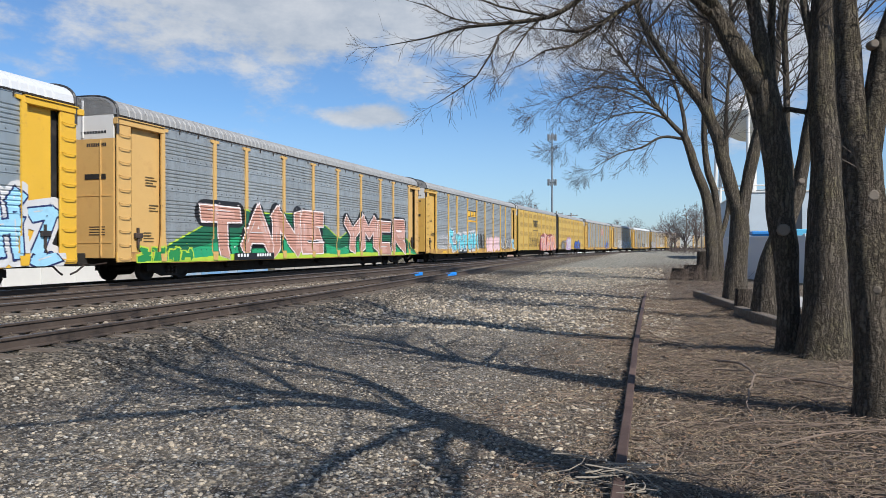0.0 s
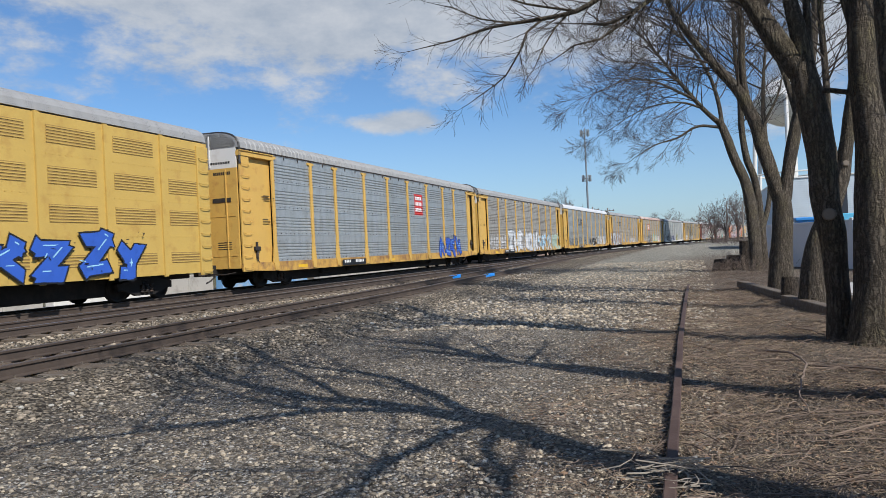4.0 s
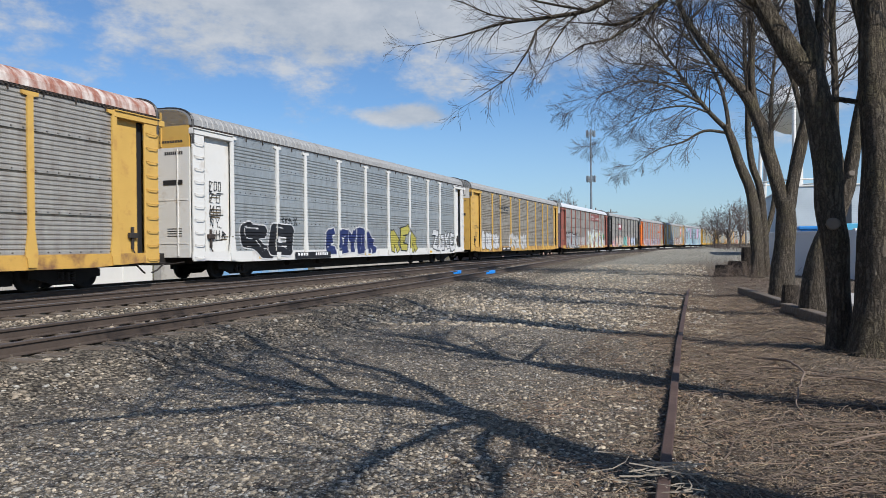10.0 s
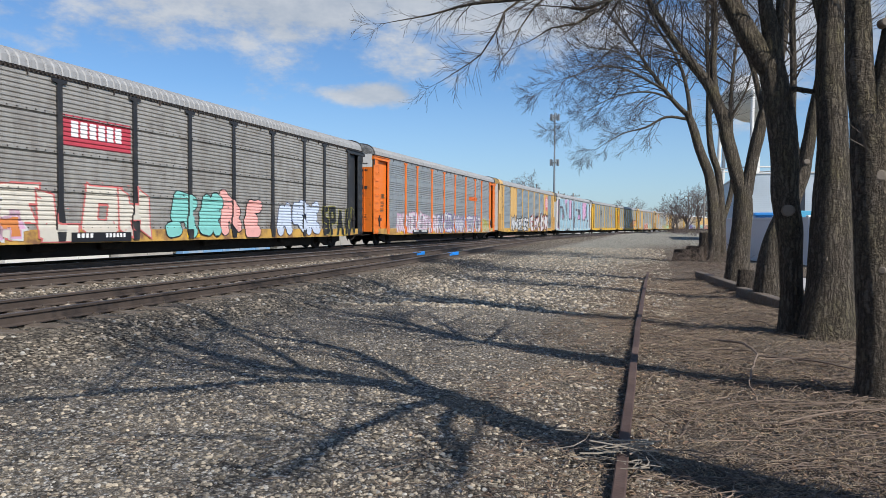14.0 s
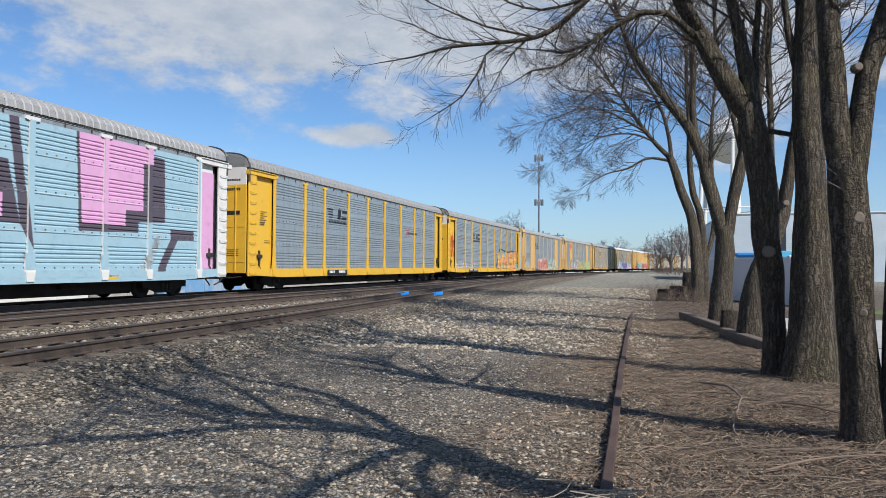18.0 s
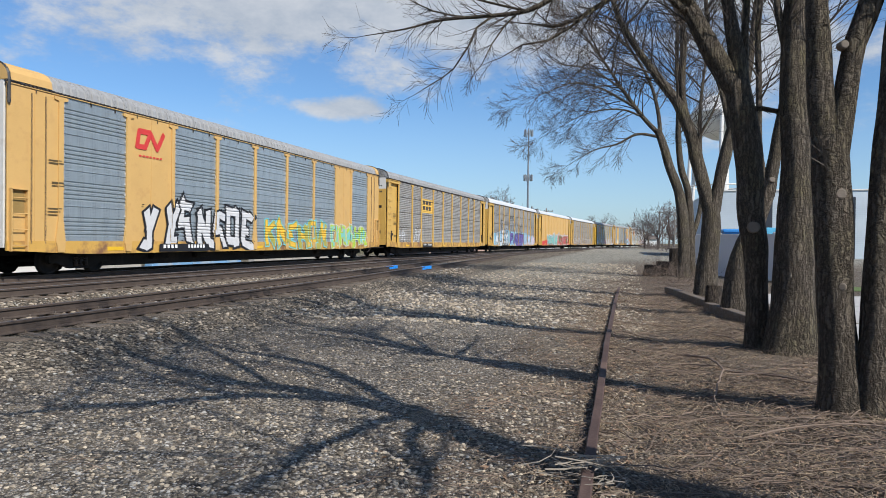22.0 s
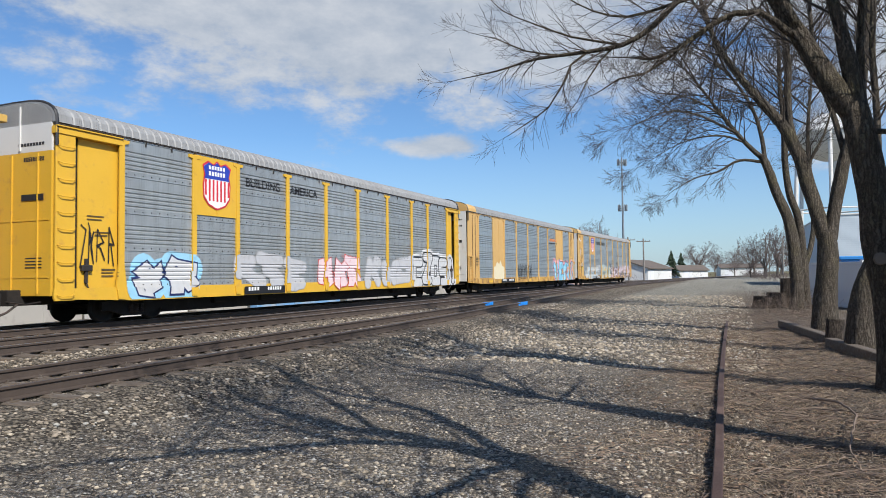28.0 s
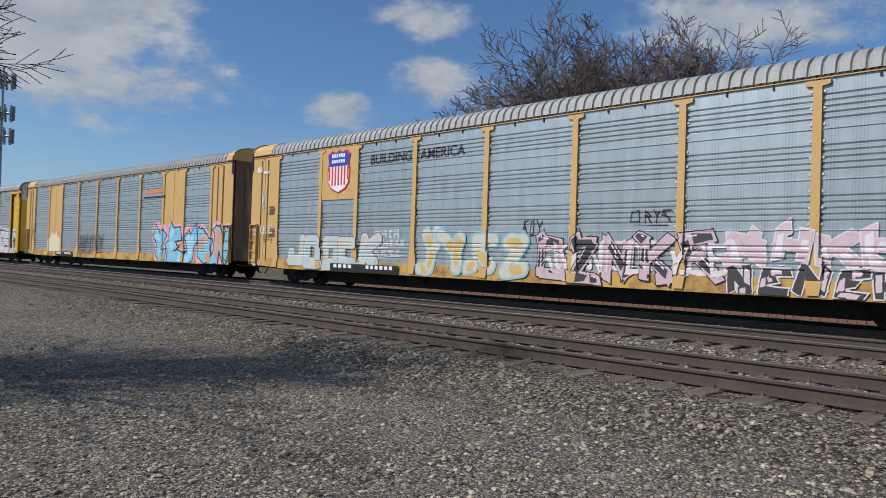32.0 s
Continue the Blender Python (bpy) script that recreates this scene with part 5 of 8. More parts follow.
        P(4.9, 10.6, .65, 2.2, (.56, .52, .44), (.55, .14, .13), 135, word="FLOH", fat=.27, edge=.05)
        P(11.4, 14.2, .65, 2.2, TEAL, INK, 136, puffy=True, fat=.26, count=2, edge=.04)
        P(14.2, 17.0, .65, 2.2, PINK, INK, 1361, puffy=True, fat=.26, count=2, edge=.04)
        P(18.2, 21.8, .7, 2.2, (.50, .56, .66), NAVY, 137, fat=.28, puffy=True, edge=.03, count=3)
        P(22.4, 26.0, .65, 2.1, INK, OLIVE, 138, word="SPAIN", fat=.14, edge=.03)
        S(.9, 1.6, 3.0, 4.6, PALE, 44, .03)
    elif n == -13:
        P(3.4, 11, .7, 1.9, PALE, ORCHID, 139, fat=.08)
        P(11, 22, .7, 2.0, PALE, PURPLE, 140, fat=.09)
        P(22.3, 25.8, .7, 1.9, OLIVE, PALE, 141, fat=.1)
        lay_on(car, side, [((.62, .13, .02), [rect(18.8, 21.2, 3.25, 3.55)])], "emblem", "orange bar emblem")
    elif n == -12:
        oct_pts = [(22.0 + .95 * math.cos(math.pi / 8 + k * math.pi / 4), 4.0 + .95 * math.sin(math.pi / 8 + k * math.pi / 4)) for k in range(8)]
        inner = [(22.0 + .88 * math.cos(math.pi / 8 + k * math.pi / 4), 4.0 + .88 * math.sin(math.pi / 8 + k * math.pi / 4)) for k in range(8)]
        lay_on(car, side, [(RED, [("poly", oct_pts)]), (PALE, [("poly", inner)]), ((.6, .03, .05), [("poly", [(22 + (y - 22) * .94, 4 + (z - 4) * .94) for y, z in inner])]), ((.8, .8, .8), bars(21.35, 22.65, 3.45, 4.6, 6, 4, .25))], "emblem", "red octagon emblem with white bars")
        P(4.6, 12.4, .7, 2.1, PALE, INK, 142, edge=.09, fat=.16)
        P(13.4, 18.0, .65, 2.3, PALE, RED, 143, glow=INK, fat=.24)
        P(18.6, 22.9, .6, 2.5, PALE, RED, 144, glow=INK, fat=.26)
        S(23.6, 25.4, 1.2, 2.2, INK, 51)
    elif n == -11:
        # giant pale blue block letters with dark shade and pink trim, over the whole side
        dark, rose, top = (.085, .07, .09), (.62, .33, .52), EAVE - .2
        shade = [rect(1.5, 2.02, .75, 4.7), ("poly", [(2.05, 4.0), (4.4, 3.95), (4.4, 3.65), (2.6, 3.65), (2.6, 2.1), (2.05, 2.1)]), ("poly", [(3.9, 3.75), (4.45, 3.75), (5.45, 2.65), (5.38, 2.17), (3.92, 2.1)]),
                 ("poly", [(5.3, top), (6.4, 3.55), (6.6, 4.5), (7.25, 4.55), (7.35, 1.9)]), rect(8.7, 10.7, 2.15, top), rect(11.9, 12.45, .65, top), ("poly", [(12.4, 2.65), (13.6, 2.68), (12.4, .65), (11.95, .65)]),
                 ("poly", [(13.75, 3.9), (17.1, 3.85), (17.5, 2.2), (15.2, 2.2), (16.1, 3.45), (13.75, 3.6)]), ("poly", [(17.1, top), (17.4, top), (17.9, 1.5), (17.5, 2.2)]),
                 ("poly", [(19.35, top), (23.25, 4.7), (23.3, 2.55), (22.0, 2.5), (22.0, 2.15), (19.5, 2.1)]), rect(23.6, 24.9, 2.0, 2.35), ("poly", [(22.9, .9), (23.6, 2.0), (24.0, 2.0), (23.3, .9)])]
        rosy = [rect(1.0, 1.5, 3.9, 4.75), rect(.95, 1.5, 2.7, 3.4), rect(1.0, 1.5, .9, 1.6), ("poly", [(4.15, 2.95), (4.62, 2.4), (4.1, 2.35)]), ("poly", [(5.6, top), (7.2, top), (7.2, 4.6), (6.62, 4.55), (6.42, 3.75)]),
                ("poly", [(8.85, top), (10.3, top), (10.3, 4.6), (9.85, 4.55), (9.85, 2.4), (8.85, 2.4)]), ("poly", [(15.95, 2.95), (16.95, 2.95), (16.95, 2.35), (15.6, 2.35)]),
                ("poly", [(19.45, top), (22.7, top), (22.7, 4.45), (22.2, 4.4), (22.2, 2.85), (21.4, 2.85), (21.4, 2.35), (19.6, 2.35)]), rect(25.4, 26.2, 1.0, 4.6)]
        lay_on(car, side, [((.30, .45, .52), [rect(1.95, 25.2, SILL + .14, top)]), (dark, shade), (rose, rosy)], "graffiti", "giant pale blue block letters with pink trim")
        lay_on(car, side, [((.62, .64, .64), [("poly", [(22.1, 1.0), (22.9, 2.1), (23.2, 2.1), (22.5, 1.0)]), ("line", (7.4, 1.95), (7.4, 4.6), .03), ("line", (5.2, 4.7), (7.25, 1.75), .03), ("line", (11.8, .8), (11.8, 4.8), .03)])], "graffiti", "pale paint gleams")
    elif n == -10:
        emblem_stripes(car, side, 7.2, 9.6, 3.55, .55, False)
        lay_on(car, side, [(RED, [("line", (18.8, 3.1), (19.5, 3.6), .04), ("line", (18.8, 3.6), (19.5, 3.1), .04)]), (INK, bars(19.3, 21.2, 3.2, 3.4, 8))], "emblem", "small red cross emblem with dark bars")
    elif n == -9:
        emblem_stripes(car, side, 7.2, 9.6, 3.55, .55, False)
        for k in range(4):
            S(.75, 1.9, 1.9 + .4 * k, 2.4 + .4 * k, (.60, .08, .03), 61 + k, .035)
        lay_on(car, side, [((.02, .03, .05), [("poly", [(15.9, .9), (26.6, .8), (26.9, 1.7), (25.6, 2.6), (23.4, 2.9), (21.0, 2.7), (17.4, 3.0), (16.5, 2.2)])]), ((.16, .42, .46), [("poly", [(16.2, .95), (26.4, .85), (26.6, 1.65), (25.4, 2.45), (23.3, 2.75), (20.8, 2.55), (17.6, 2.85), (16.8, 2.1)])])], "graffiti", "black and teal painted ground")
        P(16.6, 26.3, .66, 2.75, (.72, .40, .08), (.45, .05, .06), 146, word="WASP", fat=.30, edge=.05, shine=PALE, third=(.70, .24, .10))
        lay_on(car, side, [(INK, [oval(18.4, 1.9, .2, .22), oval(18.0, 1.2, .25, .4), oval(26.3, 1.1, .2, .4), oval(25.0, 2.7, .2, .2), oval(22.2, 2.75, .15, .2)])], "graffiti", "black painted spots")
        P(2.3, 8.0, .9, 1.5, PALE, None, 147, fat=.05)
    elif n == -8:
        emblem_stripes(car, side, 7.2, 9.1, 3.6, .5, False)
        P(2.0, 3.6, .9, 1.6, PALE, None, 148, fat=.05)
        P(9.0, 15.4, .65, 2.1, (.62, .22, .20), INK, 149, third=RUSTY, glow=(.72, .50, .46), fat=.2, shine=PALE)
        P(15.6, 21.6, .65, 2.1, (.40, .56, .50), (.16, .22, .24), 150, third=(.60, .60, .34), fat=.2, shine=ORCHID, edge=.03)
    elif n == -7:
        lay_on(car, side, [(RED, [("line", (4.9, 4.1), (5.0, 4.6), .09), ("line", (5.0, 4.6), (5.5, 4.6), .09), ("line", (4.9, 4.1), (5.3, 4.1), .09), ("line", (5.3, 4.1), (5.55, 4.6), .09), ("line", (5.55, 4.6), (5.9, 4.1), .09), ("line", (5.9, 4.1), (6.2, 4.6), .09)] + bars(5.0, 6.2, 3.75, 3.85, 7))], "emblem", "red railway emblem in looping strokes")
        P(5.0, 12.2, .65, 2.3, PALE, INK, 151, fat=.16, edge=.09)
        P(13, 19.4, .65, 2.0, OLIVE, CYAN, 152, third=AMBER)
        P(19.8, 25.0, .7, 1.9, LIME, PALE, 153, third=TEAL)
    elif n == -6:
        placard(car, side, 7.0, 9.7, 3.2, 4.25, (.68, .42, .08), (.05, .04, .03), 3, 2, "yellow placard with dark lettering bars")
        P(2.2, 3.4, 1.0, 1.9, PALE, None, 154, fat=.06)
        P(5.2, 6.8, 1.0, 2.0, PALE, None, 155, fat=.06)
    elif n == -5:
        emblem_stripes(car, side, 9.9, 12.2, 3.75, .42)
        P(5.5, 16.5, 2.1, 3.4, GREY, INK, 156, fat=.12, count=6)
        lay_on(car, side, [((.24, .44, .58), [("poly", [(2.3, .75), (25.6, .75), (25.6, 1.6), (22, 2.0), (18, 2.3), (13, 2.2), (9, 2.45), (5, 2.2), (2.3, 2.0)])])], "graffiti", "pale blue painted ground")
        P(3.0, 9.4, .62, 2.35, PALE, INK, 157, word="ALEX", fat=.24, edge=.07, third=(.42, .56, .66))
        P(10.4, 18.4, .62, 2.2, PURPLE, NAVY, 158, word="FASER", fat=.22, edge=.06, shine=SKY, glow=SKY)
        P(18.8, 25.4, .65, 1.9, (.60, .46, .54), PALE, 159, third=SKY, fat=.14)
    elif n == -4:
        lay_on(car, side, [(RED, [("poly", [(2.2, .62), (26.4, .62), (26.4, 1.5), (24, 1.7), (22, 2.3), (19, 1.8), (15, 2.2), (9, 1.7), (5, 1.4), (2.4, 1.2)])])], "graffiti", "red painted ground")
        P(6, 14.6, .65, 2.2, TEAL, INK, 160, glow=PALE, fat=.2)
        P(15.5, 24.6, .65, 2.3, RED, INK, 161, glow=PALE, third=GREEN, fat=.22)
    elif n == -3:
        P(2.4, 14, .65, 2.1, (.50, .47, .43), INK, 162, fat=.15, edge=.035, third=(.40, .36, .33))
        P(14.2, 24.6, .65, 1.95, (.48, .45, .42), INK, 163, fat=.15, edge=.035, third=(.38, .34, .32))
    elif n == -2:
        emblem_shield(car, side, 5.85, 4.2)
        words(car, side, "BUILDING", 7.35, 4.36, .44, paint(INK))
        words(car, side, "AMERICA", 9.95, 4.36, .44, paint(INK))
        P(2.5, 5.0, .7, 1.75, PALE, NAVY, 164, glow=SKY, count=2, fat=.25)
        P(6.6, 11.0, .75, 2.0, (.46, .46, .47), (.36, .36, .36), 165, fat=.24, puffy=True, edge=.03)
        P(11.8, 15.2, .7, 2.0, BLUSH, RED, 166, fat=.22, edge=.03)
        P(15.6, 20.4, .75, 2.1, (.48, .48, .49), (.40, .40, .41), 167, fat=.26, puffy=True)
        P(20.6, 26.6, .62, 2.25, PALE, INK, 168, word="CZOSI", fat=.24, edge=.07, puffy=True, glow=(.60, .60, .60))
        S(.8, 1.8, 1.6, 2.6, INK, 71)
    elif n == -1:
        lay_on(car, side, [((.70, .62, .42), [("poly", [(4.5, .9), (6.6, .9), (6.7, 1.7), (6.2, 1.8), (5.9, 2.2), (5.6, 1.9), (5.2, 2.1), (4.9, 1.8), (4.5, 1.7)])])], "graffiti", "pale paint patch with drips")
        S(9.8, 13.2, .9, 1.9, INK, 72, .03)
        lay_on(car, side, [((.72, .20, .02), [*bars(18.5, 20.6, 3.92, 4.25, 4, 1, .12)]), (INK, [rect(18.2, 20.7, 3.80, 3.89)])], "emblem", "orange and black swoosh emblem")
        P(19.5, 24.0, .6, 2.4, (.20, .50, .66), INK, 169, glow=(.72, .38, .42), fat=.30, edge=.06, shine=PALE, third=(.36, .62, .74), count=3)
        P(24.0, 26.9, .6, 2.3, (.20, .50, .66), INK, 170, glow=(.72, .38, .42), fat=.26, edge=.06, shine=PALE, third=(.62, .30, .20), count=2)
    elif n == 0:
        emblem_shield(car, side, 5.93, 4.22)
        words(car, side, "BUILDING", 7.62, 4.34, .46, paint(INK))
        words(car, side, "AMERICA", 10.1, 4.34, .46, paint(INK))
        P(2.9, 8.3, .64, 1.95, (.54, .53, .48), (.12, .14, .16), 171, word="JDOCK", fat=.23, edge=.022, third=(.42, .54, .60), shine=(.62, .46, .40), puffy=True)
        for k in range(3):
            S(8.0, 9.4, 1.2 + .32 * k, 1.42 + .32 * k, PALE, 81 + k, .03)
        P(10.1, 14.6, .66, 2.05, (.55, .53, .46), (.27, .48, .52), 172, fat=.20, edge=.06, puffy=True, third=(.58, .42, .16), count=4)
        P(14.8, 20.0, .62, 1.95, (.56, .42, .46), INK, 173, fat=.15, third=(.05, .045, .05), edge=.025, shine=(.72, .66, .68))
        P(14.9, 20.1, .95, 1.75, (.70, .62, .64), None, 1731, fat=.07)
        P(20.0, 26.2, 1.25, 2.1, (.60, .46, .50), (.68, .62, .64), 174, third=(.70, .66, .68), fat=.13, edge=.03)
        P(20.0, 26.4, .62, 1.3, (.05, .045, .05), (.66, .62, .62), 1741, fat=.09, edge=.03, third=(.62, .50, .54))
        lay_on(car, side, [((.72, .52, .03), [rect(1.35, 1.64, 1.62, 1.86)]), ((.08, .06, .03), bars(1.38, 1.62, 1.65, 1.84, 4, 3, .2))], "placard", "small yellow warning placard")
        lay_on(car, side, [((.66, .64, .60), [rect(.42, .82, 4.5, 4.72), rect(.92, 1.36, 4.42, 4.54)])], "placard", "small white stencilled plates")
        lay_on(car, side, [((.66, .64, .60), [oval(.36, 2.05, .15, .14)]), ((.55, .05, .05), [("line", (.27, 2.13), (.45, 1.97), .02), ("line", (.24, 2.05), (.3, 1.95), .015), ("line", (.42, 2.15), (.48, 2.05), .015)])], "placard", "round red and white warning sign")
        S(.75, 1.75, 1.98, 2.3, (.66, .64, .60), 87), S(.3, 1.0, .68, .86, PALE, 88), S(.85, 1.2, 3.0, 3.7, PALE, 89)
        S(14.3, 15.0, 1.9, 2.3, INK, 85), S(17.6, 18.6, 2.2, 2.5, INK, 86)
    if n != -23:
        number_strip(car, side, *((5.65, 9.3) if n == 0 else (6.0, 8.85) if n % 2 else (7.2, 9.5)))
        stencils(car, side, 1.0, 1.2, 2.1, 3.4, n + 200)
        for y in (3.6, 12.2, 20.4):
            lay_on(car, side, [((.70, .42, .02), [rect(y, y + .7, SILL + .1, SILL + .22)])], "reflector", "yellow reflective strip")


GAP, FRONT, SPEED = 28.52, -2.50, 24.125    # spacing, the last car's front at 31 s, metres a second
CONSIST = [
    dict(n=-26, label="grey autorack railcar with bright yellow frame and white roof", frame=BRIGHT_YELLOW, panels=GALV_NEW, roof=ROOF_WHITE),
    dict(n=-25, label="grey autorack railcar with tan frame and green graffiti hills", frame=TAN_YELLOW, door=TAN_YELLOW, panels=GALV),
    dict(n=-24, label="grey autorack railcar with yellow frame and pink graffiti", panels=GALV),
    dict(n=-23, articulated=True),
    dict(n=-22, label="grey autorack railcar with yellow frame and blue graffiti", panels=GALV),
    dict(n=-21, label="weathered grey autorack railcar with yellow frame and white graffiti", panels=GALV_OLD),
    dict(n=-20, label="grey autorack railcar with yellow frame and smooth white roof", panels=GALV, roof=ROOF_WHITE, ribbed=False),
    dict(n=-19, label="weathered grey autorack railcar with stone-block graffiti", panels=GALV_OLD),
    dict(n=-18, sheet="boards", label="grey autorack railcar with rust-streaked roof and red placard", panels=GALV_OLD, roof=ROOF_RUST, ribbed=False),
    dict(n=-17, label="grey autorack railcar with white frame and dark graffiti", frame=WHITE, door=WHITE, head=YELLOW, sill=WHITE, panels=GALV),
    dict(n=-16, label="rusty grey autorack railcar with yellow frame", panels=GALV_RUST),
    dict(n=-15, sheet="boards", label="grey autorack railcar with red oxide frame and big graffiti", frame=RED_OXIDE, door=PLUM, head=WHITE, panels=GALV_OLD, roof=ROOF_WHITE, ribbed=False),
    dict(n=-14, sheet="boards", label="weathered grey autorack railcar with black frame and red placard", frame=BLACK, door=BLACK, head=BLACK, panels=GALV_OLD),
    dict(n=-13, label="grey autorack railcar with bright orange frame", frame=ORANGE, door=ORANGE, panels=GALV),
    dict(n=-12, label="autorack railcar with tan solid panels and red octagon emblem", kind="flex", frame=TAN_YELLOW, door=WHITE, panels=GALV_NEW, solid={1: TAN_YELLOW, 7: TAN_YELLOW}),
    dict(n=-11, label="white-framed autorack railcar covered by a pale blue mural", frame=WHITE, door=WHITE, head=YELLOW, sill=MURAL, panels=GALV),
    dict(n=-10, label="blue-grey autorack railcar with clean bright yellow frame", frame=BRIGHT_YELLOW, door=BRIGHT_YELLOW, panels=GALV_NEW),
    dict(n=-9, label="blue-grey autorack railcar with orange graffiti at its end", frame=BRIGHT_YELLOW, door=BRIGHT_YELLOW, panels=GALV_NEW),
    dict(n=-8, label="autorack railcar with tan solid panels and red graffiti", kind="flex", frame=TAN_YELLOW, door=WHITE, panels=GALV_NEW, solid={1: TAN_YELLOW, 7: TAN_YELLOW}),
    dict(n=-7, label="autorack railcar with tan solid panels and red looping emblem", kind="flex", frame=TAN_YELLOW, door=WHITE, panels=GALV_NEW, solid={1: TAN_YELLOW, 7: TAN_YELLOW}),
    dict(n=-6, sheet="boards", label="weathered grey autorack railcar with yellow placard", panels=GALV_OLD),
    dict(n=-5, sheet="boards", label="grey autorack railcar with white roof and blue graffiti", panels=GALV_OLD, roof=ROOF_WHITE, ribbed=False),
    dict(n=-4, label="closed-sided yellow autorack railcar with red graffiti", panels=GALV_OLD, roof=ROOF_WHITE, ribbed=False, solid={i: TAN_YELLOW for i in range(9)}),
    dict(n=-3, sheet="boards", label="grey autorack railcar with white roof and scrolling graffiti", panels=GALV_OLD, roof=ROOF_WHITE, ribbed=False),
    dict(n=-2, label="grey autorack railcar with bright yellow frame and shield emblem", frame=BRIGHT_YELLOW, door=BRIGHT_YELLOW, panels=GALV, upper={1: BRIGHT_YELLOW}),
    dict(n=-1, rear=RUSTY_END, label="autorack railcar with tan solid panels and blue graffiti", kind="flex", frame=TAN_YELLOW, door=WHITE, panels=GALV_NEW, solid={1: TAN_YELLOW, 7: TAN_YELLOW}),
    dict(n=0, label="last grey autorack railcar with tan frame and shield emblem", kind="flex", frame=TAN_YELLOW, door=WHITE, panels=GALV_NEW, cuts=LAST_CUTS, upper={1: TAN_YELLOW}),
]
TRAIN = []
for spec in CONSIST:
    n = spec["n"]
    if spec.get("articulated"):
        made = make_articulated()
        decorate(made, n, Side((), (), True, 41.9, HALF + 0.062))
        TRAIN.append((made, -22 * GAP - 43.3, 41.9))
    else:
        made = make_car(spec)
        standard = spec.get("kind", "standard") == "standard"
        solid = tuple(spec.get("solid", {}))
        decorate(made, n, Side(spec.get("cuts", STANDARD if standard else FLEX), solid, standard, raised=tuple(spec.get("upper", {})), sheet=spec.get("sheet", "ridged")))
        TRAIN.append((made, n * GAP if n >= -22 else -22 * GAP - 43.3 + (n + 23) * GAP, LENGTH))

# arc length along the bent track, to place the cars
STEPS = np.arange(-900.0, 1000.0, 1.0)
ARC = np.cumsum([math.hypot(1.0, bend(y)[1]) for y in STEPS])
ARC -= ARC[900]


def on_track(s):
    y = float(np.interp(s, ARC, STEPS))
    o, slope = bend(y)
    return TRAIN_X + o, y, -math.degrees(math.atan(slope))


def car_pose(s, length):
    """The pose of a car whose front is s metres along the track."""
    x, y, turn = on_track(s + length / 2)
    return pose(x, y, RAIL_Z, 0, 0, turn) @ pose(0, -length / 2, 0)

# ---------------------------------------------------------------- trees


def bark_material(name, base, moss):
    m = bpy.data.materials.new(name)
    m.use_nodes = True
    g = Nodes(m.node_tree)
    b = m.node_tree.nodes["Principled BSDF"]
    co = g.add("ShaderNodeTexCoord").outputs["Object"]
    tall = g.add("ShaderNodeMapping", {0: co, 3: (1, 1, 0.13)}).outputs[0]
    warp = g.add("ShaderNodeVectorMath", {0: tall, 1: g.add("ShaderNodeVectorMath", {0: g.noise(co, 9.0, 4.0, 0.7, 1), 3: 0.13}, operation="SCALE").outputs[0]}, operation="ADD").outputs[0]
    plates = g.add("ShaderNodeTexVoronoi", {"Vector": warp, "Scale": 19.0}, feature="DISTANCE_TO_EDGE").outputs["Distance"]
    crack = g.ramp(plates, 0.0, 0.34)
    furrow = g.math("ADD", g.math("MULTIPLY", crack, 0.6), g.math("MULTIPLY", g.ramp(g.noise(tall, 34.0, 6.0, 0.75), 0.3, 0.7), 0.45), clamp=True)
    wide = g.noise(co, 1.4, 4.0)
    fine = g.noise(co, 70.0, 3.0)
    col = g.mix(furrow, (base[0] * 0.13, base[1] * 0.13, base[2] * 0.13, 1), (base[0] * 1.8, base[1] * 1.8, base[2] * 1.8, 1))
    col = g.mix(g.math("MULTIPLY", g.math("MULTIPLY", g.ramp(wide, 0.48, 0.66), crack), moss), col, (0.20, 0.175, 0.06, 1))
    col = g.mix(g.math("MULTIPLY", fine, 0.2), col, (0.06, 0.05, 0.04, 1))
    m.node_tree.links.new(col, b.inputs["Base Color"])
    b.inputs["Roughness"].default_value = 0.95
    b.inputs["Specular IOR Level"].default_value = 0.2
    bp = g.add("ShaderNodeBump", {"Strength": 1.0, "Distance": 0.06, "Height": g.math("ADD", furrow, g.math("MULTIPLY", fine, 0.2))})
    m.node_tree.links.new(bp.outputs[0], b.inputs["Normal"])
    return m


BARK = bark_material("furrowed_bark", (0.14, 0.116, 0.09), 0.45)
BARK_FAR = bark_material("grey_bark", (0.15, 0.125, 0.105), 0.1)
TWIG = material("twig_bark", (0.07, 0.056, 0.046), 0.9, 0, 0.4, 3.0, 20.0, 0.0)
TWIG_FAR = material("far_twigs", (0.13, 0.10, 0.09), 0.95, 0, 0.4, 1.0, 8.0, 0.0)
CUT = material("cut_wood", (0.17, 0.14, 0.11), 0.85, 0, 0.3, 8.0, 40.0, 0.2)


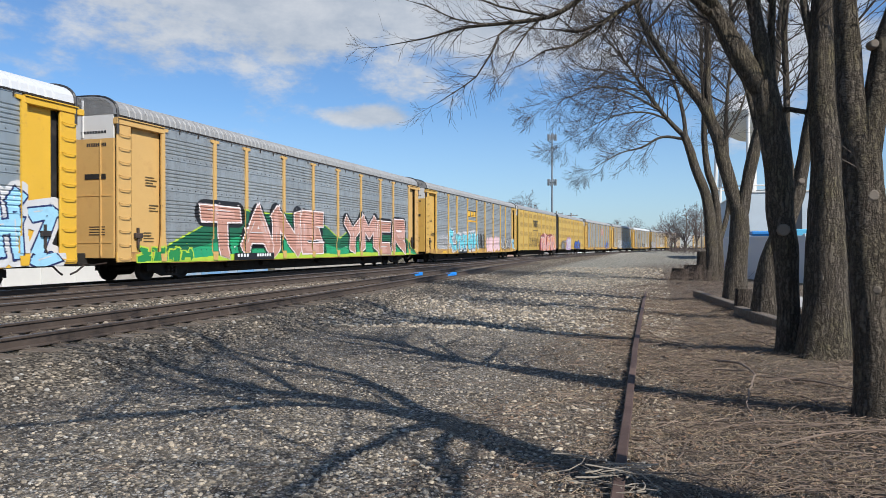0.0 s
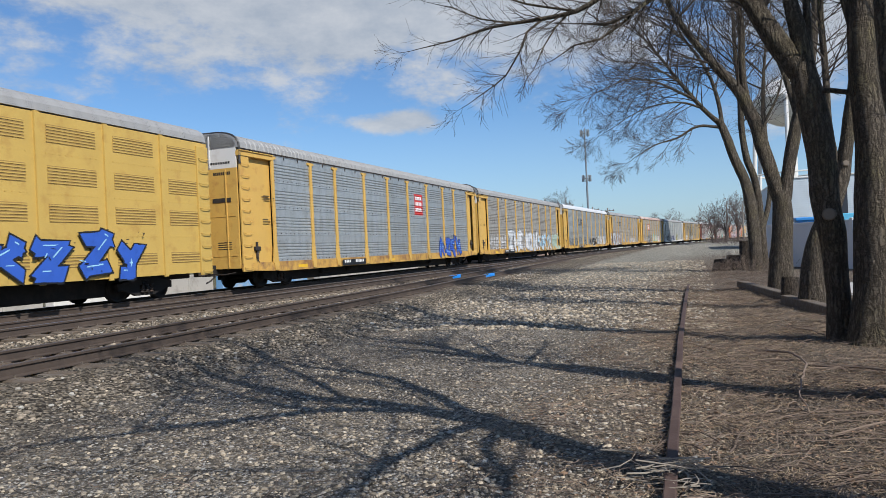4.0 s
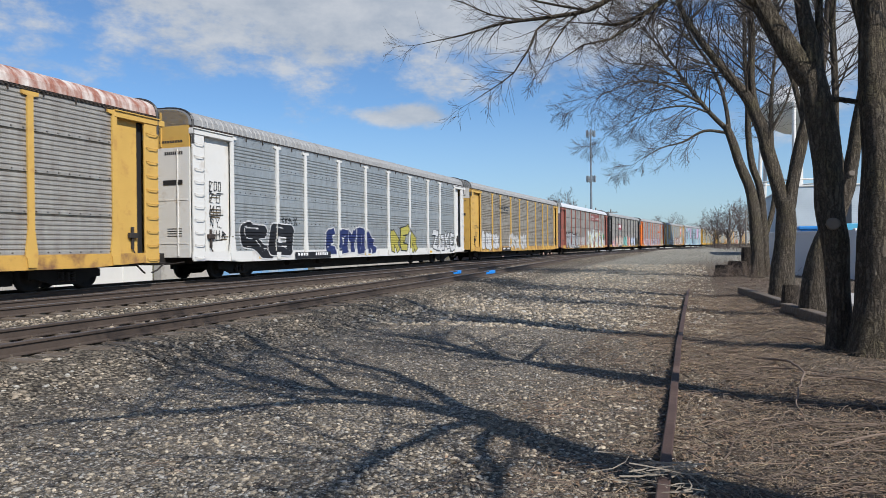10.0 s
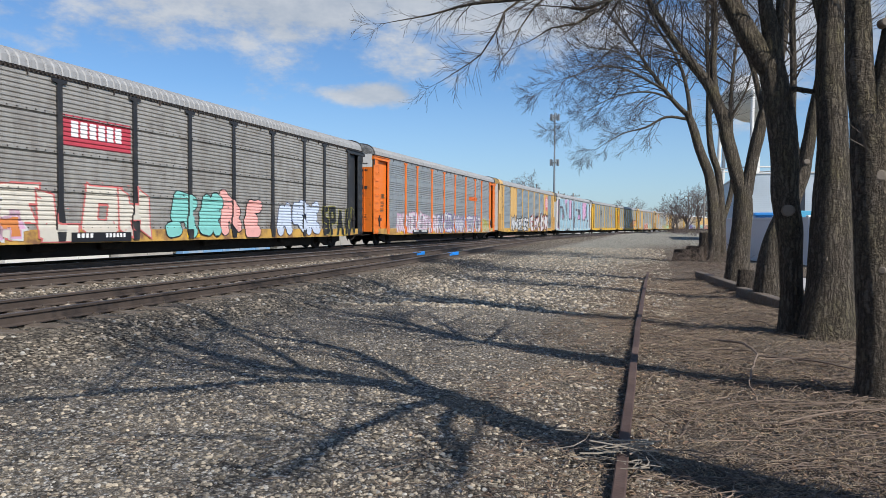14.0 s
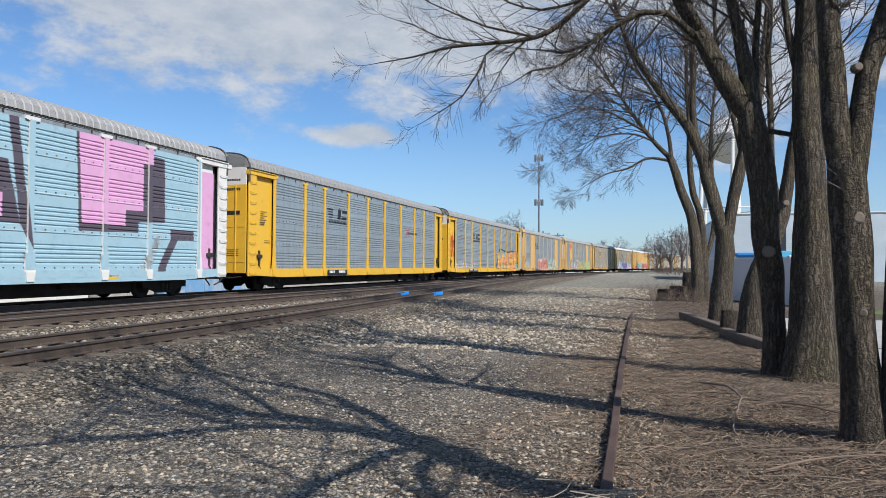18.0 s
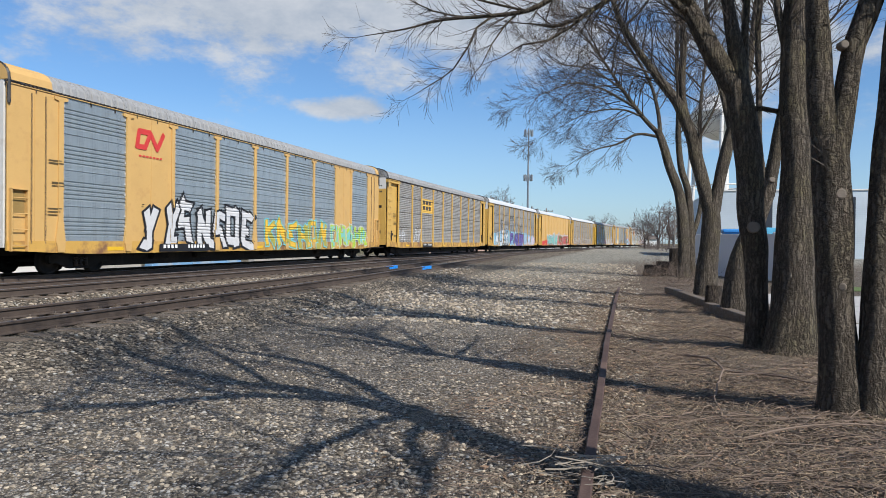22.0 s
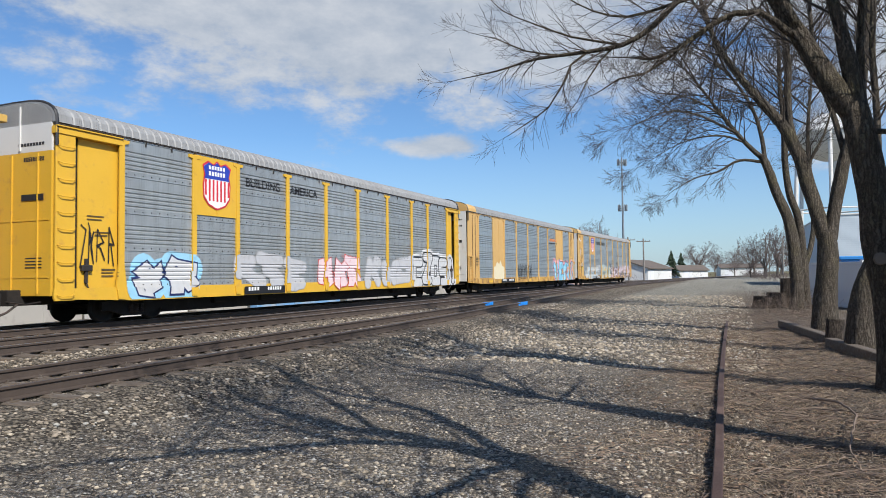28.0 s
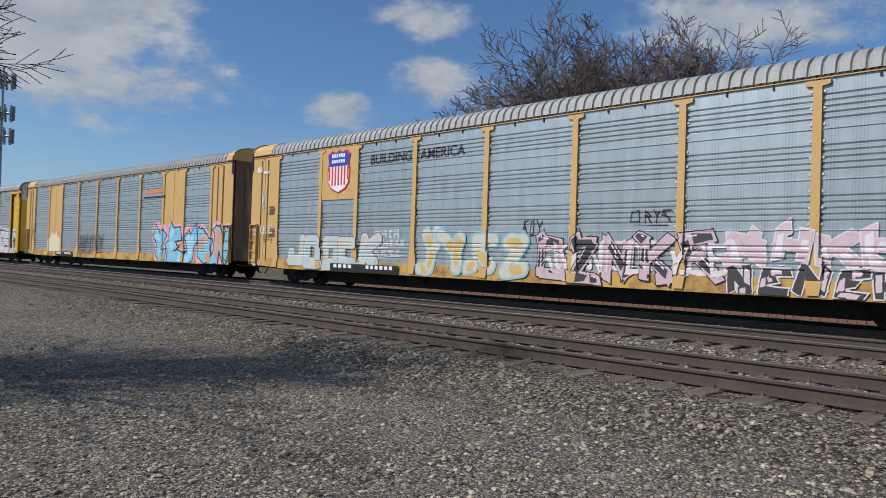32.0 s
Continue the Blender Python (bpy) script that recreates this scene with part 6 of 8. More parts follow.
def smooth_line(points, step):
    """Points along a Catmull-Rom line, about step apart: places with a radius as the fourth value."""
    p = [Vector(q) for q in points]
    p = [p[0] * 2 - p[1]] + p + [p[-1] * 2 - p[-2]]
    out = []
    for i in range(1, len(p) - 2):
        n = max(1, int((p[i + 1] - p[i]).to_3d().length / step))
        for k in range(n):
            t = k / n
            out.append(0.5 * ((2 * p[i]) + (p[i + 1] - p[i - 1]) * t + (2 * p[i - 1] - 5 * p[i] + 4 * p[i + 1] - p[i + 2]) * t * t + (3 * p[i] - p[i - 1] - 3 * p[i + 1] + p[i + 2]) * t ** 3))
    out.append(p[-2])
    return out


def stem(points, sides=18, step=0.16, flare=0.0, rough=1.0):
    """A limb of a tree with furrowed sides, through places with a radius as the fourth value; returns its mesh and its line."""
    line = smooth_line(points, step)
    bm = bmesh.new()
    side, rings = None, []
    for i, q in enumerate(line):
        p, r = q.to_3d(), q[3]
        d = (line[min(i + 1, len(line) - 1)].to_3d() - line[max(i - 1, 0)].to_3d()).normalized()
        side = d.orthogonal().normalized() if side is None else (side - d * side.dot(d)).normalized()
        up = d.cross(side)
        if flare:
            r *= 1 + flare * math.exp(-max(0.0, p.z - points[0][2]) / 0.28)
        ring = []
        for k in range(sides):
            a = 2 * math.pi * k / sides
            w = side * math.cos(a) + up * math.sin(a)
            rr = r * (1 + rough * (0.09 * noise.noise(w * 1.3 + p * 0.6) + 0.09 * noise.noise(Vector((w.x * 5, w.y * 5, p.z * 1.3 + w.z * 4))) + 0.05 * noise.noise(Vector((w.x * 11, w.y * 11, p.z * 2.5)))))
            ring.append(bm.verts.new(p + w * rr))
        rings.append(ring)
    for a, b in zip(rings, rings[1:]):
        for k in range(sides):
            bm.faces.new((a[k], a[(k + 1) % sides], b[(k + 1) % sides], b[k]))
    bm.faces.new(rings[-1])
    bm.faces.new(rings[0][::-1])
    return bm, line


class Twigs:
    """Collects thin tapered branches as bare vertex and face lists."""

    def __init__(self):
        self.v, self.f = [], []

    def rod(self, pts, radii, sides=3):
        base = len(self.v)
        n = len(pts)
        d = (pts[-1] - pts[0]).normalized()
        s = d.orthogonal().normalized()
        u = d.cross(s)
        for p, r in zip(pts, radii):
            for k in range(sides):
                a = 2 * math.pi * k / sides
                self.v.append(p + (s * math.cos(a) + u * math.sin(a)) * r)
        for i in range(n - 1):
            for k in range(sides):
                a, b = base + i * sides + k, base + i * sides + (k + 1) % sides
                self.f.append((a, b, b + sides, a + sides))

    def grow(self, r, start, way, length, radius, level, lift=0.1, spread=0.75, kids=(7, 6, 4), rmin=0.003, bend_by=0.22, ratio=(0.38, 0.62)):
        """One branch with its side branches, to the given depth."""
        n = 5 if level > 1 else (4 if level else 3)
        pts, radii, p, d = [start.copy()], [radius], start.copy(), way.normalized()
        for i in range(n):
            d = (d + Vector((r.uniform(-1, 1), r.uniform(-1, 1), r.uniform(-0.8, 0.8))) * bend_by + Vector((0, 0, lift * 0.3))).normalized()
            p = p + d * (length / n)
            pts.append(p.copy())
            radii.append(max(rmin, radius * (1 - 0.82 * (i + 1) / n)))
        self.rod(pts, radii, 5 if level > 1 else (4 if level else 3))
        if level <= 0:
            return
        count = kids[min(level, len(kids)) - 1]
        for k in range(count):
            t = 0.18 + 0.8 * (k + r.random()) / count
            i = min(n - 1, int(t * n))
            q = pts[i].lerp(pts[i + 1], t * n - i)
            axis = (pts[i + 1] - pts[i]).normalized()
            out = axis.orthogonal().normalized()
            out.rotate(Matrix.Rotation(r.uniform(0, 2 * math.pi), 3, axis))
            w = axis * (1 - spread * 0.55) + out * spread
            self.grow(r, q, w, length * r.uniform(*ratio) * (1.1 - 0.45 * t), max(rmin, radii[i] * 0.58), level - 1, lift, spread, kids, rmin, bend_by, ratio)

    def mesh(self, name, mat):
        me = bpy.data.meshes.new(name)
        me.from_pydata([tuple(v) for v in self.v], [], self.f)
        me.materials.append(mat)
        return me


def tree(label, stems, seed, scars=(), fine=0.0019, lift=0.12, kids=(5, 6, 6)):
    """stems: (points with radii, flare, branches, first share that bears branches, their reach, their depth)."""
    r = random.Random(seed)
    root = thing("bare_tree", label, "tree", "bare trees beside the old rail")
    base = Vector(stems[0][0][0][:3])
    root.location = base
    shift = Matrix.Translation(-base)
    tw = Twigs()
    for pts, flare, count, first, reach, depth in stems:
        big = pts[0][3]
        bm, line = stem(pts, 26 if big > 0.15 else 14 if big > 0.05 else 7, 0.11 if big > 0.12 else 0.2, flare, 1.0 if big > 0.1 else 0.5)
        bmesh.ops.transform(bm, matrix=shift, verts=bm.verts)
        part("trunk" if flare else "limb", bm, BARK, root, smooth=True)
        n = len(line)
        for k in range(count):
            t = first + (1 - first) * (k + r.random()) / max(1, count)
            j = min(n - 2, int(t * (n - 1)))
            q = line[j]
            axis = (line[j + 1].to_3d() - line[j].to_3d()).normalized()
            out = axis.orthogonal().normalized()
            out.rotate(Matrix.Rotation(r.uniform(0, 2 * math.pi), 3, axis))
            w = axis * 0.75 + out * 0.7
            tw.grow(r, q.to_3d() - base, w, reach * r.uniform(0.55, 1.2) * (1.15 - 0.4 * t), max(fine * 1.6, min(q[3] * 0.42, 0.012 * reach + 0.004)), depth - 1, lift, 0.5, kids, fine, 0.13, (0.5, 0.9))
        # stout side limbs in the upper crown
        for k in range(7 if reach > 1.4 and 11 < seed < 20 else 3 if reach > 1.4 else 0):
            j = int((0.6 + 0.36 * (k + r.random()) / 7) * (n - 1))
            a = r.uniform(0, 2 * math.pi)
            tw.grow(r, line[j].to_3d() - base, Vector((math.cos(a), math.sin(a), 0.9)), reach * 1.7, min(line[j][3] * 0.7, 0.042), 2, lift, 0.5, (3, 4), fine, 0.16, (0.45, 0.8))
        axis = (line[-1].to_3d() - line[-3].to_3d()).normalized()
        if pts[-1][3] < 0.07:
            tw.grow(r, line[-1].to_3d() - base, axis, reach * 0.9, pts[-1][3], depth, lift, 0.5, kids, fine, 0.13, (0.5, 0.9))
    tagged(part("crown", tw.mesh("crown", TWIG), None, root, "bare brown twigs without leaves"), kind="stuff")
    for (x, y, z), d, size in scars:
        bm = bmesh.new()
        d = Vector(d).normalized()
        c = Vector((x, y, z)) - base
        tube(bm, [c - d * 0.06, c + d * 0.015, c + d * 0.02], [size * 1.0, size * 0.8, size * 0.6], 9)
        part("cut_scar", bm, CUT, root, "pale sawn branch scar")
    return root


tree("double-trunked bare tree with dark furrowed mossy bark", [
    ([(1.959, 6.898, -0.054, 0.236), (1.931, 6.898, 0.135, 0.203), (1.874, 6.898, 0.626, 0.163), (1.836, 6.898, 1.127, 0.151), (1.817, 6.898, 1.675, 0.155), (1.789, 6.898, 2.176, 0.154), (1.76, 6.898, 2.544, 0.142)], .42, 2, .8, .7, 2),
    ([(1.77, 6.898, 2.308, 0.123), (1.694, 6.898, 2.837, 0.112), (1.666, 6.898, 3.348, 0.101), (1.638, 6.898, 3.858, 0.092), (1.619, 6.993, 4.52, 0.082), (1.515, 7.182, 5.379, 0.069), (1.231, 7.465, 6.513, 0.05), (0.948, 7.749, 8.025, 0.028)], 0, 12, .3, 2.0, 3),
    ([(1.798, 6.898, 2.308, 0.118), (1.883, 6.898, 2.875, 0.1), (1.949, 6.898, 3.329, 0.095), (2.034, 6.898, 3.565, 0.098), (2.11, 6.898, 3.811, 0.097), (2.195, 6.709, 4.264, 0.082), (2.233, 6.521, 4.907, 0.06), (2.176, 6.332, 6.324, 0.047), (2.271, 6.237, 8.025, 0.028)], 0, 13, .25, 1.9, 3),
    ([(2.148, 6.804, -0.054, 0.198), (2.138, 6.804, 0.182, 0.161), (2.129, 6.804, 0.645, 0.131), (2.148, 6.804, 1.325, 0.122), (2.186, 6.804, 2.299, 0.112), (2.224, 6.804, 2.79, 0.112), (2.299, 6.804, 3.754, 0.107), (2.365, 6.521, 4.623, 0.085), (2.46, 6.332, 5.946, 0.057), (2.365, 6.048, 7.836, 0.028)], .42, 12, .35, 1.8, 3)],
    11, (((1.845, 6.804, 3.319), (.1, -1, 0), .045), ((1.827, 6.766, 2.025), (0, -1, .1), .06), ((1.855, 6.757, 1.221), (-.3, -1, 0), .04)))
tree("two-stemmed bare tree with thick furrowed bark and an arching limb", [
    ([(1.907, 10.967, -0.036, 0.221), (1.897, 10.967, 0.205, 0.179), (1.887, 10.967, 0.686, 0.151), (1.868, 10.967, 1.176, 0.155), (1.839, 10.967, 1.58, 0.167), (1.782, 10.967, 1.994, 0.176), (1.762, 10.967, 2.485, 0.183), (1.714, 10.967, 2.985, 0.185), (1.637, 10.967, 3.485, 0.186), (1.551, 10.967, 3.937, 0.173)], .1, 5, .75, .8, 2),
    ([(1.56, 10.967, 3.812, 0.165), (1.291, 10.967, 4.255, 0.152), (1.108, 10.967, 4.601, 0.138), (0.925, 10.967, 4.957, 0.121), (0.762, 10.967, 5.265, 0.105), (0.521, 10.871, 5.727, 0.089), (0.252, 10.678, 6.352, 0.07), (0.069, 10.486, 7.112, 0.049), (-0.075, 10.293, 8.141, 0.029)], 0, 14, .2, 1.6, 3),
    ([(1.608, 10.967, 3.764, 0.144), (1.56, 10.967, 4.312, 0.124), (1.474, 10.967, 4.736, 0.099), (1.416, 10.967, 5.072, 0.083), (1.358, 10.967, 5.332, 0.075), (1.272, 11.159, 6.169, 0.067), (1.272, 11.352, 7.208, 0.052), (1.233, 11.544, 8.718, 0.029)], 0, 13, .2, 1.6, 3),
    ([(1.685, 11.063, 3.812, 0.058), (1.676, 11.063, 4.409, 0.054), (1.676, 11.063, 4.832, 0.05), (1.714, 11.063, 5.323, 0.045), (1.772, 11.063, 6.073, 0.038), (1.753, 11.063, 7.372, 0.019)], 0, 11, .1, 1.0, 3),
    ([(2.243, 10.582, -0.093, 0.385), (2.263, 10.582, 0.099, 0.366), (2.282, 10.582, 0.493, 0.322), (2.291, 10.582, 0.878, 0.28), (2.291, 10.582, 1.34, 0.26), (2.291, 10.582, 1.965, 0.231), (2.282, 10.582, 2.744, 0.187), (2.234, 10.582, 3.533, 0.172), (2.234, 10.582, 4.312, 0.157), (2.253, 10.582, 5.101, 0.14), (2.243, 10.582, 5.967, 0.117), (2.34, 10.582, 7.179, 0.082), (2.397, 10.39, 9.103, 0.038)], .1, 14, .42, 1.7, 3),
    ([(2.186, 10.582, 4.005, 0.055), (2.08, 10.582, 4.486, 0.051), (2.022, 10.582, 4.803, 0.047), (1.984, 10.582, 5.13, 0.043), (1.916, 10.582, 5.765, 0.036), (1.859, 10.582, 6.987, 0.019)], 0, 12, .2, 1.1, 3),
    ([(1.714, 10.919, 3.533, 0.037), (1.878, 10.871, 3.514, 0.037), (2.032, 10.822, 3.466, 0.035), (2.166, 10.726, 3.418, 0.037)], 0, 3, .1, .35, 1),
    ([(0.897, 10.919, 5.063, 0.077), (0.531, 10.774, 5.784, 0.058), (0.194, 10.678, 6.025, 0.054), (-0.181, 10.582, 5.948, 0.052), (-0.604, 10.486, 5.582, 0.048), (-1.027, 10.39, 5.159, 0.042), (-1.422, 10.39, 4.976, 0.035), (-1.903, 10.293, 4.909, 0.03), (-2.663, 10.293, 4.899, 0.021), (-3.288, 10.293, 4.793, 0.013), (-3.856, 10.197, 4.707, 0.006)], 0, 27, .3, .62, 2),
    ([(-1.422, 10.39, 4.976, 0.02), (-1.826, 10.39, 5.092, 0.018), (-2.163, 10.39, 5.197, 0.016), (-2.672, 10.39, 5.448, 0.012), (-3.211, 10.39, 5.746, 0.008), (-3.481, 10.39, 6.054, 0.005)], 0, 19, .1, .6, 2),
    ([(-1.903, 10.293, 4.909, 0.02), (-2.153, 10.293, 4.745, 0.017), (-2.278, 10.293, 4.466, 0.014), (-2.499, 10.293, 4.149, 0.011), (-2.855, 10.293, 3.928, 0.008), (-3.115, 10.293, 3.783, 0.004)], 0, 27, .15, .5, 2),
    ([(-2.355, 10.293, 4.919, 0.015), (-2.836, 10.293, 5.044, 0.012), (-3.279, 10.293, 5.284, 0.008), (-3.644, 10.293, 5.419, 0.004)], 0, 20, .1, .55, 2),
    ([(-1.537, 10.39, 4.967, 0.015), (-1.73, 10.341, 4.774, 0.013), (-1.922, 10.293, 4.486, 0.01), (-2.066, 10.293, 4.197, 0.006)], 0, 17, .2, .4, 2),
    ([(0.82, 10.871, 4.967, 0.053), (0.435, 10.774, 5.303, 0.045), (0.098, 10.774, 5.342, 0.043), (-0.277, 10.774, 5.178, 0.039), (-0.671, 10.774, 4.947, 0.032), (-1.076, 10.774, 4.832, 0.023), (-1.393, 10.774, 4.899, 0.012)], 0, 24, .25, .7, 2),
    ([(-0.469, 10.678, 5.034, 0.024), (-0.825, 10.678, 4.774, 0.022), (-1.143, 10.678, 4.601, 0.019), (-1.518, 10.678, 4.563, 0.013), (-1.855, 10.678, 4.38, 0.006)], 0, 14, .25, .55, 2),
    ([(0.329, 10.678, 5.813, 0.034), (-0.335, 10.582, 5.611, 0.028), (-0.797, 10.582, 5.525, 0.024), (-1.345, 10.486, 5.409, 0.019), (-1.826, 10.39, 5.534, 0.013), (-2.24, 10.39, 5.813, 0.008)], 0, 27, .15, .75, 2)],
    12, (((1.791, 10.784, 1.821), (-.1, -1, 0), .10), ((2.214, 10.361, 1.167), (.5, -1, 0), .05)))
tree("bare tree leaning away behind a larger one", [
    ([(2.24, 15.7, -.17, .33), (2.25, 15.7, .12, .28), (2.29, 15.7, .77, .262), (2.41, 15.7, 1.47, .223), (2.64, 15.7, 2.05, .175), (2.83, 15.7, 2.63, .146), (2.94, 15.7, 3.21, .128), (3.05, 15.7, 3.9, .122), (3.2, 15.7, 4.82, .116), (3.3, 15.7, 5.86, .11), (3.39, 15.7, 7.02, .1), (3.49, 15.9, 8.6, .07), (3.4, 15.9, 10.3, .04)], .15, 22, .45, 2.0, 3),
    ([(2.84, 15.7, 2.5, .08), (2.67, 15.7, 3.57, .07), (2.65, 15.7, 4.74, .064), (2.61, 15.7, 5.92, .059), (2.66, 15.7, 6.86, .053), (2.64, 15.7, 8.05, .041), (2.58, 15.7, 9.48, .024)], 0, 26, .3, 1.5, 3)],
    13, (((2.9, 15.55, 2.9), (0, -1, .2), .07),))
tree("forked bare tree with a long arching limb and fine crown", [
    ([(2.22, 20.8, -.13, .37), (2.23, 20.8, .19, .33), (2.24, 20.8, .81, .298), (2.3, 20.8, 1.6, .251), (2.33, 20.8, 2.38, .236), (2.3, 20.8, 2.73, .22)], .12, 0, .9, .8, 2),
    ([(2.27, 20.8, 2.5, .18), (2.07, 20.8, 3.34, .181), (1.9, 20.8, 3.98, .18), (1.81, 20.8, 4.46, .172), (1.62, 20.8, 4.99, .159), (1.39, 20.8, 5.52, .143), (.89, 20.8, 6.2, .12), (.59, 20.8, 6.62, .105), (.13, 20.8, 7.31, .089), (-.25, 20.8, 8.03, .077), (-.47, 20.8, 8.76, .065), (-.69, 20.8, 9.68, .049), (-.75, 20.8, 11.2, .025)], 0, 34, .35, 1.9, 3),
    ([(1.68, 20.8, 4.75, .103), (1.53, 20.8, 5.59, .095), (1.5, 20.8, 6.39, .088), (1.53, 20.8, 7.19, .084), (1.44, 20.8, 7.99, .08), (1.29, 20.8, 8.81, .07), (1.19, 20.8, 9.95, .05), (.99, 20.8, 11.4, .025)], 0, 26, .25, 1.8, 3),
    ([(2.38, 20.8, 2.5, .173), (2.51, 20.8, 3.24, .165), (2.68, 20.8, 4.1, .157), (2.82, 20.8, 4.72, .141), (3.12, 20.8, 5.79, .117), (3.3, 20.8, 7.03, .101), (3.45, 20.8, 8.58, .086), (3.59, 20.8, 10.44, .054), (3.69, 20.8, 11.99, .031)], 0, 24, .3, 1.8, 3),
    ([(2.82, 20.9, 4.6, .079), (2.59, 21.0, 5.72, .071), (2.28, 21.0, 6.85, .064), (2.13, 21.0, 8.15, .056), (2.07, 21.0, 9.44, .04), (1.91, 21.0, 10.75, .024)], 0, 22, .2, 1.6, 3),
    ([(1.9, 20.8, 4.0, .05), (2.0, 20.7, 4.6, .04), (2.3, 20.6, 5.2, .03), (2.5, 20.5, 5.9, .015)], 0, 10, .2, .9, 2)],
    14, (), 0.0028, 0.1, (6, 6, 7))
tree("slender two-stemmed bare tree with a wide drooping crown", [
    ([(2.47, 32, .04, .31), (2.48, 32, .53, .262), (2.46, 32, 1.62, .244), (2.39, 32, 2.84, .228), (2.22, 32, 3.83, .205), (1.87, 32, 4.77, .184), (1.56, 32, 5.82, .168), (1.29, 32, 6.53, .145)], .12, 2, .8, 1, 2),
    ([(1.34, 32, 6.35, .115), (.83, 32, 6.9, .099), (.31, 32, 7.58, .087), (-.23, 32, 8.36, .075), (-.77, 32, 9.21, .06), (-1.3, 32, 10.01, .045), (-2.03, 32, 10.96, .025)], 0, 26, .15, 2.1, 3),
    ([(.41, 32, 7.47, .062), (-.36, 31.8, 7.92, .054), (-1.21, 31.6, 8.36, .045), (-2.32, 31.5, 8.57, .032), (-3.34, 31.5, 8.25, .02), (-4.11, 31.5, 8.05, .01)], 0, 24, .1, 1.7, 3),
    ([(1.35, 32, 6.2, .065), (.45, 31.8, 6.3, .054), (-.4, 31.7, 5.87, .04), (-1.26, 31.6, 5.66, .026), (-2.14, 31.6, 5.2, .012)], 0, 14, .25, 1.2, 3),
    ([(1.45, 32, 6.1, .09), (1.31, 32, 7.32, .08), (.98, 32.2, 8.58, .07), (.29, 32.4, 9.88, .056), (-.54, 32.5, 10.83, .04), (-1.52, 32.5, 11.55, .022)], 0, 24, .2, 2.0, 3),
    ([(-.16, 32, 8.26, .05), (-.95, 31.8, 8.84, .042), (-1.93, 31.7, 9.3, .033), (-2.93, 31.7, 9.51, .02), (-3.69, 31.7, 10.08, .01)], 0, 20, .1, 1.6, 3),
    ([(.71, 32, 7.06, .05), (-.13, 31.7, 7.36, .042), (-1.1, 31.5, 7.34, .033), (-2.1, 31.4, 7.03, .02), (-3.12, 31.3, 6.45, .01)], 0, 22, .1, 1.5, 3),
    ([(2.82, 32.5, .04, .22), (2.81, 32.5, .88, .185), (2.77, 32.5, 2.36, .161), (2.64, 32.5, 3.85, .148), (2.35, 32.5, 4.85, .136), (2.21, 32.5, 6.1, .124), (2.2, 32.5, 7.85, .112), (2.09, 32.5, 9.6, .09), (2.08, 32.5, 11.36, .06), (1.93, 32.5, 13.4, .03)], .1, 30, .45, 2.2, 3),
    ([(2.8, 32.6, 1.6, .11), (3.23, 33, 3.36, .1), (3.18, 33, 5.37, .088), (3.13, 33, 7.38, .075), (3.32, 33, 9.63, .05), (3.41, 33, 11.64, .025)], 0, 20, .4, 1.9, 3)],
    15, (), 0.0040, -0.02, (6, 6, 7))
# trees out of view whose shade falls on the gravel
tree("bare tree with furrowed bark and long spreading limbs", [
    ([(3.1, 3, -.05, .30), (3.1, 3, 1.5, .25), (3.05, 3, 3.0, .23), (2.95, 2.95, 4.0, .21), (2.7, 3.4, 5.0, .18)], .2, 0, .9, 1, 2),
    ([(2.7, 3.35, 4.8, .17), (2.55, 3.05, 6.2, .13), (2.4, 2.75, 7.0, .11), (2, 2.9, 7.9, .08), (1.6, 3, 9.4, .03)], 0, 15, .1, 2.3, 3),
    ([(2.6, 3.2, 5.5, .09), (2.25, 2.6, 6.2, .08), (1.95, 1.9, 6.6, .07), (1.8, 1.35, 7.0, .055), (1.7, 0.8, 7.3, .04), (1.5, -0.3, 8.0, .02)], 0, 14, .1, 2.0, 3),
    ([(2.68, 3.4, 4.9, .085), (2.1, 4.45, 6.0, .075), (1.6, 4.55, 7.0, .06), (1.1, 4.8, 8.0, .045), (0.6, 5, 9.2, .02)], 0, 14, .15, 2.0, 3),
    ([(2.7, 3.3, 4.8, .075), (2.95, 2.55, 5.3, .065), (3.25, 1.85, 5.7, .055), (3.5, 1.2, 6.1, .045), (4, 0.45, 6.6, .03), (4.4, -0.1, 7.0, .02)], 0, 13, .15, 2.0, 3),
    ([(2.75, 3.25, 4.6, .06), (3.1, 2.4, 5.0, .055), (3.8, 1.5, 5.4, .045), (4.3, 0.75, 5.8, .03), (4.8, 0.1, 6.4, .015)], 0, 10, .2, 1.8, 3),
    ([(2.48, 3, 6.4, .06), (2, 3.8, 7.4, .05), (1.7, 4.3, 8.4, .035), (1.5, 4.4, 9.8, .015)], 0, 13, .1, 1.8, 3),
    ([(2.3, 2.5, 6.2, .05), (1.5, 2.8, 6.8, .04), (0.9, 3.1, 7.2, .03), (0.3, 3.1, 7.8, .012)], 0, 13, .1, 1.7, 3)],
    31, (), 0.0030, 0.12, (4, 4, 4))
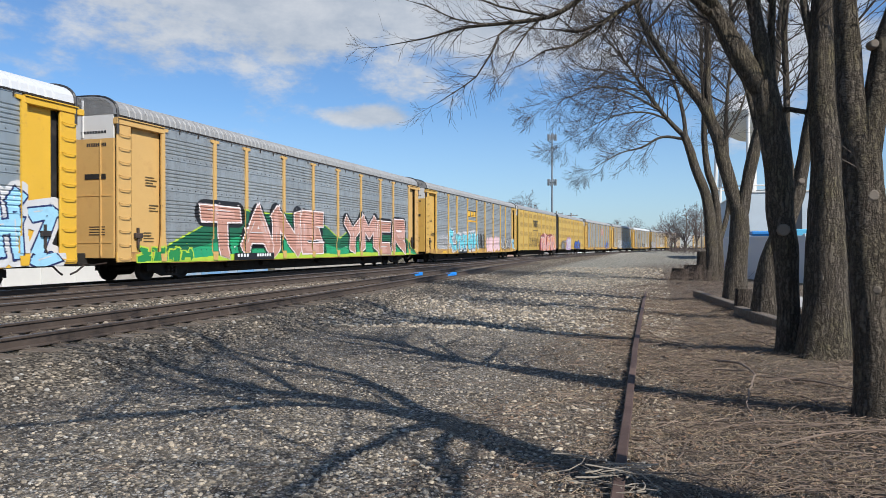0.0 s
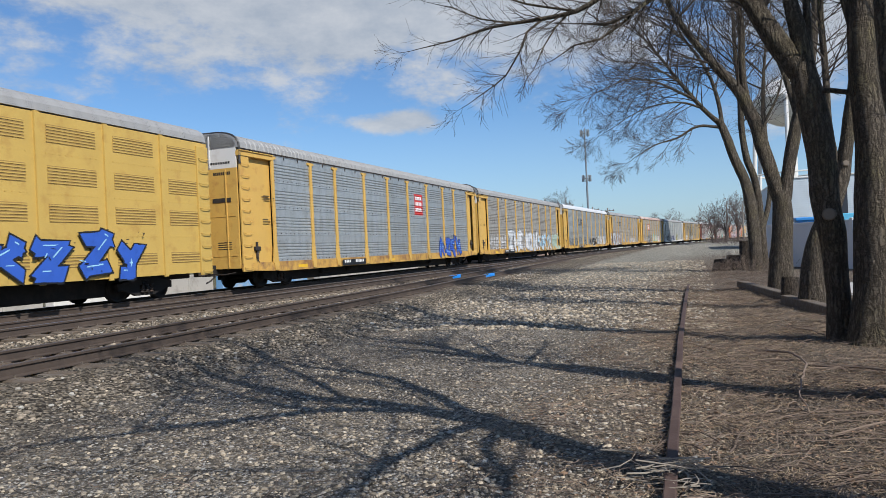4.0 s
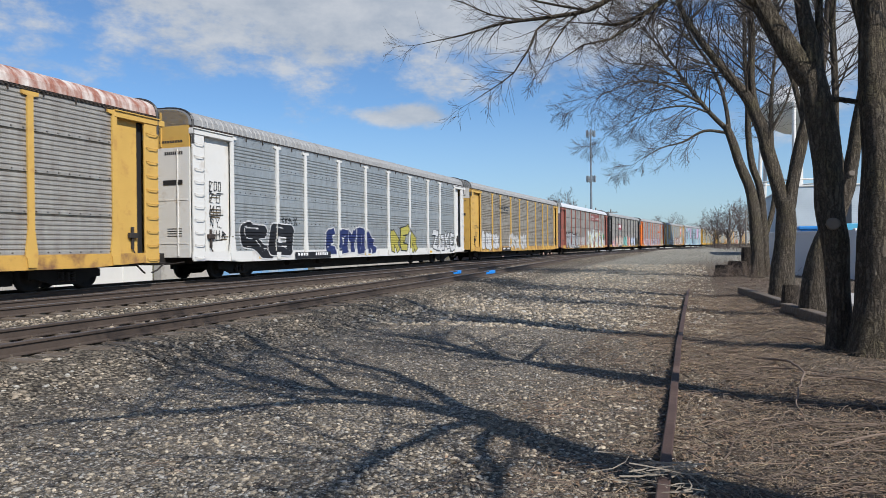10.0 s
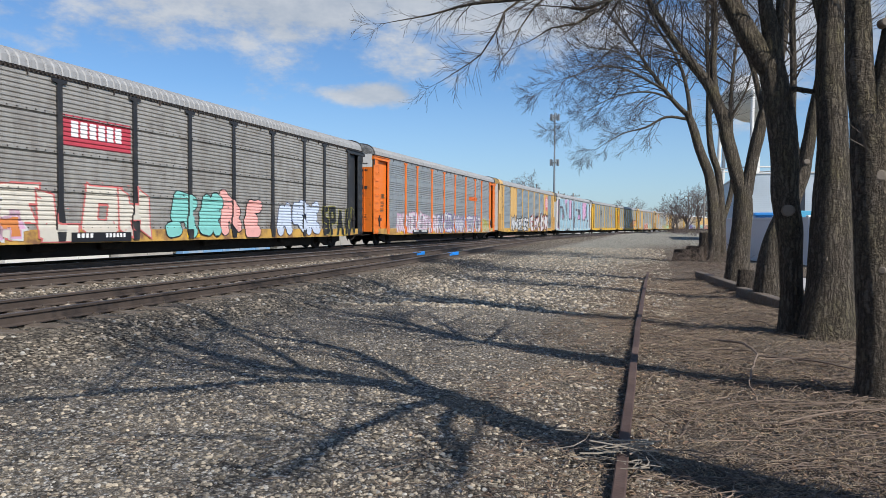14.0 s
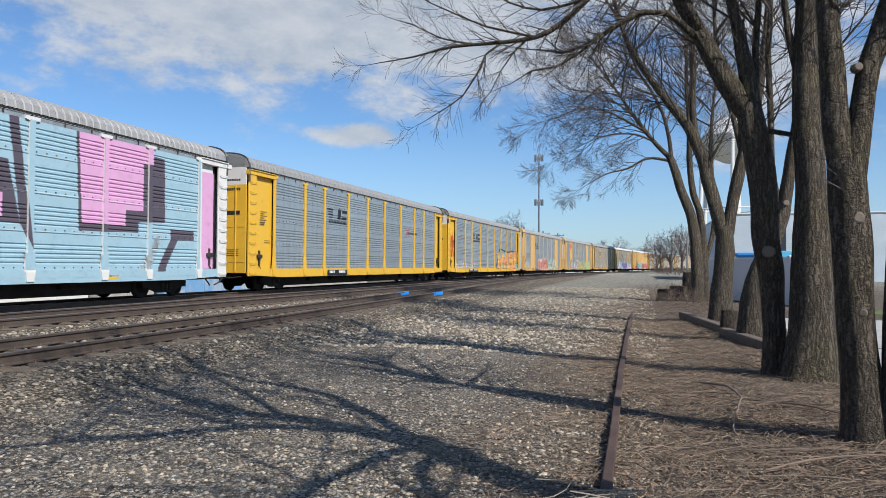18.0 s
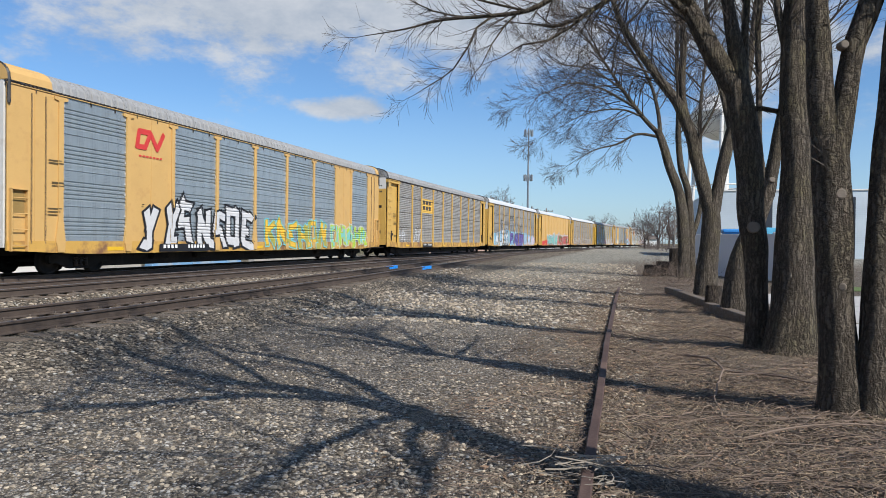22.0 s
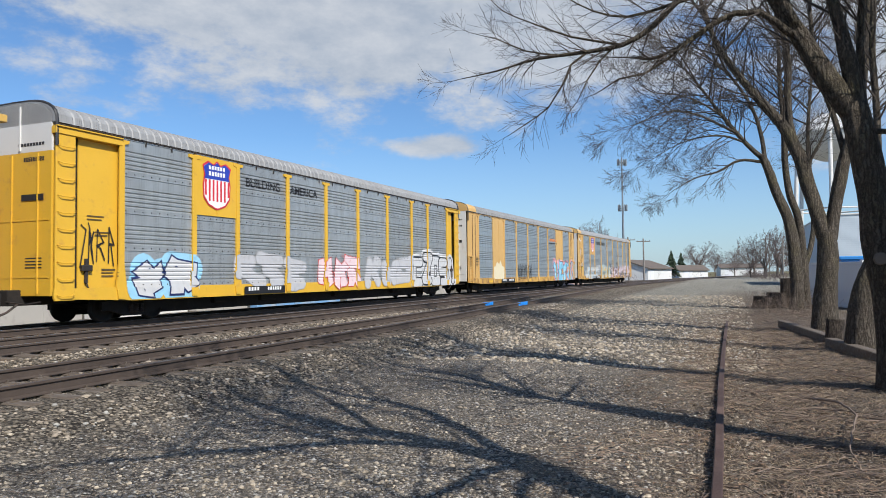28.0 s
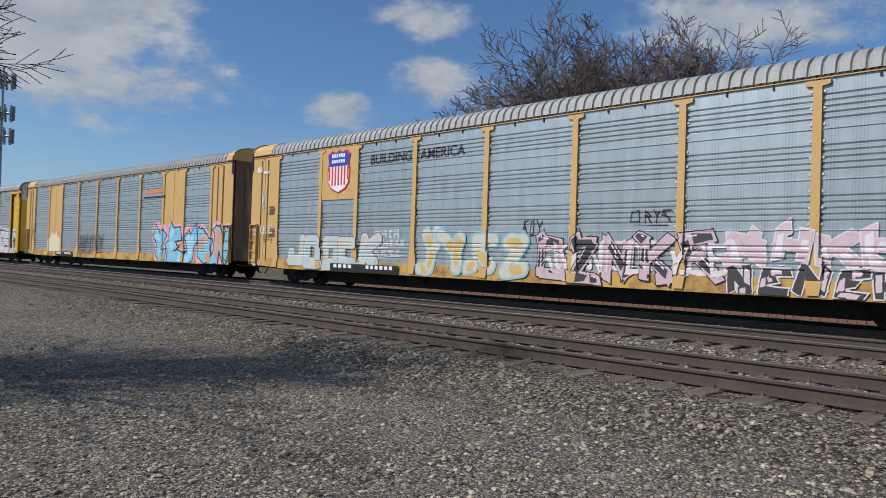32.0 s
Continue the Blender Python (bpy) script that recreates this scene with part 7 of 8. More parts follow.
tree("bare tree with furrowed bark and spreading limbs", [
    ([(4.2, -13.3, -.05, .29), (4.15, -13.3, 1.5, .25), (4.0, -13.2, 3.0, .22)], .2, 0, .9, 1, 2),
    ([(4.0, -13.2, 2.9, .16), (3.3, -13.0, 4.2, .13), (2.4, -12.9, 5.4, .09), (1.4, -12.6, 6.2, .04)], 0, 24, .1, 2.6, 3),
    ([(4.0, -13.2, 2.9, .15), (4.3, -13.5, 4.4, .12), (4.0, -14.0, 6.0, .08), (3.8, -14.2, 7.6, .04)], 0, 26, .1, 2.6, 3),
    ([(3.3, -13.0, 4.2, .09), (2.2, -13.2, 4.6, .07), (.8, -13.1, 4.9, .045), (-.4, -12.7, 4.8, .02)], 0, 24, .1, 2.4, 3)],
    32, (), 0.0060, 0.12, (6, 7, 6))

# ---------------------------------------------------------------- under the trees
BLUE_MARK = material("bright_blue_paint", (0.01, 0.24, 0.72), 0.5, 0, 0.15, 3.0, 30.0, 0.05)
OLD = material("brown_rust", (0.072, 0.043, 0.035), 0.8, 0.2, 0.35, 4.0, 50.0, 0.25, (0.14, 0.09, 0.07), 0.35)
bm = bmesh.new()
ys = spaced([(2.2, 24.6, 0.5)])
rings = []
for y in ys:
    o = -0.16 - 0.05 * math.sin((y - 2) * 0.14) + 0.012 * noise.noise((y * 0.5, 3, 0))
    z = ground_z(o, y) - 0.075 + 0.012 * noise.noise((y * 0.3, 9, 0)) - 0.03 * ramp01(y, 20, 24.6)
    rings.append([(o + a * 1.1, y, z + b) for a, b in RAIL])
sweep(bm, RAIL, rings)
single("abandoned_rail", bm, OLD, "single rusty brown rail half buried in gravel", "rail")

for a, b, lift in (((1.34, 23.0), (1.95, 17.4), 0.0), ((1.88, 16.9), (2.32, 13.6), -0.02), ((2.85, 10.6), (3.25, 7.4), -.03)):
    bm = bmesh.new()
    d = Vector((b[0] - a[0], b[1] - a[1], 0))
    box(bm, (-0.11, 0, 0), (0.11, d.length, 0.2), 0.015)
    single("landscape_timber", bm, TIE, "weathered wooden edging timber on the ground", "timber", "edging timbers under the trees",
           m=pose(a[0], a[1], ground_z(*a) + lift, 0.3, 0, -math.degrees(math.atan2(d.x, d.y))))

LOG = bark_material("dead_wood_bark", (0.10, 0.08, 0.065), 0.1)


def stump(x, y, r, h, label):
    bm, _ = stem([(x, y, ground_z(x, y) - 0.06, r * 1.05), (x + 0.02, y, h * 0.5, r * 1.02), (x + 0.03, y + 0.02, h, r)], 16, 0.12, 0.15)
    single("tree_stump", bm, LOG, label, "stump", "stumps under the trees", smooth=False)


stump(2.0, 17.3, 0.17, 0.62, "dark sawn tree stump beside a leaning tree")
stump(1.75, 33.5, 0.38, 0.75, "dark weathered stump behind dead brush")
stump(2.35, 34.4, 0.36, 1.35, "tall dark weathered stump by the white fence")
stump(1.2, 33.0, 0.35, 0.6, "low dark weathered stump in dead brush")

STRAW = material("dry_straw", (0.32, 0.245, 0.165), 0.95, 0, 0.3, 5.0, 40.0, 0.0, island=0.9)
STICK = material("dead_sticks", (0.17, 0.125, 0.095), 0.95, 0, 0.3, 5.0, 40.0, 0.0, island=0.9)


def litter(name, count, xr, yr, length, radius, mat, label, seed, arch=0.03, dense=None):
    r = random.Random(seed)
    tw = Twigs()
    made = 0
    while made < count:
        x, y = r.uniform(*xr), yr[0] + (yr[1] - yr[0]) * r.random() ** 1.6
        if dense and r.random() > dense(x, y):
            continue
        a, n = r.uniform(0, 2 * math.pi), 3
        ln = r.uniform(*length)
        pts = []
        for k in range(n + 1):
            t = k / n
            px, py = x + math.cos(a) * ln * (t - 0.5), y + math.sin(a) * ln * (t - 0.5)
            pts.append(Vector((px, py, ground_z(px, py) + radius + r.uniform(0, arch) + math.sin(t * 3.1) * ln * arch)))
            a += r.uniform(-0.35, 0.35)
        rr = radius * r.uniform(0.6, 1.4)
        tw.rod(pts, [rr, rr, rr * 0.8, rr * 0.5], 3)
        made += 1
    ob = new(name, tw.mesh(name, mat))
    return tagged(ob, label, "litter", kind="stuff")


def under_trees(x, y):
    return ramp01(x + 0.8 * noise.noise((x, y * 0.5, 0)), -1.9, 0.4) * ramp01(y, 0.6, 3.2) * (1 - 0.9 * ramp01(x, 2.5, 3.3)) * (0.35 + 0.65 * ramp01(noise.noise((x * 0.9, y * 0.9, 7)), -0.35, 0.25))


litter("dry_straw", 17000, (-2.2, 3.3), (0.8, 22), (0.03, 0.17), 0.0021, STRAW, "dry straw and grass strewn under the trees", 5, 0.05, under_trees)
litter("fallen_twigs", 5200, (-2.0, 3.3), (0.8, 30), (0.10, 0.7), 0.0032, STICK, "fallen brown twigs strewn under the trees", 6, 0.05, under_trees)
litter("gravel_twigs", 260, (-6.0, -0.4), (2.5, 14), (0.08, 0.4), 0.003, STICK, "small dead twigs scattered on the gravel", 8)
def fallen(x, y, turn, length, r0, seed, forks=3):
    """A dead branch on the ground: a crooked stem with its side twigs."""
    r = random.Random(seed)
    tw = Twigs()

    def lie(px, py, a, ln, rad, depth):
        n = max(4, int(ln / 0.14))
        pts, up = [], r.uniform(0.0, 0.05)
        for k in range(n + 1):
            arch = math.sin(math.pi * k / n) * up * ln
            pts.append(Vector((px, py, ground_z(px, py) + rad * 0.8 + arch + 0.008)))
            px, py = px + math.cos(a) * ln / n, py + math.sin(a) * ln / n
            a += r.uniform(-0.22, 0.22)
            if depth and k and r.random() < forks / n:
                lie(px, py, a + r.choice((-1, 1)) * r.uniform(0.4, 0.9), ln * r.uniform(0.25, 0.5), rad * 0.55, depth - 1)
        tw.rod(pts, [rad * (1 - 0.7 * k / n) for k in range(n + 1)], 6 if rad > 0.008 else 4)
    lie(x, y, radians(turn), length, r0, 2)
    tagged(new("fallen_branch", tw.mesh("fallen_branch", STICK)), "crooked dead branch lying in the leaf litter", "branch", "fallen branches under the trees")


GREY_STICK = material("bleached_dead_wood", (0.30, 0.255, 0.20), 0.9, 0, 0.3, 5.0, 40.0, 0.0)
for k, (x, y, turn, ln, rad) in enumerate(((.75, 10.2, -62, 3.6, .017), (1.2, 8.9, -52, 3.2, .013), (.9, 5.9, 20, 1.3, .012), (1.6, 4.7, 130, .6, .014), (.5, 7.6, -20, 1.9, .010), (1.0, 6.8, -48, 1.8, .011), (1.4, 7.9, -75, 1.6, .009),
                                            (.7, 6.3, 8, 1.5, .008), (1.9, 5.6, 160, 1.4, .010), (1.2, 5.2, 35, 1.1, .008), (.3, 8.6, 15, 1.2, .008), (.6, 9.4, -35, 1.4, .009), (1.7, 6.6, 200, 1.3, .008), (.2, 5.5, 70, .9, .007), (-.55, 6.6, 25, .8, .006), (1.3, 12.5, -60, 2.2, .012), (.7, 14.0, -30, 1.8, .010))):
    fallen(x, y, turn, ln, rad, 300 + k)
# a tangle of twigs on the end of the old rail
tw = Twigs()
r = random.Random(17)
for k in range(46):
    x, y, a = -0.2 + r.gauss(0, 0.09), 4.65 + r.gauss(0, 0.1), r.uniform(0, 6.28)
    z, ln = ground_z(x, y) + r.uniform(0.02, 0.19), r.uniform(0.12, 0.4)
    d = Vector((math.cos(a), math.sin(a), r.uniform(-0.25, 0.25))) * ln * 0.5
    side = Vector((-math.sin(a), math.cos(a), 0.3)) * r.uniform(-0.05, 0.05)
    c, q = Vector((x, y, z)), r.uniform(0.002, 0.006)
    tw.rod([c - d, c - d * 0.3 + side, c + d * 0.35 + side, c + d], [q, q, q * 0.8, q * 0.5], 4)
tagged(new("twig_heap", tw.mesh("twig_heap", GREY_STICK)), "tangle of bleached twigs on the end of the old rail", "twigs", kind="stuff")
# dry leaves among the straw
LEAF = material("dry_leaf", (0.21, 0.135, 0.085), 0.9, 0, 0.3, 9.0, 60.0, 0.0, island=1.3)
v, f = [], []
r = random.Random(23)
while len(f) < 15000:
    x, y = r.uniform(-2.4, 3.2), 1.2 + 20 * r.random() ** 1.5
    if r.random() > under_trees(x, y) * 1.2:
        continue
    a, ln, w, z = r.uniform(0, 6.28), r.uniform(0.012, 0.032), r.uniform(0.4, 0.7), ground_z(x, y) + r.uniform(0.004, 0.03)
    c, sn, b = math.cos(a) * ln, math.sin(a) * ln, len(v)
    v += [(x - c, y - sn, z + r.uniform(-.004, .012)), (x + sn * w, y - c * w, z + r.uniform(0, .018)), (x + c, y + sn, z + r.uniform(-.004, .012)), (x - sn * w, y + c * w, z + r.uniform(0, .018))]
    f += [(b, b + 1, b + 2), (b, b + 2, b + 3)]
me = bpy.data.meshes.new("dry_leaves")
me.from_pydata(v, [], f)
me.materials.append(LEAF)
tagged(new("dry_leaves", me), "small curled brown leaves under the trees", "leaves", kind="stuff")
# dead brush round the stumps
tw = Twigs()
r = random.Random(3)
for k in range(170):
    x, y = r.uniform(0.6, 3.2), r.uniform(27, 36)
    tw.grow(r, Vector((x, y, ground_z(x, y))), Vector((r.uniform(-1, 1), r.uniform(-1, 1), r.uniform(0.3, 1.2))), r.uniform(0.4, 1.1), 0.006, 1, 0.0, 0.8, (4, 3))
tagged(new("dead_brush", tw.mesh("dead_brush", STICK)), "tangle of dead brown brush by the stumps", "brush", kind="stuff")

# blue marks on the siding's rails and a bolted joint
for side, y0, y1 in ((-0.755, 30.0, 31.4), (0.755, 30.4, 31.9), ):
    o = SIDING_X + side + bend(31)[0] - merge(31, 4.0)
    bm = bmesh.new()
    box(bm, (o - 0.042, y0, SIDING_Z - 0.14), (o + 0.042, y1, SIDING_Z + 0.006), 0.004)
    for k in range(4):
        yy = y0 + 0.2 + k * 0.3
        tube(bm, [(o + 0.04, yy, SIDING_Z - 0.08), (o + 0.075, yy, SIDING_Z - 0.08)], [0.022, 0.022], 6)
    part("painted_joint", bm, BLUE_MARK, siding, "bright blue painted rail joint")
for y0 in (3.9, ):
    o = SIDING_X - 0.755 + bend(y0)[0]
    for oo in (o, o + 1.51):
        bm = bmesh.new()
        box(bm, (oo + 0.02, y0, SIDING_Z - 0.12), (oo + 0.05, y0 + 0.95, SIDING_Z - 0.03), 0.006)
        for k in range(6):
            tube(bm, [(oo + 0.05, y0 + 0.1 + 0.15 * k, SIDING_Z - 0.075), (oo + 0.08, y0 + 0.1 + 0.15 * k, SIDING_Z - 0.075)], [0.018, 0.018], 6)
        part("joint_bar", bm, DULL, siding, "bolted steel joint bar")

# ---------------------------------------------------------------- loose stones
ROCK = material("ballast_stone", (0.29, 0.243, 0.18), 0.9, 0, 0.3, 12.0, 60.0, 0.3, island=1.9)
BALLAST = material("dark_ballast_stone", (0.24, 0.198, 0.148), 0.9, 0, 0.3, 12.0, 60.0, 0.3, island=1.7)
PEBBLE = material("pale_pebble", (0.36, 0.335, 0.29), 0.9, 0, 0.25, 12.0, 60.0, 0.2, island=0.7)


def stones(name, count, place, size, mat, label, seed):
    r = random.Random(seed)
    v, f = [], []
    for _ in range(count):
        x, y = place(r)
        s = size[0] + (size[1] - size[0]) * r.random() ** 2.5
        z = ground_z(x, y) + s * 0.12
        b = len(v)
        a0 = r.uniform(0, 6.28)
        sx, sy, sz = s * r.uniform(0.7, 1.3), s * r.uniform(0.7, 1.3), s * r.uniform(0.4, 0.85)
        ring = 5
        for lv, (rad, h) in enumerate(((0.85, -0.3), (0.95, 0.25), (0.5, 0.8))):
            for k in range(ring):
                a = a0 + 2 * math.pi * k / ring + 0.4 * lv
                q = rad * r.uniform(0.75, 1.2)
                v.append((x + sx * q * math.cos(a), y + sy * q * math.sin(a), z + sz * (h + r.uniform(-0.12, 0.12))))
        for lv in (0, 1):
            for k in range(ring):
                p, q = b + lv * ring + k, b + lv * ring + (k + 1) % ring
                f.append((p, q, q + ring, p + ring))
        f.append(tuple(b + 2 * ring + k for k in range(ring)))
    me = bpy.data.meshes.new(name)
    me.from_pydata(v, [], f)
    me.materials.append(mat)
    return tagged(new(name, me), label, "stones", kind="stuff")


def ahead_ground(r):
    while True:
        d, a = 3.0 + 17 * r.random() ** 1.7, radians(r.uniform(-2, 62))
        x, y = -d * math.sin(a), d * math.cos(a)
        if x > -7.0:
            return x, y


def side_ground(r):
    while True:
        d, a = 2.6 + 16 * r.random() ** 1.5, radians(r.uniform(55, 172))
        x, y = -d * math.sin(a), d * math.cos(a)
        if x > -7.2:
            return x, y


def near_ground(r):
    d, a = 3.1 * r.random() ** 0.6, radians(r.uniform(0, 172))
    return -d * math.sin(a), d * math.cos(a)


def farther_ground(r):
    while True:
        x, y = r.uniform(-9.0, 0.6), 13 + 32 * r.random() ** 1.3
        if x > -6.6 + bend(y)[0]:
            return x, y


def shoulder(r):
    y = r.uniform(-22, 40)
    u = r.choice((r.uniform(-7.6, -6.0), r.uniform(-11.9, -10.2), r.uniform(-11.9, -10.2), r.uniform(-9.55, -8.3), r.uniform(-13.7, -12.5), r.uniform(-15.8, -14.0)))
    return u + bend(y)[0] - merge(y, 4.0) * (u > -10.3), y


stones("gravel_stones", 22000, ahead_ground, (0.007, 0.026), ROCK, "grey gravel stones strewn over the ground", 1)
stones("pale_pebbles", 4500, ahead_ground, (0.006, 0.022), PEBBLE, "pale pebbles strewn over the gravel", 2)
stones("gravel_stones", 26000, side_ground, (0.008, 0.030), ROCK, "coarse grey gravel stones beside the siding", 3)
stones("pale_pebbles", 1600, side_ground, (0.008, 0.026), PEBBLE, "pale stones strewn beside the siding", 4)
stones("gravel_stones", 6000, near_ground, (0.007, 0.026), ROCK, "grey gravel stones underfoot", 11)
stones("gravel_stones", 9000, farther_ground, (0.020, 0.060), ROCK, "grey gravel stones farther up the line", 7)
stones("pale_pebbles", 1800, farther_ground, (0.018, 0.055), PEBBLE, "pale stones farther up the line", 9)
stones("ballast_stones", 16000, shoulder, (0.022, 0.055), BALLAST, "coarse grey ballast stones round the tracks", 5)
stones("pale_ballast", 1600, shoulder, (0.022, 0.05), PEBBLE, "pale ballast stones round the tracks", 6)

# ---------------------------------------------------------------- beside the trees
CONCRETE = material("pale_concrete", (0.40, 0.385, 0.36), 0.9, 0, 0.15, 1.0, 30.0, 0.2, (0.25, 0.235, 0.21), 0.3)
ASPHALT = material("asphalt", (0.06, 0.06, 0.062), 0.9, 0, 0.25, 1.0, 60.0, 0.3)
GRASS = material("young_grass", (0.085, 0.13, 0.03), 0.95, 0, 0.5, 2.0, 30.0, 0.6)
VINYL = material("white_vinyl", (0.70, 0.71, 0.72), 0.45, 0, 0.05, 0.8, 20.0, 0.02)
BLOCK = material("pale_blue_block", (0.50, 0.56, 0.60), 0.85, 0, 0.1, 1.0, 20.0, 0.3)
JOINT = material("blue_grey_mortar", (0.43, 0.48, 0.52), 0.9, 0, 0.1, 1.0, 20.0, 0.1)
DARK = material("dark_opening", (0.03, 0.035, 0.045), 0.4, 0, 0.2, 1.0, 20.0, 0.0)
BLUE = material("blue_paint", (0.03, 0.22, 0.55), 0.5, 0, 0.15, 1.5, 20.0, 0.03, (0.03, 0.1, 0.25), 0.2)
SKYBLUE = material("light_blue_plastic", (0.10, 0.42, 0.62), 0.5, 0, 0.1, 1.5, 20.0, 0.03)

for name, x0, x1, y0, y1, mat, lab in (("pavement", 3.6, 9.0, -30, 24, CONCRETE, "pale concrete drive beside the trees"), ("grass_verge", 6.5, 60, 27, 34, GRASS, "strip of young green grass by the drive"), ("parking_lot", 5.5, 70, 38, 74, ASPHALT, "dark asphalt lot before the building")):
    bm = bmesh.new()
    box(bm, (x0, y0, -0.2), (x1, y1, 0.035), 0.01)
    single(name, bm, mat, lab, "pavement", kind="structure")

fence = thing("vinyl_fence", "white vinyl privacy fence with flat panels", "fence")
fa, fb = Vector((3.0, 36.4, 0)), Vector((7.0, 30.0, 0))
fd = (fb - fa)
bays = 4
panel_mesh, post_mesh = None, None
for k in range(bays + 1):
    p = fa + fd * (k / bays)
    turn = -math.degrees(math.atan2(fd.x, fd.y))
    if post_mesh is None:
        bm = bmesh.new()
        box(bm, (-0.065, -0.065, -0.1), (0.065, 0.065, 2.05), 0.01)
        box(bm, (-0.08, -0.08, 2.05), (0.08, 0.08, 2.10), 0.02)
        post_mesh = mesh_of(bm, "fence_post", VINYL)
        bm = bmesh.new()
        w = fd.length / bays
        box(bm, (-0.02, 0.05, 0.08), (0.02, w - 0.05, 2.0))
        for z in (0.08, 1.9):
            box(bm, (-0.035, 0.05, z), (0.035, w - 0.05, z + 0.13), 0.008)
        panel_mesh = mesh_of(bm, "fence_panel", VINYL)
    part("fence_post", post_mesh, None, fence, m=pose(p.x, p.y, 0, 0, 0, turn))
    if k < bays:
        part("fence_panel", panel_mesh, None, fence, m=pose(p.x, p.y, 0, 0, 0, turn))

bm = bmesh.new()
box(bm, (4.75, 37.0, 0.0), (6.0, 38.2, 2.2), 0.06)
box(bm, (4.65, 36.9, 2.15), (6.1, 38.3, 2.32), 0.04)
single("blue_dumpster", bm, BLUE, "blue steel dumpster behind the white fence", "dumpster")
bm = bmesh.new()
box(bm, (6.3, 35.0, 0.0), (7.2, 35.6, 2.05), 0.05)
box(bm, (6.27, 34.97, 2.05), (7.23, 35.63, 2.36), 0.03)
single("storage_box", bm, SKYBLUE, "light blue plastic box behind the white fence", "box")

hall = thing("block_building", "pale blue concrete block building with a flat roof", "building")
bm = bmesh.new()
box(bm, (8.4, 76, -0.1), (60, 100, 6.9))
part("wall", bm, BLOCK, hall)
bm = bmesh.new()
box(bm, (8.3, 75.9, 6.9), (60.2, 100.2, 7.05), 0.03)
part("roof", bm, WHITE, hall, "pale roof edge")
for x, w, h in ((13.4, 0.7, 6.4), (20.7, 0.8, 6.3), (27.0, 3.0, 4.5)):
    bm = bmesh.new()
    box(bm, (x, 75.95, 0), (x + w, 76.0, h), 0.01)
    part("door", bm, DARK, hall, "dark doorway")
bm = bmesh.new()
for j in range(34):
    box(bm, (8.4, 75.985, 0.2 * j + 0.19), (60, 75.999, 0.2 * j + 0.2))
part("mortar_joints", bm, JOINT, hall)

tower = thing("water_tower", "white water tower with a rounded tank on legs", "water tower")
TX, TY = 18.8, 150.0
bm = bmesh.new()
prof = [(0.9, 22.2), (2.4, 22.5), (4.4, 23.5), (5.8, 24.8), (6.4, 26.0), (6.5, 27.0), (6.8, 27.1), (6.8, 27.4), (6.3, 27.8), (5.2, 29.4), (3.2, 30.8), (0.3, 31.4)]
n = 28
sweep(bm, prof, [[(TX + rr * math.cos(2 * math.pi * k / n), TY + rr * math.sin(2 * math.pi * k / n), z) for rr, z in prof] for k in range(n + 1)], closed=False)
part("tank", bm, WHITE, tower, smooth=True)
for k in range(6):
    a = 2 * math.pi * (k + 0.3) / 6
    c, s = math.cos(a), math.sin(a)
    bm = bmesh.new()
    tube(bm, [(TX + 7.8 * c, TY + 7.8 * s, 0), (TX + 6.6 * c, TY + 6.6 * s, 27.2)], [0.40, 0.36], 10)
    part("leg", bm, WHITE, tower)
    b2 = 2 * math.pi * (k + 1.3) / 6
    bm = bmesh.new()
    tube(bm, [(TX + 7.2 * c, TY + 7.2 * s, 13), (TX + 7.2 * math.cos(b2), TY + 7.2 * math.sin(b2), 13)], [0.14, 0.14], 6)
    part("strut", bm, WHITE, tower)
bm = bmesh.new()
tube(bm, [(TX, TY, 0), (TX, TY, 22.5)], [0.8, 0.8], 14)
part("riser_pipe", bm, WHITE, tower)


# ---------------------------------------------------------------- towers, poles, sheds and woods far off
MAST = material("grey_mast", (0.24, 0.26, 0.28), 0.5, 0.5, 0.1, 1.0, 10.0, 0.0)
POLE = material("grey_pole_wood", (0.22, 0.20, 0.18), 0.9, 0, 0.2, 2.0, 20.0, 0.2)


def mast(x, y, h, arrays, label, r=0.3):
    root = thing("cell_tower", label, "cell tower", m=pose(x, y, 0))
    bm = bmesh.new()
    tube(bm, [(0, 0, 0), (0, 0, h * 0.5), (0, 0, h)], [r * 1.2, r * 0.8, r * 0.5], 10)
    part("pole", bm, MAST, root)
    bm = bmesh.new()
    box(bm, (-0.1, -0.1, -0.8), (0.1, 0.1, 0.8), 0.02)
    antenna = mesh_of(bm, "antenna", MAST)
    bm = bmesh.new()
    tube(bm, [(0, 0, 0), (1.15, 0, 0)], [0.05, 0.05], 5)
    arm = mesh_of(bm, "arm", MAST)
    for z in arrays:
        for k in range(12):
            rr = 1.15 if k % 3 else 0.9
            a = 2 * math.pi * k / 12
            part("antenna", antenna, None, root, m=pose(rr * math.cos(a), rr * math.sin(a), z, 0, 0, 30 * k))
            part("arm", arm, None, root, m=pose(0, 0, z, 0, 0, 30 * k))
    return root


mast(-24.3, 180, 30.5, (29.3, 17.9), "grey cell tower with two antenna rings")
mast(-20.4, -88.0, 21.0, (19.5, 16.0, 13.5), "dark antenna tower beyond the gravel", 0.2)


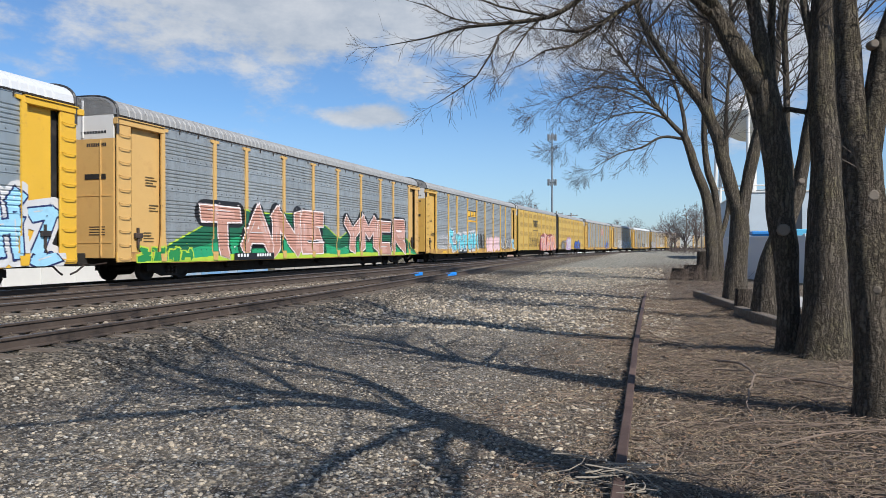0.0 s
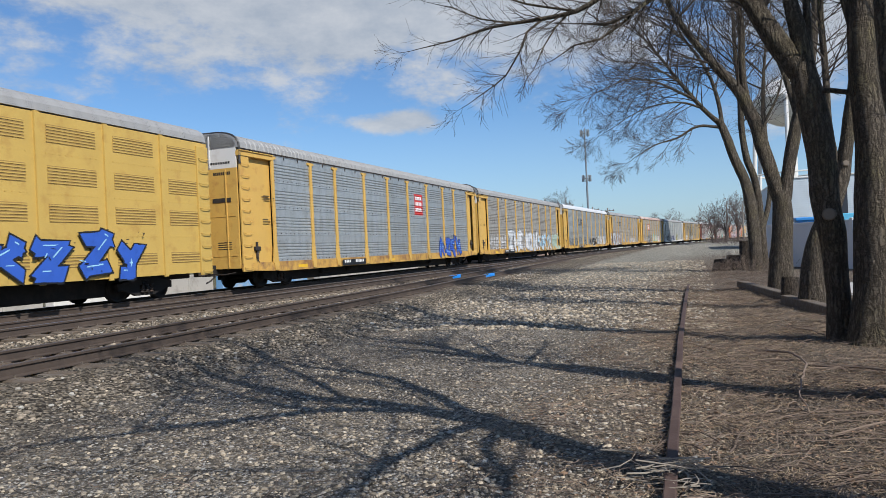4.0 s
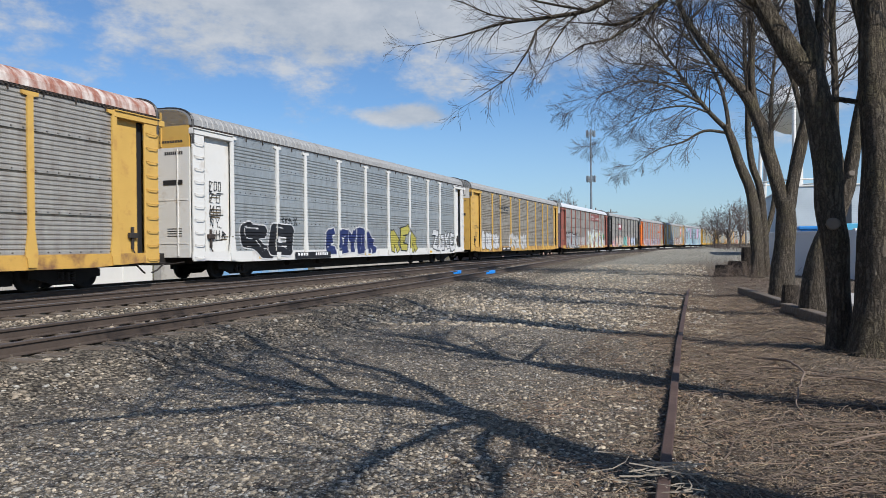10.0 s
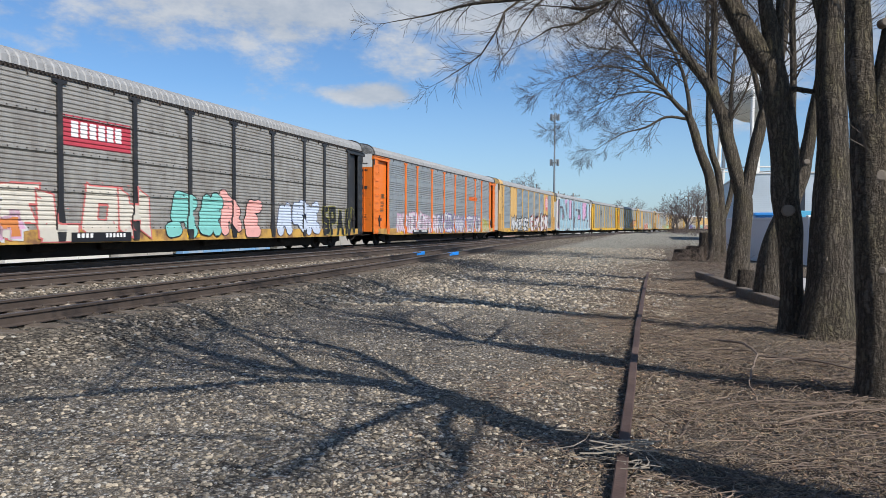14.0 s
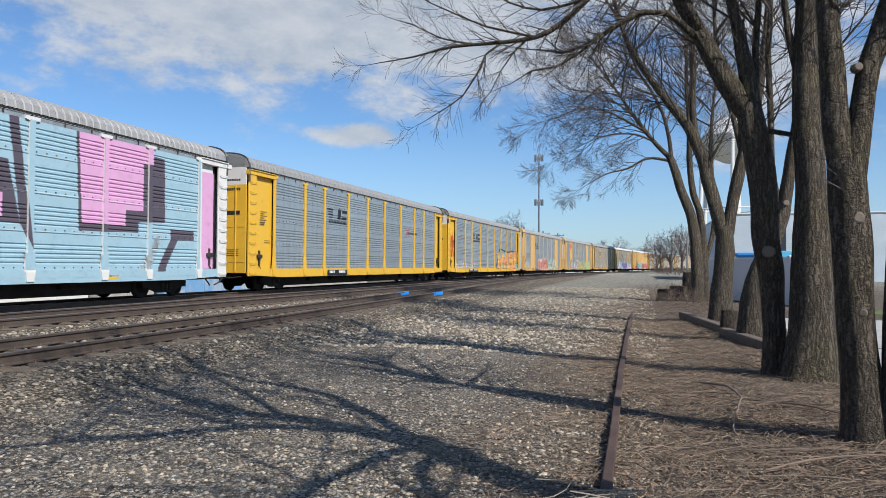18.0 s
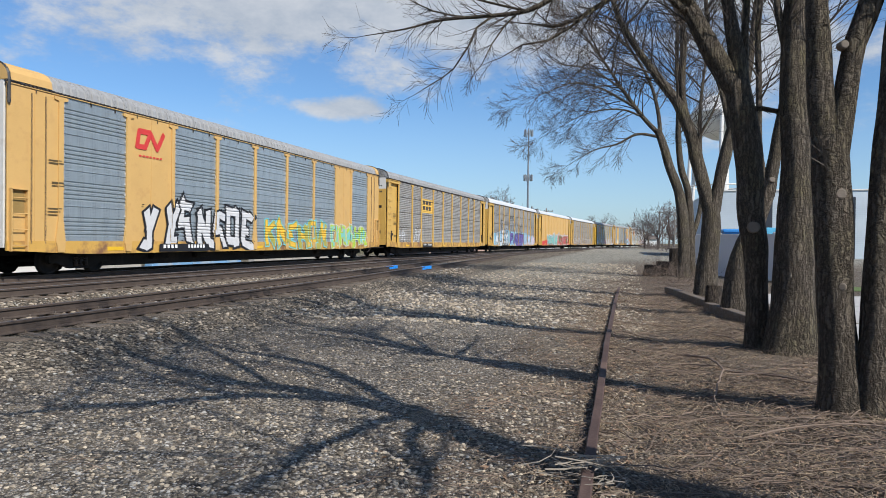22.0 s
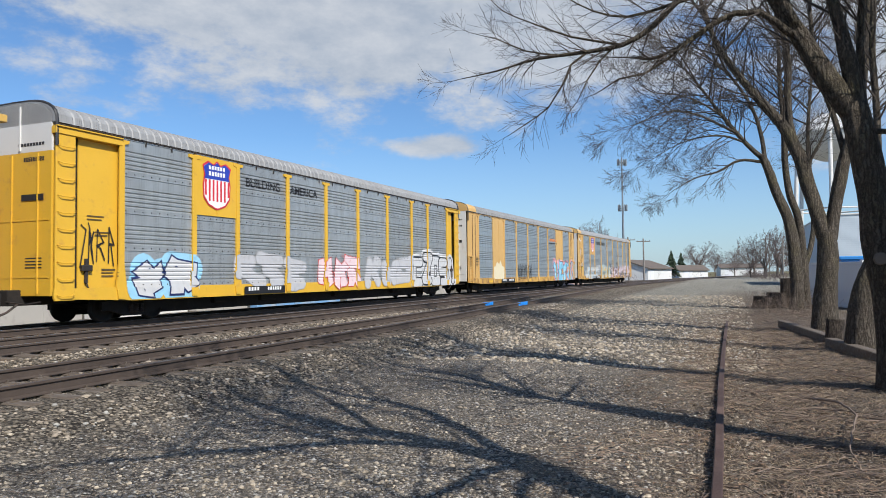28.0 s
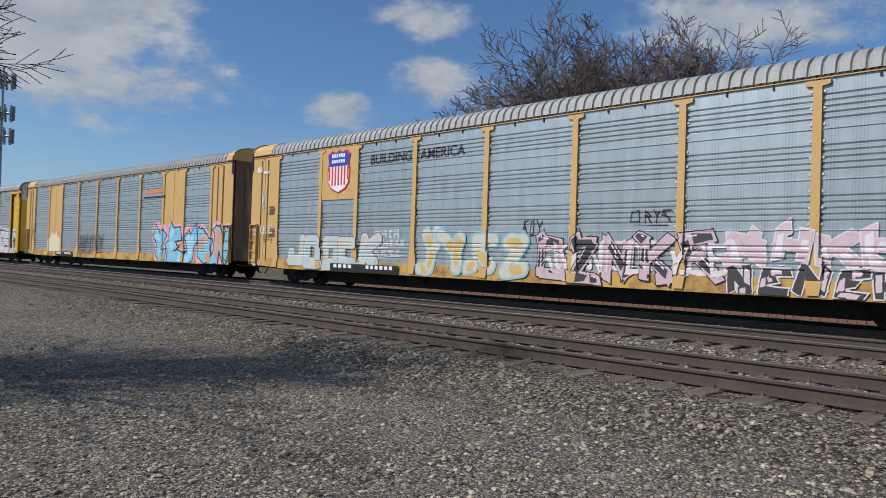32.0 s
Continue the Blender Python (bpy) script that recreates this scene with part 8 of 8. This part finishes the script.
def utility_pole(x, y, h, arm=1.2):
    root = thing("utility_pole", "grey wooden utility pole with a crossarm", "utility pole", "utility poles along the line", m=pose(x, y, 0))
    bm = bmesh.new()
    tube(bm, [(0, 0, -0.2), (0, 0, h)], [0.17, 0.12], 8)
    part("pole", bm, POLE, root)
    bm = bmesh.new()
    box(bm, (-arm, -0.06, h - 0.6), (arm, 0.06, h - 0.45), 0.01)
    part("crossarm", bm, POLE, root)
    for k in (-0.9, -0.3, 0.3, 0.9):
        bm = bmesh.new()
        tube(bm, [(k * arm, 0, h - 0.45), (k * arm, 0, h - 0.28)], [0.05, 0.03], 6)
        part("insulator", bm, STEEL, root)


for x, y, h in ((-33, 112, 10.5), (-24.5, 118, 7.5), (-20.5, 130, 6.5), (-16.5, 128, 8.0), (-14.2, 131, 7.8), (8.5, 190, 10.0), (9.6, 150, 8), (11.5, 260, 11), (16, 330, 11)):
    utility_pole(x, y, h)

SHED = material("white_shed_siding", (0.66, 0.66, 0.64), 0.7, 0, 0.08, 0.5, 6.0, 0.05)
SHINGLE = material("brown_shed_roof", (0.13, 0.105, 0.085), 0.85, 0, 0.2, 1.0, 12.0, 0.2)
BRICKRED = material("red_brown_siding", (0.19, 0.085, 0.065), 0.8, 0, 0.2, 1.0, 12.0, 0.2)


def shed(x, y, w, d, h, ridge, turn, wall, roof_mat, label, name="shed"):
    """A gabled shed, its ridge along its local x."""
    root = thing(name, label, "shed", m=pose(x, y, 0, 0, 0, turn))
    bm = bmesh.new()
    pts = [(-d / 2, 0), (d / 2, 0), (d / 2, h), (0, h + ridge), (-d / 2, h)]
    sweep(bm, pts, [[(xx, yy, z) for yy, z in pts] for xx in (-w / 2, w / 2)])
    part("wall", bm, wall, root)
    for s in (1, -1):
        bm = bmesh.new()
        pts = [(0, h + ridge + 0.03), (s * (d / 2 + 0.5), h - 0.1), (s * (d / 2 + 0.5), h + 0.08), (0, h + ridge + 0.22)]
        sweep(bm, pts, [[(xx, yy, z) for yy, z in pts] for xx in (-w / 2 - 0.4, w / 2 + 0.4)])
        part("roof", bm, roof_mat, root, "dark shingled roof slope")
    bm = bmesh.new()
    box(bm, (-w / 2 + 1.5, -d / 2 - 0.05, 0), (-w / 2 + 4.0, -d / 2, 2.3), 0.02)
    part("door", bm, VINYL, root)


shed(-20.2, 172, 18, 11, 2.6, 1.9, 78, SHED, SHINGLE, "white gabled shed with a brown roof")
shed(-11.5, 225, 9, 7, 2.2, 1.4, 30, SHED, SHINGLE, "small white house with a grey roof")
shed(-35, 130, 8, 6, 2.2, 1.2, 30, SHED, SHINGLE, "low white shed with a brown roof")
shed(-47, 128, 9, 8, 3.2, 1.6, 80, BRICKRED, SHINGLE, "red shed with a white front by the poles")
shed(4, 300, 16, 10, 3.2, 1.4, 10, SHED, SHINGLE, "far white house among trees")



def parked_car(x, y, turn, mat, label):
    root = thing("parked_car", label, "car", "cars parked by the sheds", m=pose(x, y, ground_z(x, y), 0, 0, turn))
    prof = [(-2.2, .35), (2.2, .35), (2.25, .75), (1.3, .95), (.6, 1.42), (-1.0, 1.45), (-1.7, 1.0), (-2.2, .95)]
    bm = bmesh.new()
    sweep(bm, prof, [[(px, w, pz) for px, pz in prof] for w in (-.85, .85)])
    part("body", bm, mat, root)
    for w in (-.86, .86):
        bm = bmesh.new()
        pts = [(1.0, .98), (.5, 1.34), (-.9, 1.36), (-1.4, 1.0)]
        sweep(bm, pts, [[(px, w + s, pz) for px, pz in pts] for s in (-.01, .01)])
        part("side_window", bm, DARK, root)
        for px in (-1.35, 1.4):
            bm = bmesh.new()
            tube(bm, [(px, w * .8, .33), (px, w * 1.02, .33)], [.33, .33], 14)
            part("wheel", bm, STEEL, root)


RED_CAR = material("red_car_paint", (0.38, 0.02, 0.025), 0.25, 0, 0.05, 1.0, 10.0, 0.0)
BLUE_CAR = material("dark_blue_car_paint", (0.03, 0.06, 0.16), 0.25, 0, 0.05, 1.0, 10.0, 0.0)
SILVER_CAR = material("dark_grey_car_paint", (0.10, 0.10, 0.11), 0.3, 0.4, 0.05, 1.0, 10.0, 0.0)
parked_car(-28.0, 121, 15, RED_CAR, "red car parked beyond the tracks")
parked_car(-25.6, 124, 100, BLUE_CAR, "dark blue car parked beyond the tracks")
parked_car(-31.5, 122, 20, SILVER_CAR, "dark grey car parked by the low shed")

# behind the train
hall2 = thing("metal_building", "white metal-clad building with a dark flat roof", "building")
bm = bmesh.new()
box(bm, (-62, -26, 0), (-44, 4.0, 4.6))
part("wall", bm, SHED, hall2)
bm = bmesh.new()
box(bm, (-62.4, -26.4, 4.6), (-43.6, 4.4, 5.3), 0.02)
part("roof", bm, DARK, hall2)
bm = bmesh.new()
box(bm, (-44.0, -5.6, 2.4), (-43.95, -3.2, 3.9), 0.01)
part("window", bm, MAST, hall2, "grey boarded window")

BIN_BLUE = material("faded_blue_steel", (0.16, 0.34, 0.58), 0.6, 0, 0.3, 0.8, 10.0, 0.1, (0.42, 0.45, 0.47), 0.45, 0.9)
PINKWALL = material("pinkish_block_wall", (0.46, 0.33, 0.29), 0.9, 0, 0.15, 1.0, 12.0, 0.2)
fence2 = thing("corrugated_fence", "low red-brown corrugated metal fence behind the tracks", "fence")
slat = bmesh.new()
box(slat, (-0.03, 0.0, -0.05), (0.03, 0.26, 0.92), 0.012)
slat = mesh_of(slat, "slat", BRICKRED)
y = -34.0
while y < 12:
    part("slat", slat, None, fence2, m=pose(-25.6 + 0.025 * (int(y * 10) % 2), y, 0))
    y += 0.275
bm = bmesh.new()
tube(bm, [(-25.5, -34, 0.25), (-25.5, 12, 0.25)], [0.03, 0.03], 6)
part("pipe_rail", bm, SHED, fence2, "pale pipe along the foot of the fence")

for a, b, h, mat, lab, nm in ((12.5, 21.5, 0.95, CONCRETE, "grey concrete barrier with scrawled paint behind the train", "concrete_barrier"), (21.9, 27.5, 1.25, SHED, "white steel box behind the train", "steel_box"), (28.0, 32.0, 0.9, CONCRETE, "grey concrete barrier behind the train", "concrete_barrier"),
                              (32.5, 41.5, 1.1, BIN_BLUE, "faded blue steel bin behind the train", "steel_bin"), (42, 60, 0.9, CONCRETE, "grey concrete barrier behind the train", "concrete_barrier"), (62, 108, 1.0, PINKWALL, "low pinkish block wall beyond the tracks", "low_wall")):
    bm = bmesh.new()
    x0 = -25.0 + bend(b)[0]
    box(bm, (x0 - 0.5, a, -0.05), (x0, b, h), 0.03)
    n = max(2, int((b - a) / 1.8))
    for i in range(1, n):
        yy = a + (b - a) * i / n
        box(bm, (x0, yy - 0.03, 0), (x0 + 0.03, yy + 0.03, h - 0.06))
    single(nm, bm, mat, lab, "barrier")


def wood_tree(seed, height, wide, density, kids=(4, 5, 5)):
    """A bare tree for the distance: trunk and a crown of fine branches."""
    r = random.Random(seed)
    tw = Twigs()
    stemline = [Vector((0, 0, 0)), Vector((r.uniform(-.3, .3), 0, height * 0.2)), Vector((r.uniform(-.5, .5), r.uniform(-.5, .5), height * 0.42))]
    bm, line = stem([(*p, height * (0.022 - 0.004 * i)) for i, p in enumerate(stemline)], 8, 0.8, 0.3)
    for k in range(density):
        a = 2 * math.pi * (k + r.random()) / density
        w = Vector((math.cos(a) * wide, math.sin(a) * wide, r.uniform(0.5, 1.3)))
        tw.grow(r, line[int(r.uniform(0.45, 0.99) * (len(line) - 1))].to_3d(), w, height * r.uniform(0.42, 0.6), height * 0.008, 3, 0.25, 0.7, kids, height * 0.0011, 0.17)
    return mesh_of(bm, "trunk", BARK_FAR, True), tw.mesh("crown", TWIG_FAR)


KINDS = [wood_tree(41, 14, 0.8, 11), wood_tree(42, 14, 1.1, 11), wood_tree(43, 14, 0.6, 10), wood_tree(44, 14, 0.9, 24, (6, 7, 6))]


def far_tree(x, y, h, k, group="bare trees in the distance", wide=1.0):
    root = thing("bare_tree", "leafless grey brown tree with a fine crown", "tree", group, m=pose(x, y, -0.1, 0, 0, (x * 37 + y * 11) % 360))
    root.scale = (h / 14 * wide, h / 14 * wide, h / 14)
    t, c = KINDS[k]
    part("trunk", t, None, root)
    tagged(part("crown", c, None, root), kind="stuff")


# behind the train, seen over its roofs
for i, (x, y, h) in enumerate(((-40, 14, 17.5), (-43, 18.5, 15), (-46, 9, 14), (-47, 2, 13.5), (-46, -3.5, 13), (-31, -17.5, 15.5), (-33, -20, 16), (-31, -23.5, 14), (-34, -15.5, 14), (-35, -22, 15.5))):
    far_tree(x, y, h, 3, "bare trees behind the train")
for i, (x, y, h) in enumerate(((-36, 193, 17), (-27, 128, 9), (-22, 122, 12), (-40, 140, 12), (-46, 150, 14), (-52, 160, 14), (4.5, 175, 9), (7, 165, 11), (10, 178, 13), (13, 170, 14), (16, 182, 13), (6, 200, 12), (19, 190, 15), (1.5, 230, 8), (-4, 240, 9), (-10, 250, 10))):
    far_tree(x, y, h, i % 3)
r = random.Random(77)
for i in range(46):
    a = radians(r.uniform(-14, 40))
    d = r.uniform(330, 520)
    far_tree(-d * math.sin(a), d * math.cos(a), r.uniform(12, 19), i % 3, wide=1.5)
for i in range(26):
    a = radians(r.uniform(-60, -14) if i % 2 else r.uniform(140, 200))
    d = r.uniform(120, 260)
    far_tree(-d * math.sin(a), d * math.cos(a), r.uniform(10, 16), i % 3, wide=1.3)
EVER = material("dark_evergreen", (0.035, 0.055, 0.03), 0.95, 0, 0.4, 2.0, 10.0, 0.0)


def evergreen(x, y, h):
    root = thing("evergreen_tree", "dark green conifer with an uneven outline", "tree", "conifers in the distance", m=pose(x, y, 0))
    bm = bmesh.new()
    tube(bm, [(0, 0, -0.1), (0, 0, h * 0.95)], [h * 0.025, 0.03], 6)
    part("trunk", bm, BARK_FAR, root)
    r = random.Random(int(x * 10))
    tw = Twigs()
    for k in range(150):
        z = h * (0.12 + 0.86 * r.random())
        a = r.uniform(0, 6.28)
        ln = (h - z) * 0.36 * r.uniform(0.6, 1.2) + 0.15
        for j in range(5):
            aa = a + r.uniform(-0.35, 0.35)
            tw.rod([Vector((0, 0, z)), Vector((math.cos(aa) * ln * .6, math.sin(aa) * ln * .6, z - ln * 0.1 + r.uniform(-.2, .2))), Vector((math.cos(aa) * ln, math.sin(aa) * ln, z - ln * 0.35))], [0.05, 0.11 + h * .006, 0.03], 3)
    tagged(part("crown", tw.mesh("crown", EVER), None, root), kind="stuff")


for x, y, h in ((-40, 134, 11), (-38, 136, 12), (-15.5, 215, 8), (-14.3, 240, 8)):
    evergreen(x, y, h)
# scrub along the far line
tw = Twigs()
for k in range(900):
    y = r.uniform(110, 330)
    x = r.choice((r.uniform(4, 12), r.uniform(-34, -24), r.uniform(4, 9))) + (bend(y)[0] if r.random() < 0.35 else 0)
    tw.grow(r, Vector((x, y, 0)), Vector((r.uniform(-1, 1), r.uniform(-1, 1), 1.4)), r.uniform(0.8, 2.2), 0.02, 1, 0.1, 0.8, (5, 4), 0.012)
tagged(new("scrub", tw.mesh("scrub", TWIG_FAR)), "dry brown scrub along the far tracks", "scrub", kind="stuff")


# how far the train runs ahead of or behind its even pace, in metres, at whole seconds
PACE = {0: .15, 1: .1, 2: 0, 3: 0, 6: .3, 7: .15, 8: .2, 9: -.2, 10: -.12, 11: .3, 12: .3, 13: .2, 14: .25, 17: .05, 18: 0, 19: .2, 20: 0, 21: -.3, 22: 0, 23: 0, 24: 0, 27: .3, 28: -.15, 29: -.2, 30: 0, 32: 0}


def motions():
    for car, start, length in TRAIN:
        walk(car, [(t, car_pose(FRONT + start + d - SPEED * (t - 31.0), length)) for t, d in PACE.items()])


motions()
